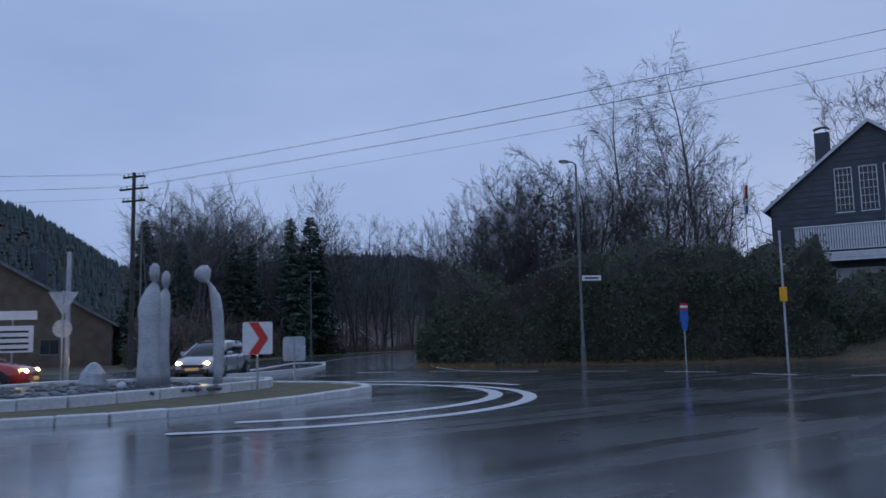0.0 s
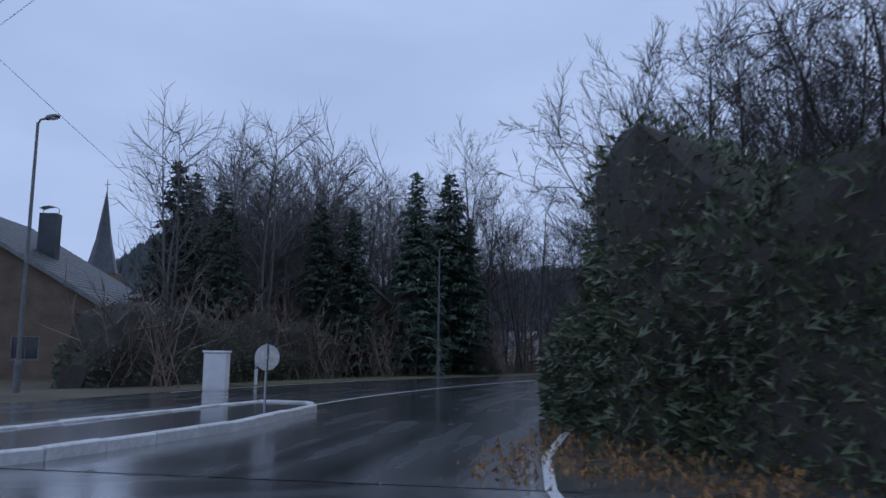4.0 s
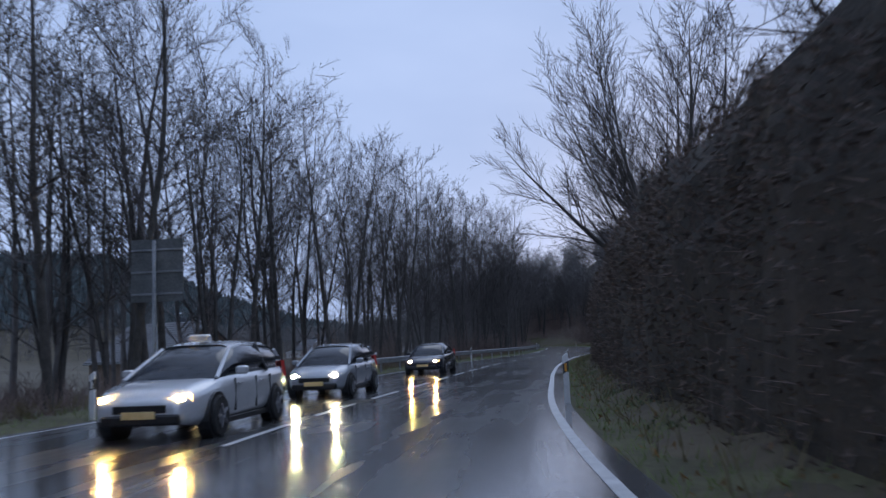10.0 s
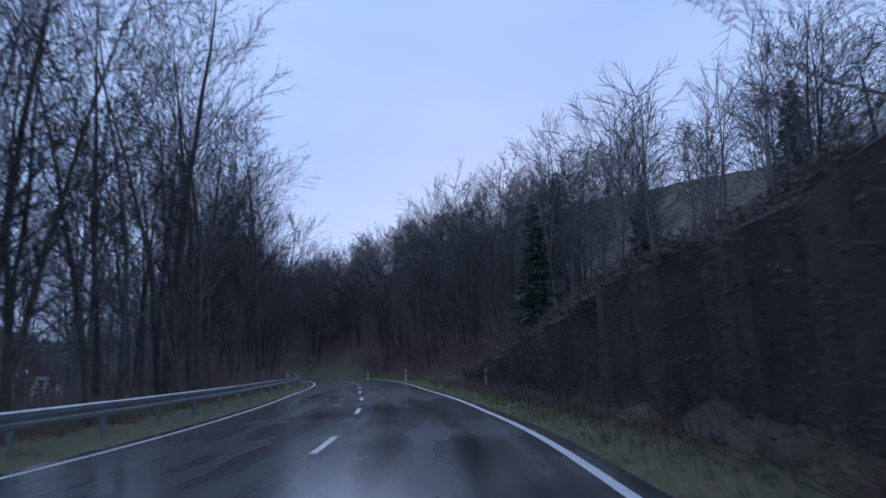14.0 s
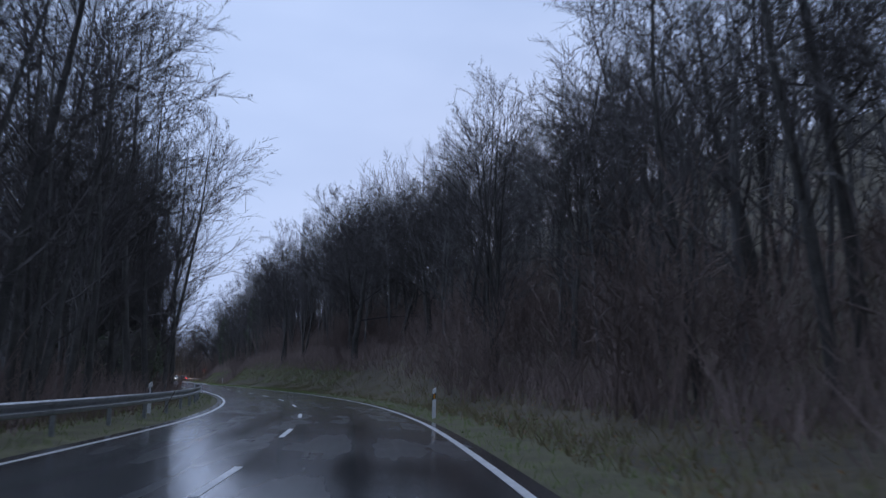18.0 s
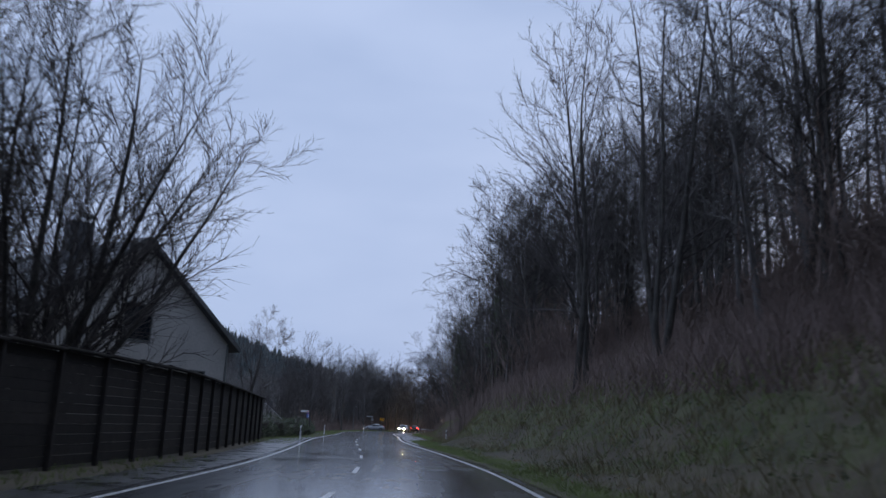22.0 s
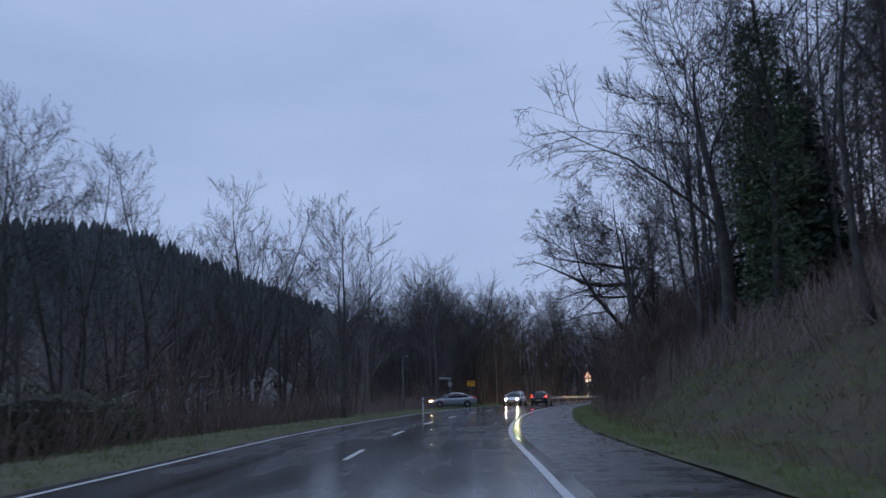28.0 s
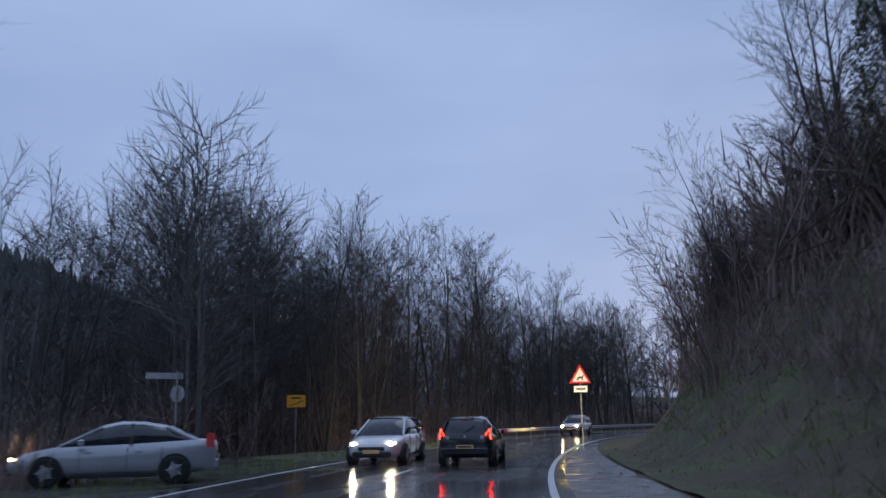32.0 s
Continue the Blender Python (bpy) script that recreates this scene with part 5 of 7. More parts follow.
stone = part("boulder", Shape().lathe([(0.3, -0.1), (0.34, 0.15), (0.28, 0.42), (0.12, 0.62), (0.05, 0.66)], 9), M_STATUE)
stone.matrix_basis = pose(-8.6, 19.9, 0.24, 4, 5, 20)
tagged(stone, "rough grey stone block on the pebble bed", "stone")
ball = part("stone_ball", Shape().lathe([(0.02, -.11), (0.09, -.07), (0.12, 0), (0.09, .07), (0.02, .11)], 12), M_KERB, smooth=True)
ball.matrix_basis = pose(-7.75, 19.6, 0.33)
tagged(ball, "small pale stone ball on the pebble bed", "stone")


# ---------- signs, posts and lamps ----------
def face(poly, y0, y1):
    """A plate in the x-z plane between two depths."""
    n = len(poly)
    vs = [(x, y0, z) for x, z in poly] + [(x, y1, z) for x, z in poly]
    fs = [tuple(range(n)), tuple(range(2 * n - 1, n - 1, -1))] + [(i, n + i, n + (i + 1) % n, (i + 1) % n) for i in range(n)]
    return Shape().add(vs, fs)


def rounded(w, h, cz, r=0.05, k=4):
    out = []
    for sx, sz, a0 in ((1, -1, -90), (1, 1, 0), (-1, 1, 90), (-1, -1, 180)):
        for i in range(k + 1):
            a = radians(a0 + 90 * i / k)
            out.append((sx * (w / 2 - r) + r * math.cos(a), cz + sz * (h / 2 - r) + r * math.sin(a)))
    return out


def disc(r, cz, k=24):
    return [(r * math.cos(2 * math.pi * i / k), cz + r * math.sin(2 * math.pi * i / k)) for i in range(k)]


def sign(x, y, turn, pole_h, label, plates, z=None, r=0.03, name="road_sign", cat="sign"):
    """A pole with plates (name, outline, front material, label). Fronts look along -y; the back is bare metal."""
    ob = thing(name, label, cat, at=pose(x, y, height(x, y) + 0.02 if z is None else z, 0, 0, turn))
    part("pole", Shape().tube((0, 0, -0.4), (0, 0, pole_h), r, r, 10), M_STEEL, ob)
    for nm, outline, front, lab, y0 in plates:
        pl = part(nm, face(outline, -r - 0.012 - y0, -r - 0.004 - y0), front, ob, lab)
        if nm.endswith("plate") and y0 == 0:
            part("backing", face([(px * 0.985, pz) for px, pz in outline], -r - 0.003, -r + 0.002), M_STEEL, pl, "bare grey metal back")
            part("clamp", Shape().box(-0.07, 0.07, -r - 0.01, r + 0.012, sum(q[1] for q in outline) / len(outline) - 0.02, sum(q[1] for q in outline) / len(outline) + 0.02, 0.004), M_STEEL, pl)
    return ob


chev = [(-0.22, 1.72), (0.02, 1.72), (0.27, 1.31), (0.02, 0.92), (-0.22, 0.92), (0.04, 1.31)]
sign(-4.75, 20.7, 12, 1.7, "white square sign with a red chevron on the island", [("plate", rounded(0.74, 0.82, 1.32, 0.06), M_WHITE, "", 0), ("chevron", chev, M_RED, "red chevron arrow", 0.01)], z=0.08)
sign(-4.65, 25.2, 190, 1.45, "grey back of a square sign on a steel pole", [("plate", rounded(0.68, 0.75, 1.08, 0.08), M_WHITE, "", 0)], z=0.0)
sign(-8.2, 45.9, 188, 1.4, "grey back of a round sign on a thin pole", [("plate", disc(0.31, 1.08), M_BLUE, "", 0)], z=0.1)
sign(-12.4, 26.4, 200, 3.2, "grey backs of a triangular and a round sign on one pole", [("plate", [(-0.45, 3.15), (0, 2.37), (0.45, 3.15)], M_WHITE, "", 0), ("lower_plate", disc(0.3, 1.95), M_BLUE, "", 0)])
sign(-14.6, 27.5, 5, 2.6, "white direction boards stacked on a pole", [("plate", rounded(1.6, 0.3, 2.4, 0.03), M_WHITE, "", 0), ("lower_plate", rounded(1.4, 0.9, 1.6, 0.03), M_WHITE, "", 0)] + [("bar", rounded(1.1, 0.07, 1.25 + 0.2 * k, 0.01), M_BLACK, "", 0.01) for k in range(4)])
sign(10.05, 34.05, 14, 2.5, "blue marker column with a red and white cap on a post",
     [("plate", [(-0.19, 1.75), (0.19, 1.75), (0.19, 2.25), (-0.19, 2.25)], M_BLUE, "", 0), ("cap", rounded(0.36, 0.3, 2.4, 0.03), M_RED, "red cap", 0.0), ("cap_stripe", rounded(0.36, 0.1, 2.4, 0.02), M_WHITE, "white stripe", 0.012),
      ("tip_plate", [(-0.1, 1.4), (0.1, 1.4), (0.17, 1.72), (-0.17, 1.72)], M_BLUE, "", 0)])
bus = thing("stop_pole", "tall steel pole carrying an orange box", "pole", at=pose(13.45, 32.05, 0, 0, 0, 20))
part("pole", Shape().tube((0, 0, -0.3), (0, 0, 5.2), 0.05, 0.045, 12), M_STEEL, bus)
part("cap", Shape().lathe([(0.06, 5.18), (0.06, 5.24), (0.02, 5.28)], 12), M_STEEL, bus)
part("box", Shape().box(-0.12, 0.12, -0.1, 0.1, 2.45, 3.02, 0.02), M_ORANGE, bus, "orange box")
part("bracket", Shape().box(-0.02, 0.2, -0.02, 0.02, 3.9, 3.95, 0.005), M_STEEL, bus)


def street_lamp(x, y, tall, reach, turn, label):
    ob = thing("street_lamp", label, "street lamp", at=pose(x, y, height(x, y), 0, 0, turn))
    part("base", Shape().lathe([(0.11, -0.4), (0.11, 0.9), (0.09, 1.0)], 12), M_GREYPOST, ob)
    part("pole", Shape().tube((0, 0, 0.95), (0, 0, tall), 0.075, 0.045, 12), M_GREYPOST, ob)
    part("arm", Shape().pipe([(0, 0, tall - 0.05), (-0.12, 0, tall + 0.08), (-reach * 0.5, 0, tall + 0.1)], 0.035, 8), M_GREYPOST, ob)
    part("head", Shape().loft([[(-reach * f, w * s, tall + h + dz) for s, dz in ((-1, 0), (1, 0), (0.8, t), (-0.8, t))] for f, w, h, t in ((0.4, 0.07, 0.05, 0.07), (0.6, 0.14, 0.06, 0.1), (0.95, 0.13, 0.08, 0.08), (1.02, 0.08, 0.1, 0.05))]), M_GREYPOST, ob, "flat grey lamp head")
    part("lens", Shape().box(-reach * 0.93, -reach * 0.6, -0.09, 0.09, tall + 0.03, tall + 0.075, 0.01), M_WHITE, ob)
    return ob


lamp = street_lamp(6.05, 35.6, 8.95, 0.75, 10, "tall grey street lamp with a flat head beside a hedge")
part("name_plate", Shape().box(0.08, 0.95, -0.015, 0.015, 3.72, 3.95, 0.005), M_WHITE, lamp, "white street name plate")
part("bar", Shape().box(0.2, 0.83, -0.02, -0.016, 3.8, 3.87), M_BLACK, lamp)
street_lamp(-12.55, 76.6, 7.95, 0.9, 180 + bearing(38), "slim grey street lamp with a short arm at the wood's edge")
street_lamp(-18.5, 49.4, 8.6, 0.9, 170, "slim grey street lamp beside a tiled house")

flue = thing("flue_pipe", "thin stainless steel flue pipe with a dark cap", "pipe", at=pose(-12.6, 27.2, 0))
part("pipe", Shape().tube((0, 0, -0.3), (0, 0, 4.5), 0.08, 0.08, 12), M_STEEL, flue)
for k in range(4):
    part("collar", Shape().tube((0, 0, 0.8 + k), (0, 0, 0.88 + k), 0.092, 0.092, 12), M_STEEL, flue)
part("cap", Shape().lathe([(0.09, 4.5), (0.13, 4.55), (0.13, 4.62), (0.05, 4.75)], 12), M_BLACK, flue)


def delineator(u, n, amber=True, x=None, y=None, lean=0.0):
    """A white marker post with a slanted black band and a reflector; its front faces back along the road."""
    if x is None:
        x, y = spot(u, n)
    ob = thing("marker_post", "white plastic roadside marker post with a black band and reflector", "marker post", "marker posts along the road",
               at=pose(x, y, height(x, y) + 0.03, lean, lean * 0.5, bearing(u)))
    prof = [(-0.06, -0.05), (0.06, -0.05), (0.055, 0.02), (0.0, 0.06), (-0.055, 0.02)]
    part("body", Shape().loft([[(a, b, q) for a, b in prof] for q in (-0.25, 0.66)]), M_PLASTIC, ob)
    part("band", Shape().loft([[(a * 1.01, b * 1.01, 0.66 + a * 0.6) for a, b in prof], [(a * 1.01, b * 1.01, 0.86 + a * 0.6) for a, b in prof]]), M_BLACK, ob, "black slanted band")
    part("top", Shape().loft([[(a, b, 0.86 + a * 0.6) for a, b in prof], [(a, b, 1.0 + a * 0.5) for a, b in prof], [(a * 0.6, b * 0.6, 1.03 + a * 0.5) for a, b in prof]]), M_PLASTIC, ob)
    part("reflector", Shape().box(-0.025, 0.025, -0.062, -0.05, 0.68, 0.84, 0.004), M_AMBER if amber else M_WHITE, ob, "amber reflector" if amber else "white reflector")
    return ob


for u, n in ((18.2, 7.5), (76.2, 4.9), (128.5, 5.2), (168.5, 6.2), (201.4, 4.7), (228.1, 4.5)):
    delineator(u, n)
for u, n in ((21.3, -7.7), (76.2, -5.5), (104, -6.2), (125.5, -5.0), (186, -4.9), (202.4, -5.0), (229.1, -5.0), (331.8, -3.9), (363.8, -4.5), (429.2, -4.6)):
    delineator(u, n, False)

delineator(350.7, 7.95, False)
street_lamp(104.0, 453.1, 4.6, 0.5, 180 + bearing(438), "short thin lamp post at the valley road")

x, y = spot(103.5, 7.2)
mark = thing("marker_pole", "leaning grey pole with a small white plate on the bank", "pole", at=pose(x, y, height(x, y), 4, -7, bearing(103)))
part("pole", Shape().box(-0.07, 0.07, -0.06, 0.06, -0.4, 1.95, 0.015), M_GREYPOST, mark)
part("plate", Shape().box(-0.17, 0.1, -0.085, -0.062, 1.98, 2.12, 0.006), M_WHITE, mark, "small white plate")
part("arm", Shape().box(-0.02, 0.02, -0.062, -0.02, 1.85, 2.1, 0.005), M_STEEL, mark)

# the cabinet, the blank sign and the wooden pole with its wires
cab = thing("utility_cabinet", "pale grey utility cabinet on the verge", "cabinet", at=pose(-13.9, 53.3, height(-13.9, 53.3), 0, 0, 12))
part("plinth", Shape().box(-0.38, 0.38, -0.2, 0.2, -0.2, 0.12, 0.01), M_KERB, cab)
part("body", Shape().box(-0.4, 0.4, -0.2, 0.2, 0.12, 1.35, 0.02), M_WHITE, cab)
part("lid", Shape().box(-0.44, 0.44, -0.24, 0.24, 1.35, 1.43, 0.02), M_WHITE, cab)
part("door", Shape().box(-0.36, 0.36, -0.215, -0.2, 0.2, 1.28, 0.005), M_WHITE, cab)
bx, by = spot(81.3, -6.9)
blank = thing("road_sign", "large grey back of a direction sign on a steel pole", "sign", at=pose(bx, by, height(bx, by), 0, 0, bearing(81) + 4))
part("pole", Shape().tube((0, 0, -0.3), (0, 0, 4.7), 0.06, 0.06, 10), M_STEEL, blank)
pl = part("plate", Shape().box(-0.75, 0.85, 0.08, 0.1, 2.9, 4.75, 0.008), M_GREYPOST, blank, "dull grey metal back")
for k in range(3):
    part("stiffener", Shape().box(-0.73, 0.83, 0.045, 0.08, 3.1 + 0.65 * k, 3.16 + 0.65 * k, 0.005), M_STEEL, pl)

tower = thing("utility_pole", "dark wooden utility pole with cross arms and insulators", "utility pole", at=pose(-17.6, 45.7, 0, 0, 0, -20))
part("pole", Shape().tube((0, 0, -0.5), (0, 0, 11.2), 0.16, 0.1, 12), M_WOODPOLE, tower)
for z0, w in ((10.9, 0.75), (10.2, 1.0), (9.5, 0.8)):
    arm = part("cross_arm", Shape().box(-w, w, -0.06, 0.06, z0, z0 + 0.1, 0.01), M_WOODPOLE, tower)
    for sx in (-0.9, -0.5, 0.5, 0.9):
        part("insulator", Shape().lathe([(0.02, z0 + .1), (0.05, z0 + .14), (0.035, z0 + .18), (0.05, z0 + .22), (0.02, z0 + .27)], 10, pose(sx * w, 0, 0)), M_PLASTIC, arm)


def wire(a, b, sag, label="thin black overhead wire"):
    pts = []
    for k in range(17):
        t = k / 16
        p = Vector(a).lerp(Vector(b), t)
        p.z -= sag * 4 * t * (1 - t)
        pts.append(p)
    d = (pts[-1] - pts[0]).normalized()
    side, up = d.orthogonal().normalized(), d.cross(d.orthogonal().normalized())
    rings = [[tuple(p + (side * math.cos(w) + up * math.sin(w)) * 0.007) for w in (0, 1.57, 3.14, 4.71)] for p in pts]
    tagged(part("overhead_wire", Shape().loft(rings), M_CABLE), label, "wire", "overhead wires")


for k, (dx, z0) in enumerate(((-0.7, 11.1), (0.7, 11.1), (-0.9, 10.4), (0.9, 10.4), (0.7, 9.7))):
    wire((-17.6 + dx * 0.94, 45.7 - dx * 0.34, z0), (44 + dx, 14 - dx, 13.5 + z0 - 10.5), 0.7)
    wire((-17.6 + dx * 0.94, 45.7 - dx * 0.34, z0), (-70, 34 + 6 * k, 11.5 + 0.4 * k), 0.6)
wire((-17.2, 45.7, 9.7), (-21, 76, 3.0), 0.3)


# ---------- guard rails ----------
def guard_rail(u0, u1, off, side, label):
    """A corrugated steel beam on posts beside the road."""
    ob = thing("guard_rail", label, "guard rail")
    us = list(np.arange(u0, u1 + 0.1, 4.0))
    sec = [(0.0, 0.44), (0.03, 0.47), (0.03, 0.53), (-0.03, 0.56), (-0.03, 0.62), (0.03, 0.65), (0.03, 0.71), (0.0, 0.745), (-0.012, 0.745), (0.018, 0.7), (0.018, 0.655), (-0.042, 0.625), (-0.042, 0.555), (0.018, 0.525), (0.018, 0.475), (-0.012, 0.44)]
    for i in range(len(us) - 1):
        rings = []
        for u in (us[i] - 0.08, us[i] + 2.0, us[i + 1] + 0.08):
            n = side * ((lerp(HALF_R, u) if side > 0 else lerp(HALF_L, u)) + off)
            rings.append([(*spot(u, n - side * o), h + (0.002 if i % 2 else 0)) for o, h in sec])
        part("beam", Shape().loft(rings), M_STEEL, ob)
    for u in us:
        n = side * ((lerp(HALF_R, u) if side > 0 else lerp(HALF_L, u)) + off + 0.12)
        x, y = spot(u, n)
        p = part("post", Shape().box(-0.05, 0.05, -0.03, 0.03, -0.6, 0.72, 0.006), M_STEEL, ob)
        p.matrix_basis = pose(x, y, 0, 0, 0, bearing(u))
    return ob


guard_rail(98, 262, 1.25, -1, "long galvanised steel guard rail on the outside of a bend")
guard_rail(476, 540, 1.0, -1, "galvanised steel guard rail round a bend in the valley")

# ---------- signs further on ----------
x, y = spot(379.8, -7.6)
dead = sign(x, y, bearing(380) + 6, 2.75, "street name board above a blue dead-end sign on a pole",
            [("plate", rounded(0.42, 0.6, 2.12, 0.04), M_BLUE, "", 0), ("stem", rounded(0.09, 0.4, 2.06, 0.01), M_WHITE, "white bar", 0.01), ("crossbar", rounded(0.24, 0.1, 2.3, 0.01), M_RED, "red bar", 0.012),
             ("name_plate", [(-0.95, 2.5), (0.05, 2.5), (0.05, 2.72), (-0.95, 2.72)], M_WHITE, "white street name board", 0.0), ("bar", rounded(0.6, 0.06, 2.61, 0.01), M_RED, "", 0.01)])
# The yellow plate's orange tone is headlight glow put into the sheet colour.
sign(113.7, 488.8, -6, 3.3, "yellow town exit sign, headlight orange put in its colour, with a slanting dark bar",
     [("plate", rounded(1.05, 0.68, 2.95, 0.05), M_ORANGE, "", 0), ("bar", [(-0.4, 2.68), (-0.34, 2.66), (0.42, 2.96), (0.38, 3.0)], M_BLACK, "", 0.01), ("upper_bar", rounded(0.55, 0.09, 3.13, 0.01), M_BLACK, "", 0.01)])
deer = [(-0.13, 3.22), (-0.02, 3.3), (0.06, 3.26), (0.14, 3.36), (0.17, 3.33), (0.12, 3.22), (0.14, 3.12), (0.1, 3.12), (0.05, 3.2), (-0.05, 3.2), (-0.12, 3.11), (-0.16, 3.12)]
sign(126.3, 477.1, -16, 3.75, "red-bordered triangular warning sign with a small plate",
     [("plate", [(-0.5, 2.98), (0.5, 2.98), (0.0, 3.84)], M_RED, "red border", 0), ("field", [(-0.36, 3.06), (0.36, 3.06), (0.0, 3.68)], M_WHITE, "white field", 0.01), ("symbol", deer, M_BLACK, "black leaping animal symbol", 0.014),
      ("lower_plate", rounded(0.62, 0.3, 2.72, 0.03), M_WHITE, "", 0), ("bar", rounded(0.4, 0.07, 2.72, 0.01), M_BLACK, "", 0.01)])
sign(109.4, 469.8, bearing(455) + 170, 3.25, "grey back of a direction board at a side road", [("plate", [(-0.2, 2.98), (1.3, 3.04), (1.3, 3.24), (-0.2, 3.18)], M_WHITE, "", 0), ("lower_plate", disc(0.28, 2.5), M_WHITE, "", 0)])

# ---------- houses ----------
M_SLATE = surface("dark_slate_cladding", (0.035, 0.042, 0.052), (0.075, 0.085, 0.1), 1.5, 0.5, 0.3, 0, 12)
M_ROOF = surface("dark_roof_tiles", (0.03, 0.032, 0.036), (0.085, 0.085, 0.09), 1.2, 0.45, 0.4, 0, 10, vary=0.12)
M_TRIM = surface("white_painted_trim", (0.6, 0.61, 0.63), (0.78, 0.78, 0.8), 3, 0.5, 0.05, 0, 8)
M_BRICK = surface("brown_render", (0.1, 0.07, 0.05), (0.19, 0.14, 0.1), 1.2, 0.8, 0.4, 0, 12)
M_PALE = surface("pale_render", (0.36, 0.35, 0.33), (0.52, 0.5, 0.47), 0.7, 0.85, 0.3, 0, 14)
M_PANE = surface("dark_window_glass", (0.012, 0.014, 0.018), (0.03, 0.034, 0.04), 1, 0.06, 0.0, 0, 4)
M_FENCE = surface("dark_stained_boards", (0.012, 0.01, 0.009), (0.032, 0.026, 0.023), 3, 0.85, 0.4, 0, 9, vary=0.3)
M_LIT = glow("lit_window", (1.0, 0.55, 0.2), 1.6)


def wall_front(w, eave, peak, holes, thick):
    """A gable wall across x with rectangular holes (x0, x1, z0, z1), from y 0 to y thick."""
    roof = lambda x: eave + (peak - eave) * (1 - abs(x) / (w / 2))
    xs = sorted({-w / 2, 0.0, w / 2, *[h[0] for h in holes], *[h[1] for h in holes]})
    sh = Shape()
    for a, b in zip(xs, xs[1:]):
        mid = (a + b) / 2
        cuts = sorted([(h[2], h[3]) for h in holes if h[0] <= mid <= h[1]])
        lo = 0.0
        for c0, c1 in cuts + [(None, None)]:
            ta, tb = (roof(a), roof(b)) if c0 is None else (c0, c0)
            q = [(a, lo), (b, lo), (b, tb), (a, ta)]
            vs = [(x, 0, z) for x, z in q] + [(x, thick, z) for x, z in q]
            sh.add(vs, [(0, 1, 2, 3), (7, 6, 5, 4), (0, 4, 5, 1), (1, 5, 6, 2), (2, 6, 7, 3), (3, 7, 4, 0)])
            lo = c1
    return sh.weld()


def window(owner, x0, x1, z0, z1, cols, rows, depth=0.12, frame=M_TRIM, pane=M_PANE, door=False):
    win = part("window", Shape().box(x0 - 0.05, x1 + 0.05, -0.03, 0.02, z0 - 0.07, z0, 0.006), frame, owner, "white sill and frame")
    f = 0.06
    fr = Shape().box(x0, x0 + f, 0.0, depth, z0, z1, 0.006).box(x1 - f, x1, 0.0, depth, z0, z1, 0.006).box(x0 + f, x1 - f, 0.0, depth, z0, z0 + f, 0.006).box(x0 + f, x1 - f, 0.0, depth, z1 - f, z1, 0.006)
    part("frame", fr, frame, win)
    part("pane", Shape().box(x0 + f, x1 - f, depth * 0.5, depth * 0.5 + 0.012, z0 + f, z1 - f), pane, win, "dark glass")
    for i in range(1, cols):
        x = x0 + (x1 - x0) * i / cols
        part("glazing_bar", Shape().box(x - 0.014, x + 0.014, depth * 0.5 - 0.02, depth * 0.5 - 0.002, z0 + f, z1 - f), frame, win)
    for j in range(1, rows):
        z = z0 + (z1 - z0) * j / rows
        part("glazing_bar", Shape().box(x0 + f, x1 - f, depth * 0.5 - 0.025, depth * 0.5 - 0.003, z - 0.014, z + 0.014), frame, win)


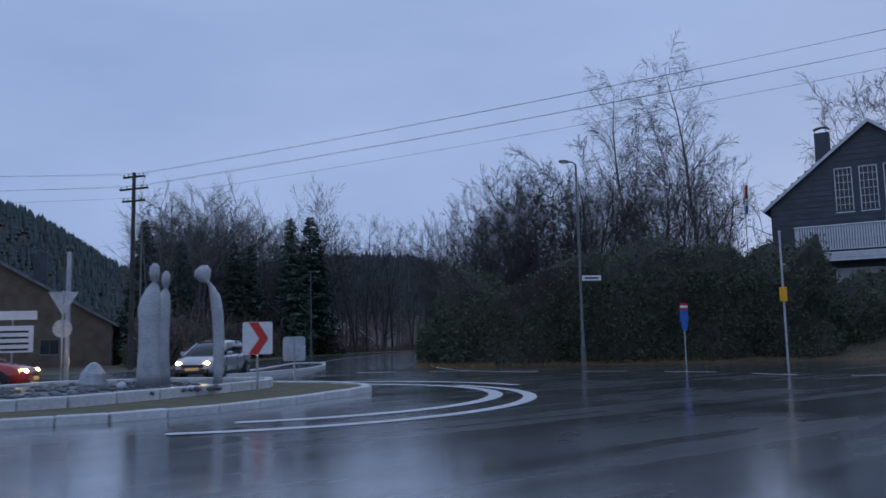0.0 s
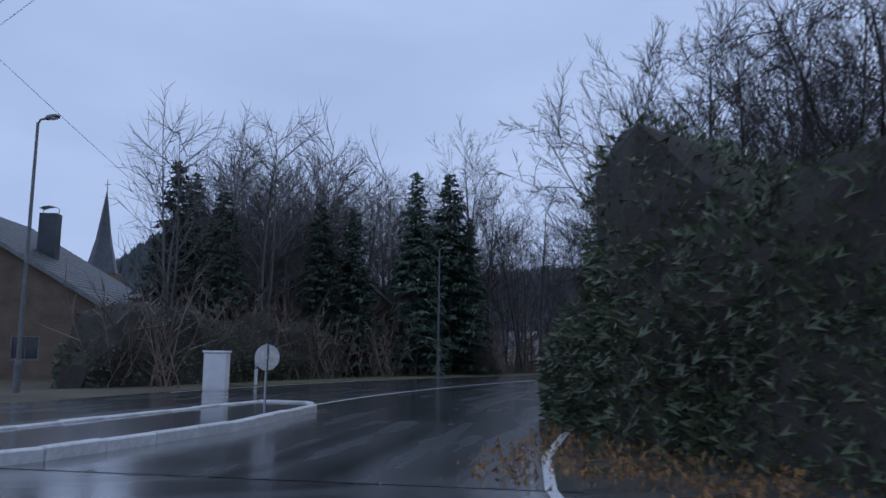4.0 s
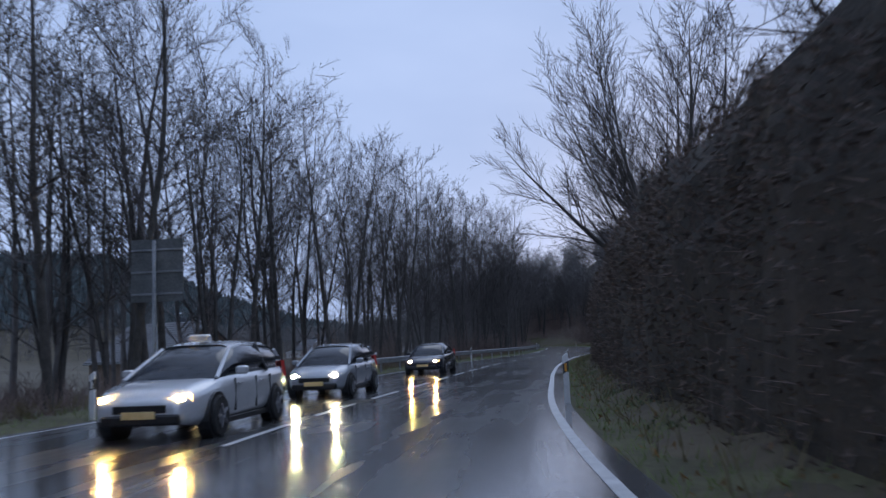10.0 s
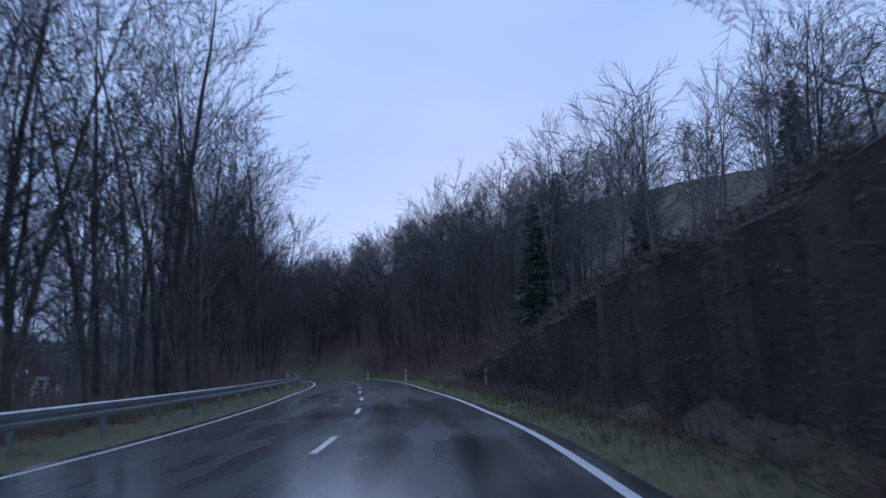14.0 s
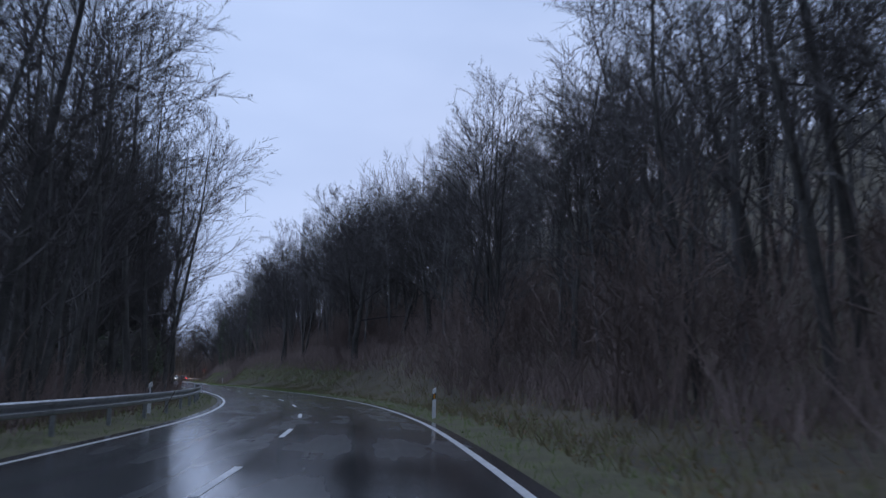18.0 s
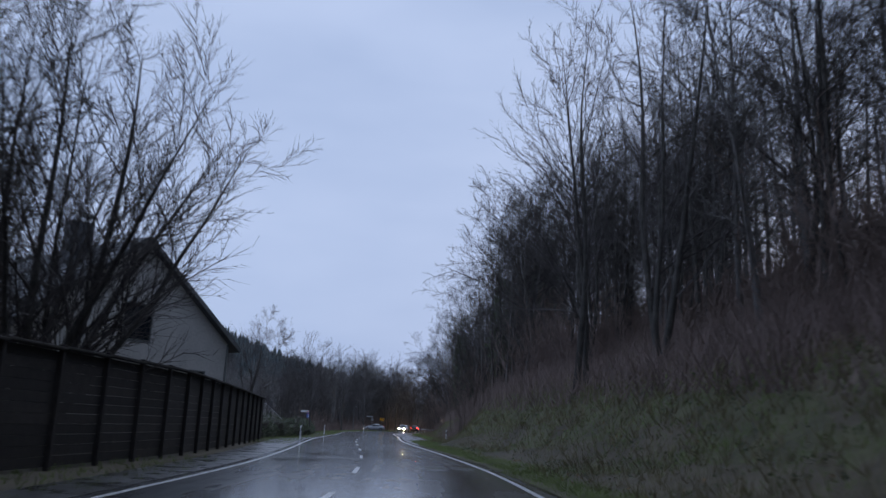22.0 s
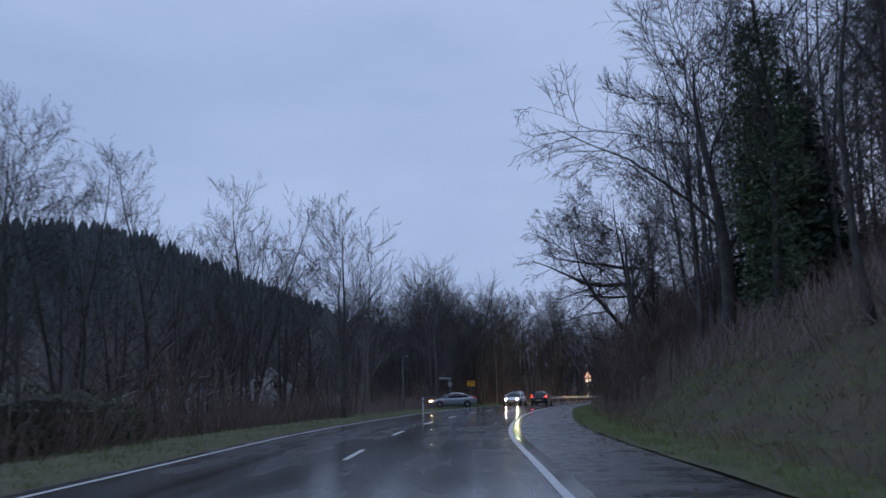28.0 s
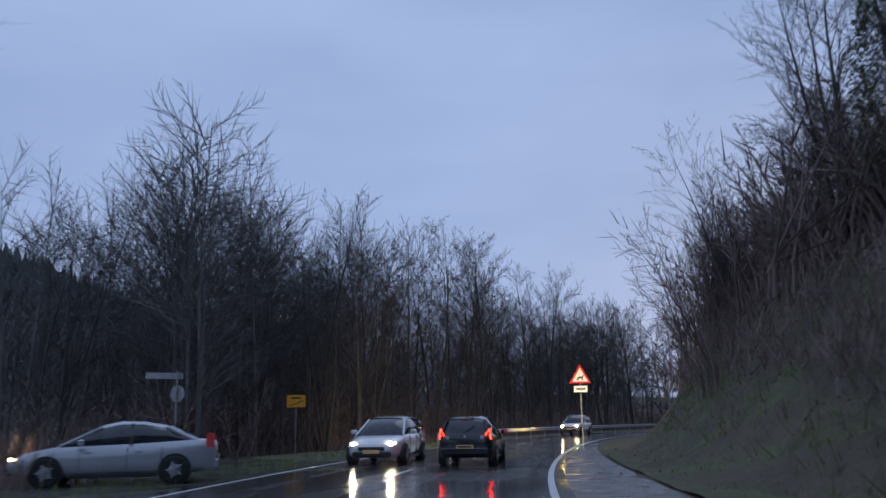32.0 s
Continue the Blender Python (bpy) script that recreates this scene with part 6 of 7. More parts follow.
def gable_house(label, at, w, d, eave, peak, walls, holes, grid=(2, 2), over=0.35, trim=M_TRIM, chimney=None, lit=(), extra_floor=2.0, roof_mat=None):
    ob = thing("house", label, "house", at=at)
    roof_mat = roof_mat or M_ROOF
    part("front_wall", wall_front(w, eave, peak, holes, 0.3), walls, ob)
    part("back_wall", wall_front(w, eave, peak, [], 0.3).mesh("back_wall"), walls, ob).matrix_basis = pose(0, d - 0.3, 0)
    part("foundation", Shape().box(-w / 2 + 0.02, w / 2 - 0.02, 0.02, d - 0.02, -extra_floor, 0.0), walls, ob)
    for s in (-1, 1):
        part("side_wall", Shape().box(min(s * w / 2, s * (w / 2 - 0.3)), max(s * w / 2, s * (w / 2 - 0.3)), 0.3, d - 0.3, 0, eave - 0.02), walls, ob)
        run, rise = w / 2 + over, (peak - eave) * (w / 2 + over) / (w / 2)
        ln = math.hypot(run, rise)
        q = [(0, 0.06), (s * run, 0.06 - rise), (s * run, -0.12 - rise), (0, -0.12)]
        vs = [(x, -over, peak + z) for x, z in q] + [(x, d + over, peak + z) for x, z in q]
        rf = part("roof", Shape().add(vs, [(0, 1, 2, 3), (7, 6, 5, 4), (0, 4, 5, 1), (1, 5, 6, 2), (2, 6, 7, 3), (3, 7, 4, 0)]), roof_mat, ob)
        rows = int(ln / 0.42)
        for k in range(rows):
            t0, t1 = k / rows, (k + 1) / rows
            sec = [(s * run * t0, 0.09 - rise * t0), (s * run * t1, 0.125 - rise * t1), (s * run * t1, 0.065 - rise * t1), (s * run * t0, 0.062 - rise * t0)]
            vs = [(x, -over + 0.02, peak + z) for x, z in sec] + [(x, d + over - 0.02, peak + z) for x, z in sec]
            part("tile_course", Shape().add(vs, [(0, 1, 2, 3), (7, 6, 5, 4), (0, 4, 5, 1), (1, 5, 6, 2), (2, 6, 7, 3), (3, 7, 4, 0)]), roof_mat, rf)
        q = [(0, 0.1), (s * run, 0.1 - rise), (s * run, -0.14 - rise), (0, -0.14)]
        vs = [(x, -over - 0.05, peak + z) for x, z in q] + [(x, -over - 0.004, peak + z) for x, z in q]
        part("barge_board", Shape().add(vs, [(0, 1, 2, 3), (7, 6, 5, 4), (0, 4, 5, 1), (1, 5, 6, 2), (2, 6, 7, 3), (3, 7, 4, 0)]), trim, ob)
        part("gutter", Shape().tube((s * (run + 0.05), -over, peak - rise - 0.06), (s * (run + 0.05), d + over, peak - rise - 0.06), 0.07, 0.07, 8), M_GREYPOST, ob)
    part("downpipe", Shape().tube((w / 2 - 0.12, -0.06, 0), (w / 2 - 0.12, -0.06, eave - 0.1), 0.05, 0.05, 8), M_GREYPOST, ob)
    for k, h in enumerate(holes):
        window(ob, *h, *grid, pane=M_LIT if k in lit else M_PANE, frame=trim)
    if chimney:
        cx, cy, cz = chimney
        ch = part("chimney", Shape().box(cx - 0.5, cx + 0.5, cy - 0.4, cy + 0.4, eave, cz, 0.02), M_SLATE, ob, "slate-clad chimney stack")
        part("chimney_cap", Shape().loft([[(cx + x * 0.55, cy + y, cz + 0.25 + 0.18 * math.cos(x * 1.4)) for x in (-1, -0.5, 0, 0.5, 1)] for y in (-0.4, 0.4)], caps=False, closed=False), M_STEEL, ch, "curved metal cap")
        for sx in (-0.45, 0.45):
            part("cap_leg", Shape().tube((cx + sx, cy, cz), (cx + sx, cy, cz + 0.3), 0.025, 0.025, 6), M_STEEL, ch)
    return ob


house_at = pose(27.6, 51.0, 3.3, 0, 0, -30.6)
big = gable_house("large dark slate-clad gabled house with white trim and a balcony", house_at, 12.4, 12, 6.4, 11.4, M_SLATE,
                  [(-2.2, -1.15, 5.6, 8.5), (-0.75, 0.3, 5.6, 8.5), (0.65, 1.7, 5.6, 8.5), (-2.5, 1.4, 0.05, 1.95), (2.4, 5.4, 0.05, 2.0)], (4, 6), chimney=(-3.25, 6.1, 12.3))
for k in range(30):
    z = 0.3 + 0.36 * k
    half = 6.15 if z < 6.4 else 6.2 * (11.4 - z) / 5.0
    for x0, x1 in (((-half, -2.6), (1.5, 2.3), (5.5, half)) if z < 2.0 else ((-half, -2.3), (1.8, half)) if 5.5 < z < 8.6 else ((-half, half),)):
        if x1 - x0 > 0.3:
            part("slate_course", Shape().add([(x0, -0.004, z), (x1, -0.004, z), (x1, -0.004, z + 0.35), (x0, -0.004, z + 0.35), (x0, -0.03, z), (x1, -0.03, z)], [(4, 5, 2, 3), (0, 1, 5, 4), (0, 4, 3), (1, 2, 5)]), M_SLATE, big)
for x0, x1 in ((-2.5, 1.4), (2.4, 5.4)):
    door = part("garage_door", Shape().box(x0 + 0.06, x1 - 0.06, 0.03, 0.055, 0.1, 1.9), M_TRIM, big, "white garage door")
    for j in range(4):
        part("panel", Shape().box(x0 + 0.12, x1 - 0.12, 0.012, 0.03, 0.15 + 0.45 * j, 0.55 + 0.45 * j, 0.008), M_TRIM, door)
balc = thing("balcony", "white balustraded balcony across a dark house front", "balcony", at=house_at)
part("slab", Shape().box(-4.6, 6.6, -1.9, 0.0, 2.55, 2.85, 0.02), M_TRIM, balc)
for k in range(3):
    part("fascia_board", Shape().box(-4.65, 6.65, -1.96, -1.9, 2.3 + 0.2 * k, 2.48 + 0.2 * k, 0.01), M_TRIM, balc)
part("top_rail", Shape().box(-4.62, 6.62, -1.98, -1.86, 4.5, 4.6, 0.015), M_TRIM, balc)
part("bottom_rail", Shape().box(-4.62, 6.62, -1.95, -1.89, 3.0, 3.07, 0.01), M_TRIM, balc)
slat_mesh = Shape().box(-0.055, 0.055, -0.015, 0.015, 0, 1.44, 0.008).mesh("slat")
slat_mesh.materials.append(M_TRIM)
for k in range(75):
    part("slat", slat_mesh, M_TRIM, balc).matrix_basis = pose(-4.5 + 0.15 * k, -1.92, 3.06)
for k in range(11):
    part("slat", slat_mesh, M_TRIM, balc).matrix_basis = pose(-4.58, -1.8 + 0.16 * k, 3.06, 0, 0, 90)
for px in (-4.4, 1.9, 6.3):
    part("post", Shape().box(px - 0.08, px + 0.08, -1.85, -1.69, -0.2, 2.55, 0.01), M_TRIM, balc)
shade = thing("folded_parasol", "closed pale garden parasol on a balcony", "parasol", at=house_at @ pose(0.75, -1.0, 2.85))
part("pole", Shape().tube((0, 0, 0), (0, 0, 3.1), 0.025, 0.02, 8), M_STEEL, shade)
part("canopy", Shape().lathe([(0.14, 1.0), (0.19, 1.2), (0.15, 2.2), (0.05, 2.95), (0.02, 3.0)], 10), M_TRIM, shade)
aer = thing("roof_aerial", "thin steel television aerial on a roof ridge", "aerial", at=house_at @ pose(-0.6, 3.5, 11.2))
part("mast", Shape().tube((0, 0, 0), (0, 0, 2.9), 0.03, 0.02, 8), M_STEEL, aer)
for k in range(3):
    part("rod", Shape().tube((-0.4, 0, 1.3 + 0.5 * k), (0.4, 0, 1.3 + 0.5 * k), 0.012, 0.012, 6), M_STEEL, aer)
part("stay", Shape().tube((0.05, 0, 2.6), (1.2, 0.0, 0.1), 0.012, 0.012, 6), M_STEEL, aer)
lampw = thing("wall_lamp", "small white wall lamp between garage doors", "lamp", at=house_at @ pose(1.9, -0.02, 2.0))
part("bracket", Shape().box(-0.04, 0.04, -0.15, 0.0, 0.2, 0.26, 0.01), M_STEEL, lampw)
part("shade", Shape().lathe([(0.14, -0.15), (0.1, 0.05), (0.04, 0.2)], 10, pose(0, -0.15, 0)), M_TRIM, lampw)
flag = thing("flag_pole", "thin pole with a limp red and blue flag in a garden", "flag", at=pose(22.0, 58.0, 4.0))
part("pole", Shape().tube((0, 0, -0.5), (0, 0, 8.2), 0.045, 0.03, 8), M_STEEL, flag)
for nm, m, z0, z1 in (("red_stripe", M_RED, 6.9, 7.9), ("white_stripe", M_WHITE, 6.4, 6.9), ("blue_stripe", M_BLUE, 5.8, 6.4)):
    part(nm, Shape().loft([[(0.04 + 0.12 * (q - 5.5) * 0.2, 0.02, q), (0.1, 0.09, q), (0.2 + 0.05 * (q - 6), -0.03, q), (0.12, -0.06, q)] for q in (z0, (z0 + z1) / 2, z1)]), m, flag)

gable_house("brown rendered low house with a steep dark tiled roof", pose(-36.5, 60.5, 0.0, 0, 0, 19), 22, 14, 3.2, 9.6, M_BRICK,
            [(-4.0, -1.6, 5.0, 6.6), (-6.5, -2.5, 1.0, 2.3), (1.0, 3.4, 1.0, 2.3), (5.8, 7.2, 0.8, 2.0)], (2, 1), trim=M_GREYPOST, chimney=(5.0, 5.5, 9.2))
gable_house("dark-roofed house behind another house", pose(-22, 78, 0.0, 0, 0, 30), 12, 10, 4.5, 9.5, M_BRICK, [(-2, -0.8, 5, 6.2), (1, 2.2, 5, 6.2)], (2, 1), trim=M_GREYPOST, chimney=(1.5, 4, 10.4))
spire = thing("church_steeple", "slim dark church steeple far behind the roofs", "steeple", at=pose(-95, 150, -2))
part("tower", Shape().box(-2.5, 2.5, -2.5, 2.5, -4, 17, 0.05), M_BRICK, spire)
part("spire", Shape().loft([[(2.7 * f * math.cos(a), 2.7 * f * math.sin(a), z) for a in [math.pi / 4 * i for i in range(8)]] for f, z in ((1.05, 17), (0.5, 23), (0.02, 32))]), M_SLATE, spire)
part("cross", Shape().tube((0, 0, 31.5), (0, 0, 34), 0.06, 0.06, 6).tube((-0.6, 0, 33), (0.6, 0, 33), 0.06, 0.06, 6), M_BLACK, spire)

# the pale house behind the board fence
gable_house("pale rendered gabled house behind a dark fence", pose(84.4, 323.9, -0.6, 0, 0, 43), 10.0, 12, 5.3, 9.3, M_PALE,
            [(-0.6, 0.8, 4.9, 6.5), (2.9, 3.8, 2.9, 3.9), (-3.6, -2.6, 2.6, 3.8)], (1, 1), trim=M_GREYPOST, chimney=(-0.9, 4.0, 10.3))
fence = thing("board_fence", "high dark stained board fence beside the road", "fence")
fus = list(np.arange(270, 329, 2.4))
for i in range(len(fus) - 1):
    ua, ub = fus[i], fus[i + 1]
    na, nb = -lerp(HALF_L, ua) - lerp([(270, 4.6), (300, 2.6), (329, 2.8)], ua), -lerp(HALF_L, ub) - lerp([(270, 4.6), (300, 2.6), (329, 2.8)], ub)
    (xa, ya), (xb, yb) = spot(ua, na), spot(ub, nb)
    ang, ln = math.degrees(math.atan2(yb - ya, xb - xa)), math.hypot(xb - xa, yb - ya)
    z0 = height(xa, ya)
    tall = lerp([(270, 2.4), (300, 2.7), (329, 2.55)], ua)
    p = part("post", Shape().box(-0.06, 0.06, -0.06, 0.06, -0.5, tall + 0.1, 0.01), M_FENCE, fence)
    p.matrix_basis = pose(xa, ya, z0, 0, 0, ang)
    for j in range(11):
        h0 = 0.08 + (tall - 0.1) * j / 11
        b = part("board", Shape().box(0.02, ln - 0.02, 0.05 + 0.004 * (j % 2), 0.075 + 0.004 * (j % 2), h0, h0 + (tall - 0.1) / 11 - 0.006, 0.003), M_FENCE, fence)
        b.matrix_basis = pose(xa, ya, z0, 0, 0, ang)
    p = part("coping", Shape().box(-0.02, ln + 0.02, -0.12, 0.14, tall, tall + 0.07, 0.015), M_FENCE, fence)
    p.matrix_basis = pose(xa, ya, z0, 0, 0, ang)

# houses in the valley
for x, y, turn, w, d, e, pk, m, lab, lit, hl in (
        (64.6, 419, 30, 9, 9, 3.4, 7.2, M_PALE, "white gabled house in the valley behind bare trees", (), [(-1.5, -0.3, 3.6, 4.8), (0.4, 1.6, 3.6, 4.8), (-3.2, -1.8, 0.9, 2.2)]),
        (73.0, 435, 20, 9.5, 10, 3.2, 8.6, M_BRICK, "dark brown house with a steep roof and one lit window", (0,), [(-0.6, 0.4, 4.6, 5.6), (-3.2, -1.8, 0.9, 2.2), (1.4, 2.8, 0.9, 2.2)]),
        (75.0, 430.5, 20, 8.0, 2.6, 2.4, 3.1, M_PALE, "low white lean-to in front of a dark house", (), [(-3.0, -1.8, 0.7, 1.8), (0.6, 2.2, 0.2, 2.0)]),
        (85, 508, 8, 8.5, 9, 3.6, 7.2, M_PALE, "white gabled house in the valley with dark windows", (), [(-2.4, -1.0, 4.0, 5.2), (0.6, 2.0, 4.0, 5.2), (-3.0, -1.6, 0.9, 2.3), (0.6, 2.2, 0.3, 2.3)]),
        (70, 500, -20, 12, 8, 2.6, 4.6, M_PALE, "long low white outbuilding in the valley", (), [(-4, -2.5, 0.8, 2.0), (-1, 0.5, 0.8, 2.0), (2.5, 4, 0.8, 2.0)]),
        (40, 470, 10, 10, 9, 3.4, 7.4, M_PALE, "white gabled house in the valley behind bare trees", (), [(-1.5, -0.3, 3.8, 5.0), (0.6, 1.8, 3.8, 5.0)]),
        (-26, 104, 60, 12, 10, 3.2, 7.0, M_PALE, "white house glimpsed between the tree trunks", (), [(-3.5, -2, 0.9, 2.2), (1, 2.5, 0.9, 2.2)]),
        (-18, 150, 55, 14, 10, 3.2, 6.8, M_PALE, "white house glimpsed between the tree trunks", (), [(-3.5, -2, 0.9, 2.2), (1, 2.5, 0.9, 2.2)]),
        (8, 178, 50, 12, 9, 3.0, 6.5, M_BRICK, "low dark-roofed house beyond the wood", (), [(-3.5, -2, 0.9, 2.2), (1, 2.5, 0.9, 2.2)])):
    gable_house(lab, pose(x, y, height(x, y), 0, 0, turn), w, d, e, pk, m, hl, (2, 2), trim=M_GREYPOST if m is M_BRICK else M_TRIM, lit=lit, chimney=(1.8, d * 0.5, pk + 0.7) if d > 5 else None)

hedge([spot(u, -lerp(HALF_L, u) - lerp([(330, 4.6), (350, 2.8), (372, 4.0)], u)) for u in range(332, 374, 4)], 1.5, 2.0, 15000, 0.16, "low dark green garden hedge beside the road", M_HEDGE, 0.35, 11)
hedge([spot(u, -lerp(HALF_L, u) - 6.0) for u in range(376, 398, 4)], 1.5, 1.8, 8000, 0.16, "low dark green garden hedge beside the road", M_HEDGE, 0.4, 12)
side = [spot(441, -3.0), spot(457, -3.0), spot(461, -9), spot(470, -40), spot(462, -42), spot(450, -10), spot(441, -6)]
sheet("side_road", side, -0.004, M_APRON, "wet asphalt side road joining from the valley", "road")
sheet("pavement", [spot(352, -5.2), spot(372, -5.0), spot(372, -7.4), spot(352, -7.0)], 0.02, M_SHOULDER, "short wet paved path beside the road", "pavement")

# ---------- cars ----------
M_TYRE = surface("tyre_rubber", (0.012, 0.012, 0.012), (0.03, 0.03, 0.03), 6, 0.8, 0.4, 0, 8)
M_RIM = surface("alloy_rim", (0.3, 0.3, 0.32), (0.5, 0.5, 0.52), 4, 0.3, 0.05, 0.9, 6)
M_CARGLASS = surface("tinted_car_glass", (0.012, 0.015, 0.02), (0.03, 0.035, 0.045), 1, 0.05, 0.0, 0, 4, coat=0.5)
M_HEAD = glow("headlight_warm", (1.0, 0.6, 0.2), 700)
M_HEADW = glow("headlight_white", (1.0, 0.84, 0.5), 700)
M_GLASS = glow("lit_headlight_glass", (1.0, 0.6, 0.22), 7)
M_GLASSW = glow("lit_headlight_glass_white", (1.0, 0.84, 0.52), 7)
M_TAIL = glow("tail_light_red", (1.0, 0.02, 0.008), 16)
M_IND = glow("indicator_amber", (1.0, 0.35, 0.02), 6)
M_LENS = surface("clear_lamp_lens", (0.4, 0.4, 0.42), (0.6, 0.6, 0.62), 3, 0.1, 0.0, 0, 4)
# The amber is plate-lamp light painted into the base colour.
M_PLATE = surface("reflective_amber_lit_number_plate", (0.75, 0.5, 0.2), (0.85, 0.6, 0.28), 5, 0.4, 0.0, 0, 5)


def paint(name, a, b):
    return surface(name, a, b, 1.0, 0.22, 0.0, 0.3, 20, coat=0.8)


P_BLACK = paint("black_car_paint", (0.01, 0.011, 0.013), (0.02, 0.021, 0.025))
P_WHITE = paint("white_car_paint", (0.62, 0.63, 0.64), (0.74, 0.74, 0.75))
P_SILVER = paint("silver_car_paint", (0.36, 0.38, 0.41), (0.48, 0.5, 0.53))
P_RED = paint("red_car_paint", (0.32, 0.02, 0.02), (0.44, 0.03, 0.03))
P_DARK = paint("dark_blue_car_paint", (0.02, 0.025, 0.035), (0.04, 0.045, 0.06))

# body lines: (y, lower edge, belt, half width), then the cabin: (y, base, roof, half width below, half width above)
FORMS = {
    "hatch": ([(-1.88, .42, .80, .62), (-1.84, .28, .93, .76), (-1.5, .22, .96, .82), (-0.6, .2, .92, .83), (0.6, .2, .88, .83), (1.1, .2, .86, .82), (1.65, .22, .74, .78), (1.86, .26, .62, .66), (1.9, .34, .55, .55)],
              [(-1.82, .9, .95, .70, .60), (-1.55, .94, 1.36, .74, .55), (-1.2, .94, 1.42, .76, .56), (-0.2, .92, 1.43, .77, .56), (0.3, .9, 1.36, .77, .55), (1.12, .86, .9, .74, .66)], 1.24, -1.2, .3),
    "estate": ([(-2.3, .42, .82, .64), (-2.26, .3, .96, .8), (-1.8, .22, 1.0, .88), (-0.6, .2, .96, .9), (0.7, .2, .93, .9), (1.2, .2, .9, .88), (1.85, .22, .78, .84), (2.2, .26, .66, .7), (2.27, .36, .56, .56)],
               [(-2.26, .95, 1.0, .74, .66), (-2.05, .98, 1.36, .78, .6), (-1.6, .98, 1.47, .8, .6), (-0.3, .95, 1.5, .82, .6), (0.25, .94, 1.43, .82, .59), (1.25, .9, .94, .78, .7)], 1.45, -1.3, .32),
    "sedan": ([(-2.25, .42, .86, .64), (-2.2, .3, .96, .78), (-1.8, .24, .98, .84), (-0.6, .2, .92, .86), (0.7, .2, .88, .86), (1.2, .2, .86, .85), (1.85, .22, .74, .8), (2.18, .28, .6, .66), (2.24, .36, .54, .54)],
              [(-1.75, .95, .99, .72, .64), (-1.1, .95, 1.3, .76, .56), (-0.6, .93, 1.39, .78, .56), (-0.1, .92, 1.4, .79, .57), (0.3, .9, 1.32, .79, .56), (1.15, .87, .9, .75, .66)], 1.4, -1.32, .31),
    "suv": ([(-2.2, .5, .95, .7), (-2.16, .4, 1.1, .84), (-1.7, .36, 1.12, .9), (-0.6, .34, 1.08, .92), (0.7, .34, 1.06, .92), (1.2, .34, 1.06, .9), (1.9, .36, .98, .86), (2.16, .4, .82, .76), (2.22, .5, .72, .6)],
            [(-2.14, 1.1, 1.2, .78, .72), (-1.98, 1.12, 1.66, .8, .66), (-1.5, 1.1, 1.76, .82, .66), (-0.2, 1.08, 1.78, .84, .66), (0.3, 1.08, 1.68, .84, .64), (1.15, 1.05, 1.1, .8, .72)], 1.36, -1.3, .36),
}


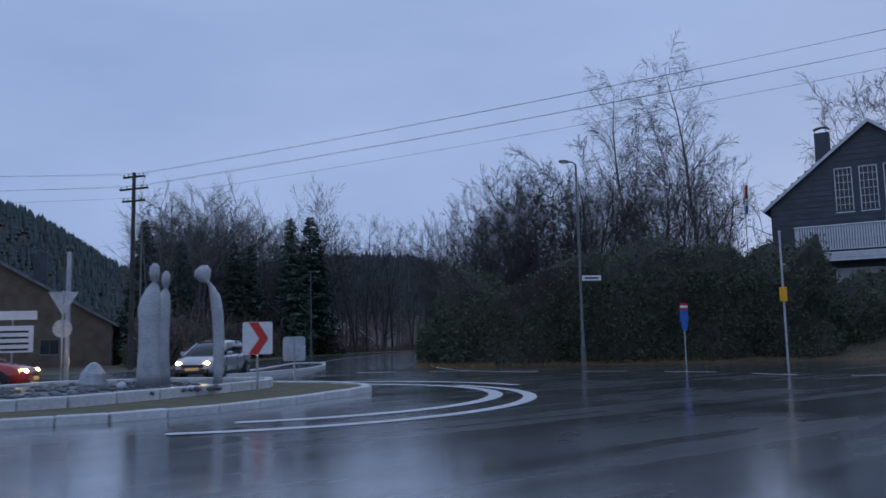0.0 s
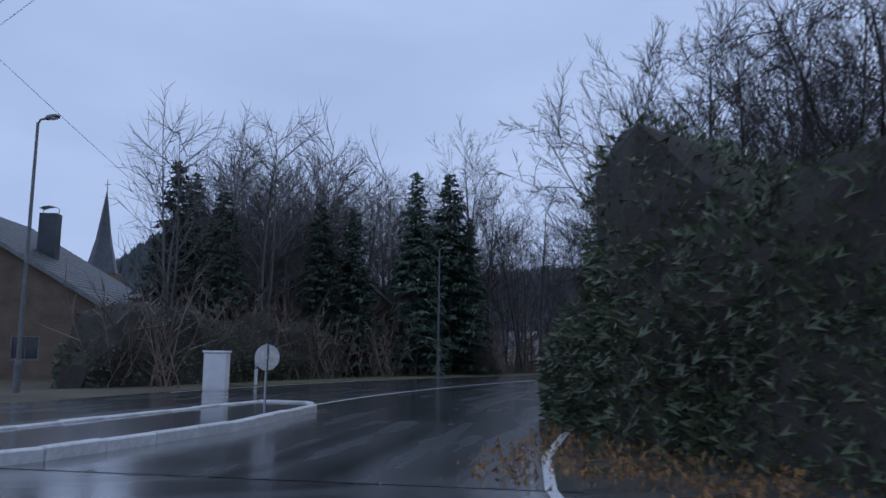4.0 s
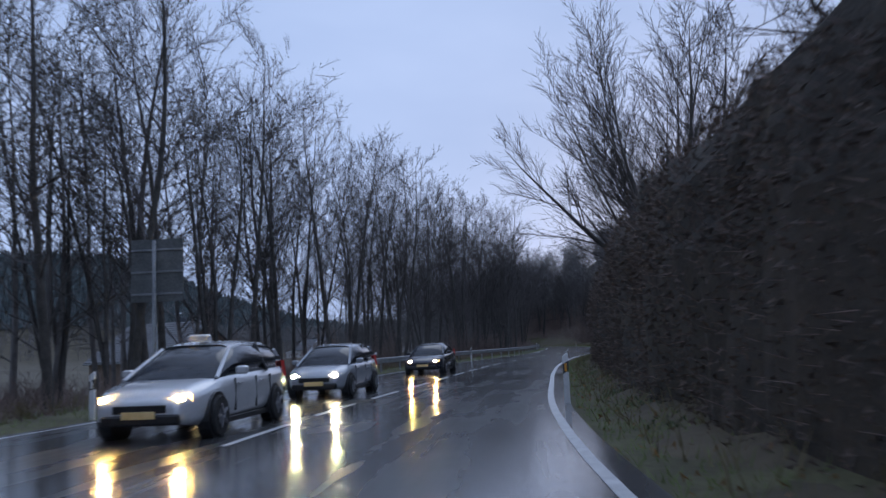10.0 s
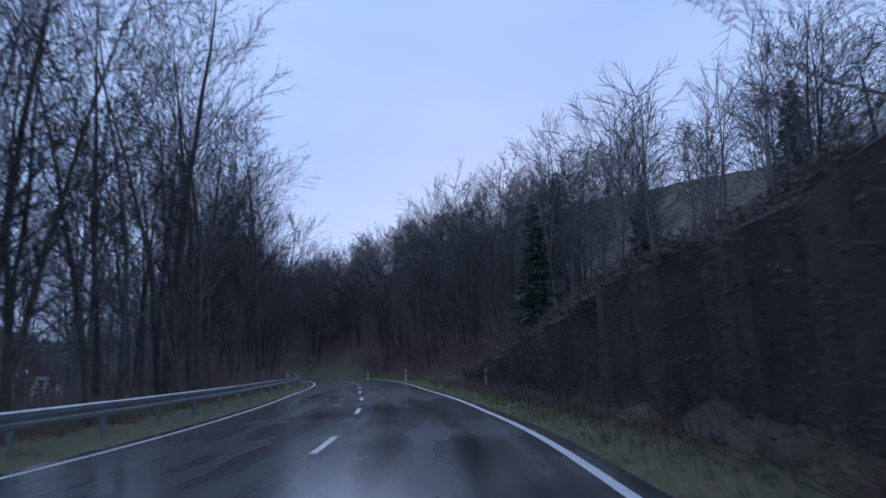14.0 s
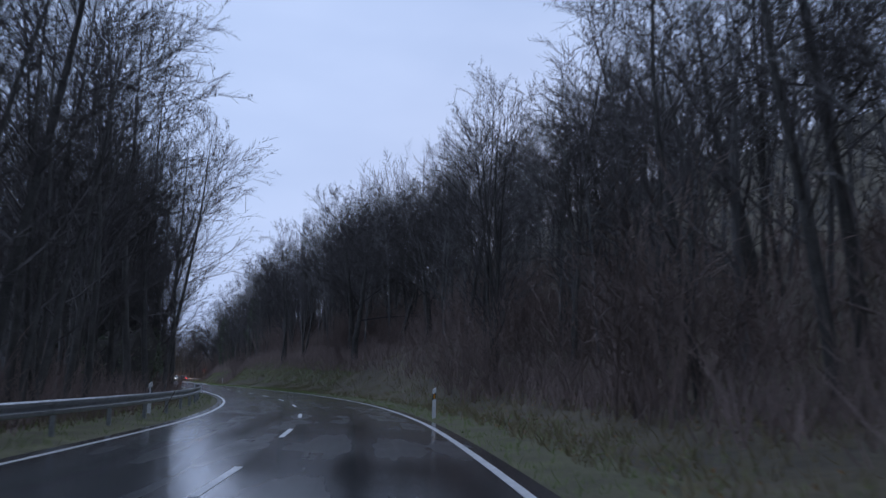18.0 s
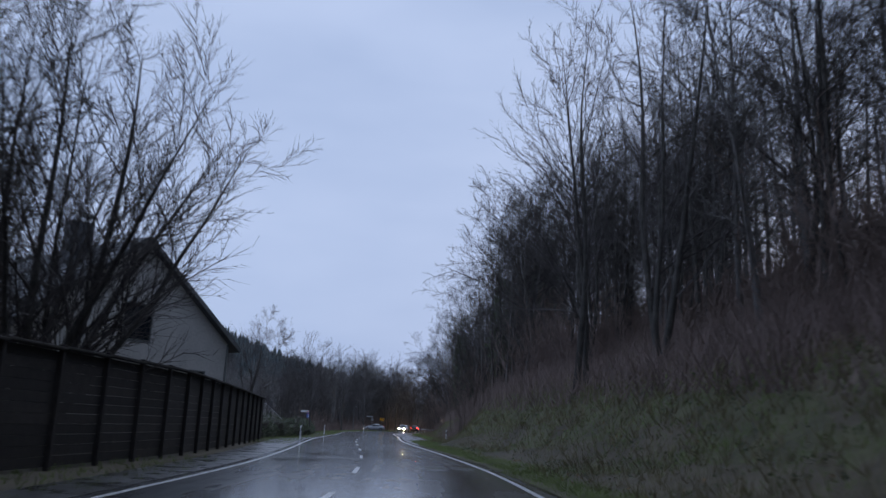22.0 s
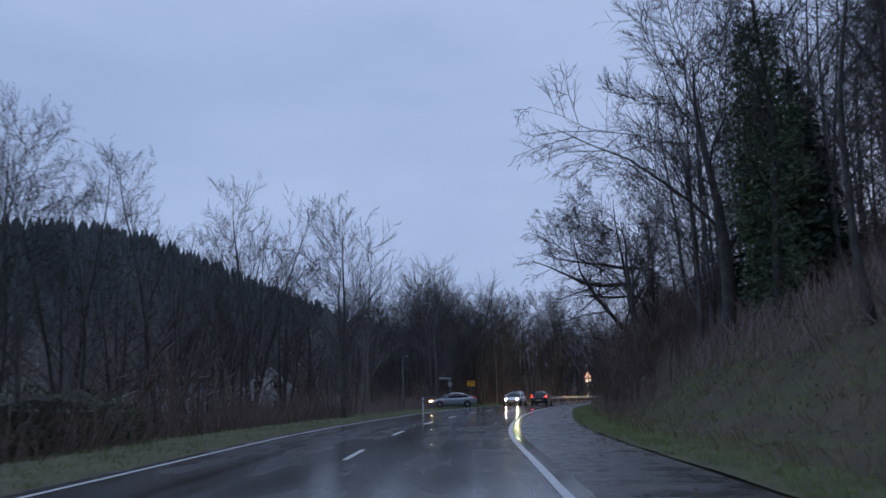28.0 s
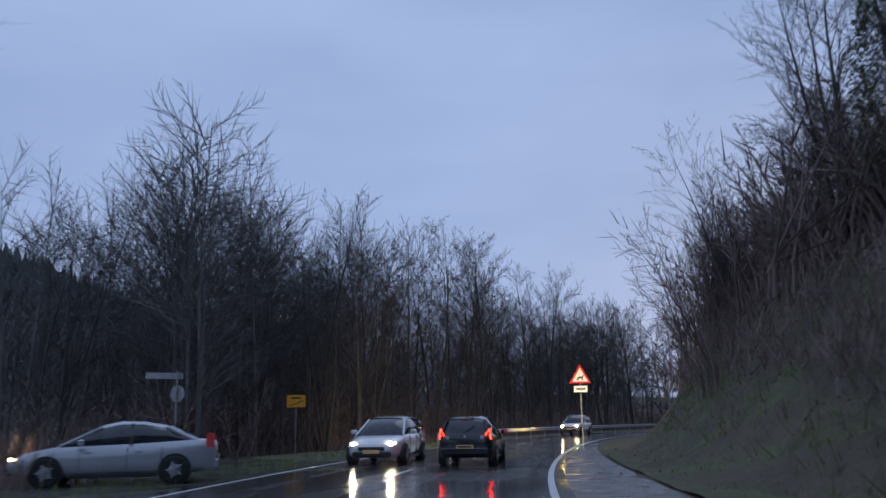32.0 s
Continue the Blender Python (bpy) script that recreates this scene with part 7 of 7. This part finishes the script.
def car(form, body_paint, label, x, y, turn, head=None, tail=None, taxi=False, group="", rear_ind=False):
    lower, cabin, front_axle, rear_axle, wr = FORMS[form]
    ob = thing("car", label, "car", group, at=pose(x, y, 0.0, 0, 0, turn))

    def ring(yy, lo, hi, w):
        h = hi - lo
        half = [(w * 0.86, lo), (w * 0.97, lo + h * 0.22), (w, lo + h * 0.5), (w * 0.985, lo + h * 0.78), (w * 0.93, hi - 0.015), (w * 0.6, hi + 0.012)]
        return [(a, yy, b) for a, b in half] + [(-a, yy, b) for a, b in half[::-1]]
    part("body", Shape().loft([ring(*q) for q in lower]), body_paint, ob, smooth=True)

    def cab(yy, lo, hi, wb, wt, inset=0.0):
        h = hi - lo
        half = [(wb - inset, lo - 0.03), (wb * 0.55 + wt * 0.45 + 0.05 - inset, lo + h * 0.5), (wt + 0.02 - inset, hi - 0.06 - inset), (wt * 0.8, hi - 0.008 - inset), (wt * 0.4, hi - inset)]
        return [(a, yy, b) for a, b in half] + [(-a, yy, b) for a, b in half[::-1]]
    part("window_band", Shape().loft([cab(*q) for q in cabin]), M_CARGLASS, ob, "dark tinted glass", smooth=True)
    mid = cabin[1:-1]
    roof = []
    for yy, lo, hi, wb, wt in mid:
        roof.append([(wt + 0.035, yy, hi - 0.07), (wt * 0.82, yy, hi + 0.004), (wt * 0.4, yy, hi + 0.014), (-wt * 0.4, yy, hi + 0.014), (-wt * 0.82, yy, hi + 0.004), (-wt - 0.035, yy, hi - 0.07)])
    part("roof", Shape().loft(roof, caps=False, closed=False), body_paint, ob, smooth=True)
    for s in (-1, 1):
        for (ya, la, ha, wba, wta), (yb, lb, hb, wbb, wtb), r in ((cabin[-1], cabin[-2], 0.035), (cabin[0], cabin[1], 0.05)):
            part("pillar", Shape().tube((s * (wba + 0.005), ya, la), (s * (wtb + 0.015), yb, hb - 0.04), r, r, 6), body_paint, ob)
        yb = (cabin[2][0] + cabin[3][0]) / 2
        part("pillar", Shape().tube((s * 0.79 * lower[3][3] / 0.83, yb, lower[3][2] - 0.02), (s * (cabin[3][4] + 0.02), yb, cabin[3][2] - 0.05), 0.035, 0.03, 6), M_BLACK, ob)
        w4 = lower[4][3]
        part("mirror", Shape().box(min(s * w4, s * (w4 + 0.2)), max(s * w4, s * (w4 + 0.2)), 0.62, 0.75, lower[4][2] + 0.0, lower[4][2] + 0.14, 0.03), body_paint, ob)
        for k, yy in enumerate((0.55, -0.5)):
            part("door_handle", Shape().box(min(s * (w4 - 0.01), s * (w4 + 0.025)), max(s * (w4 - 0.01), s * (w4 + 0.025)), yy - 0.1, yy + 0.08, lower[4][2] - 0.16, lower[4][2] - 0.13, 0.008), body_paint, ob)
        for yy in (0.72, -0.28, -1.02):
            part("door_seam", Shape().box(min(s * (w4 - 0.03), s * (w4 + 0.002)), max(s * (w4 - 0.03), s * (w4 + 0.002)), yy - 0.006, yy + 0.006, 0.34, lower[4][2] - 0.06), M_BLACK, ob)
        part("sill", Shape().box(min(s * w4 * 0.85, s * w4 * 0.96), max(s * w4 * 0.85, s * w4 * 0.96), -0.95, 0.95, lower[4][1] - 0.03, lower[4][1] + 0.06, 0.01), M_BLACK, ob)
        # lamps
        fy, ry = lower[-2][0], lower[1][0]
        wf, wrr = lower[-2][3], lower[1][3]
        zf = lower[-2][2]
        hl = Shape().loft([[(s * (wf - 0.26), fy + 0.02, zf - 0.12), (s * (wf - 0.26), fy + 0.02, zf - 0.01), (s * (wf - 0.3), fy - 0.1, zf - 0.0), (s * (wf - 0.3), fy - 0.1, zf - 0.12)],
                           [(s * (wf + 0.04), fy - 0.12, zf - 0.1), (s * (wf + 0.04), fy - 0.12, zf + 0.03), (s * (wf - 0.02), fy - 0.26, zf + 0.03), (s * (wf - 0.02), fy - 0.26, zf - 0.1)]])
        lamp_u = part("headlight", hl, (M_GLASSW if head is M_HEADW else M_GLASS) if head else M_LENS, ob, "lit headlight" if head else "clear headlight")
        if head:
            part("bulb", Shape().lathe([(0.02, 0), (0.085, 0.01), (0.08, 0.04), (0.02, 0.06)], 10, pose(s * (wf - 0.12), fy - 0.035, zf - 0.05, -90, 0, 0)), head, lamp_u, "lit bulb")
        zt = lower[1][2]
        tl = Shape().loft([[(s * (wrr - 0.17), ry - 0.025, zt - 0.2), (s * (wrr - 0.13), ry - 0.025, zt + 0.0), (s * (wrr - 0.1), ry + 0.1, zt + 0.02), (s * (wrr - 0.17), ry + 0.1, zt - 0.2)],
                           [(s * (wrr + 0.02), ry + 0.02, zt - 0.17), (s * (wrr - 0.01), ry + 0.06, zt + 0.14), (s * (wrr - 0.04), ry + 0.2, zt + 0.14), (s * (wrr + 0.02), ry + 0.22, zt - 0.17)]])
        part("tail_light", tl, tail or M_RED, ob, "red tail light")
        part("reverse_light", Shape().box(min(s * (wrr - 0.3), s * (wrr - 0.19)), max(s * (wrr - 0.3), s * (wrr - 0.19)), ry - 0.045, ry - 0.01, zt - 0.17, zt - 0.06, 0.02), M_LENS, ob)
        for yy in (front_axle, rear_axle):
            xo = s * (lower[3][3] - 0.06)
            well = part("wheel_arch", Shape().tube((xo - s * 0.14, yy, wr), (xo + s * 0.055, yy, wr), wr + 0.06, wr + 0.055, 20), M_BLACK, ob)
            tyre = part("tyre", Shape().lathe([(wr * 0.62, -0.1), (wr * 0.93, -0.1), (wr, -0.07), (wr, 0.07), (wr * 0.93, 0.1), (wr * 0.62, 0.1)], 20, pose(xo + s * 0.012, yy, wr, 0, 90, 0)), M_TYRE, ob, "black tyre")
            part("rim", Shape().lathe([(wr * 0.64, -0.03), (wr * 0.64, 0.03), (wr * 0.2, 0.045), (0.02, 0.05)], 20, pose(xo + s * 0.075, yy, wr, 0, 90 * s, 0)), M_RIM, tyre, "alloy rim")
            for q in range(5):
                part("spoke", Shape().box(-0.022, 0.022, 0.03, wr * 0.6, 0.045, 0.065, 0.006), M_RIM, tyre).matrix_basis = pose(xo + s * 0.075, yy, wr, 0, 90 * s, 0) @ pose(0, 0, 0, 0, 0, 72 * q)
    fy, ry = lower[-1][0], lower[0][0]
    part("grille", Shape().box(-0.42, 0.42, fy - 0.06, fy + 0.012, lower[-1][2] - 0.12, lower[-1][2] - 0.0, 0.01), M_BLACK, ob)
    part("front_bumper", Shape().box(-0.62, 0.62, fy - 0.14, fy + 0.03, lower[-1][1] - 0.1, lower[-1][1] + 0.06, 0.03), M_BLACK, ob)
    part("rear_bumper", Shape().box(-0.72, 0.72, ry - 0.03, ry + 0.2, lower[0][1] - 0.1, lower[0][1] + 0.1, 0.03), body_paint, ob)
    part("number_plate", Shape().box(-0.26, 0.26, fy + 0.03, fy + 0.045, lower[-1][1] + 0.0, lower[-1][1] + 0.11, 0.004), M_PLATE, ob)
    rp_ = part("number_plate", Shape().box(-0.26, 0.26, ry - 0.045, ry - 0.03, lower[0][1] + 0.08, lower[0][1] + 0.19, 0.004), M_PLATE, ob, "pale number plate with amber lamplight put in its colour")
    part("bar", Shape().box(-0.2, 0.2, ry - 0.05, ry - 0.046, lower[0][1] + 0.11, lower[0][1] + 0.16), M_BLACK, rp_)
    part("badge", Shape().lathe([(0.05, 0), (0.05, 0.012), (0.02, 0.016)], 4, pose(0, lower[1][0] - 0.02, lower[1][2] - 0.1, 90, 0, 0)), M_RIM, ob)
    c0, c1 = cabin[0], cabin[1]
    part("wiper", Shape().tube((0, c0[0] - 0.01, c0[1] + 0.08), (0.3, (c0[0] + c1[0]) / 2 - 0.04, (c0[2] + c1[2]) / 2), 0.012, 0.01, 6), M_BLACK, ob)
    if tail:
        part("brake_light", Shape().box(-0.14, 0.14, c1[0] - 0.03, c1[0] + 0.02, c1[2] - 0.05, c1[2] - 0.02, 0.005), M_RED, ob)
    if taxi:
        part("roof_sign", Shape().box(-0.2, 0.2, 0.0, 0.16, cabin[3][2] + 0.0, cabin[3][2] + 0.13, 0.03), P_WHITE, ob, "pale roof sign")
    return ob


def on_road(u, n):
    x, y = spot(u, n)
    return x, y, bearing(u)


x, y, b = on_road(455.5, 1.3)
car("hatch", P_BLACK, "small black hatchback with red tail lights lit", x, y, b, None, M_TAIL)
beam = bpy.data.lights.new("headlight_beam", "SPOT")
beam.energy, beam.color, beam.spot_size, beam.spot_blend, beam.shadow_soft_size = 7000, (1.0, 0.76, 0.42), radians(70), 0.6, 0.12
new("headlight_beam", beam).matrix_world = look((*spot(457.8, 1.3), 0.66), (*spot(487, -1.5), 0.75))
x, y, b = on_road(73, -1.5)
car("estate", P_WHITE, "white estate taxi with warm headlights lit", x, y, b + 180, M_HEAD, None, True)
x, y, b = on_road(82, -1.7)
car("hatch", P_SILVER, "silver hatchback with bright headlights lit", x, y, b + 180, M_HEADW)
x, y, b = on_road(97, -1.6)
car("sedan", P_DARK, "dark saloon with warm headlights lit", x, y, b + 180, M_HEAD)
x, y, b = on_road(456.5, -1.7)
car("estate", P_WHITE, "white estate car with bright headlights lit", x, y, b + 180, M_HEADW)
x, y, b = on_road(505, -1.8)
car("suv", P_WHITE, "pale off-road car with headlights lit", x, y, b + 180, M_HEAD)
car("sedan", P_SILVER, "silver saloon turning at the side road with a lit indicator", *spot(447.6, -6.2), bearing(447) + 112, M_HEAD)
car("estate", P_RED, "red estate car waiting at the roundabout", -14.3, 23.6, -78, M_HEAD)
car("hatch", P_SILVER, "silver hatchback approaching the roundabout with headlights lit", -8.9, 31.5, 172, M_HEAD)
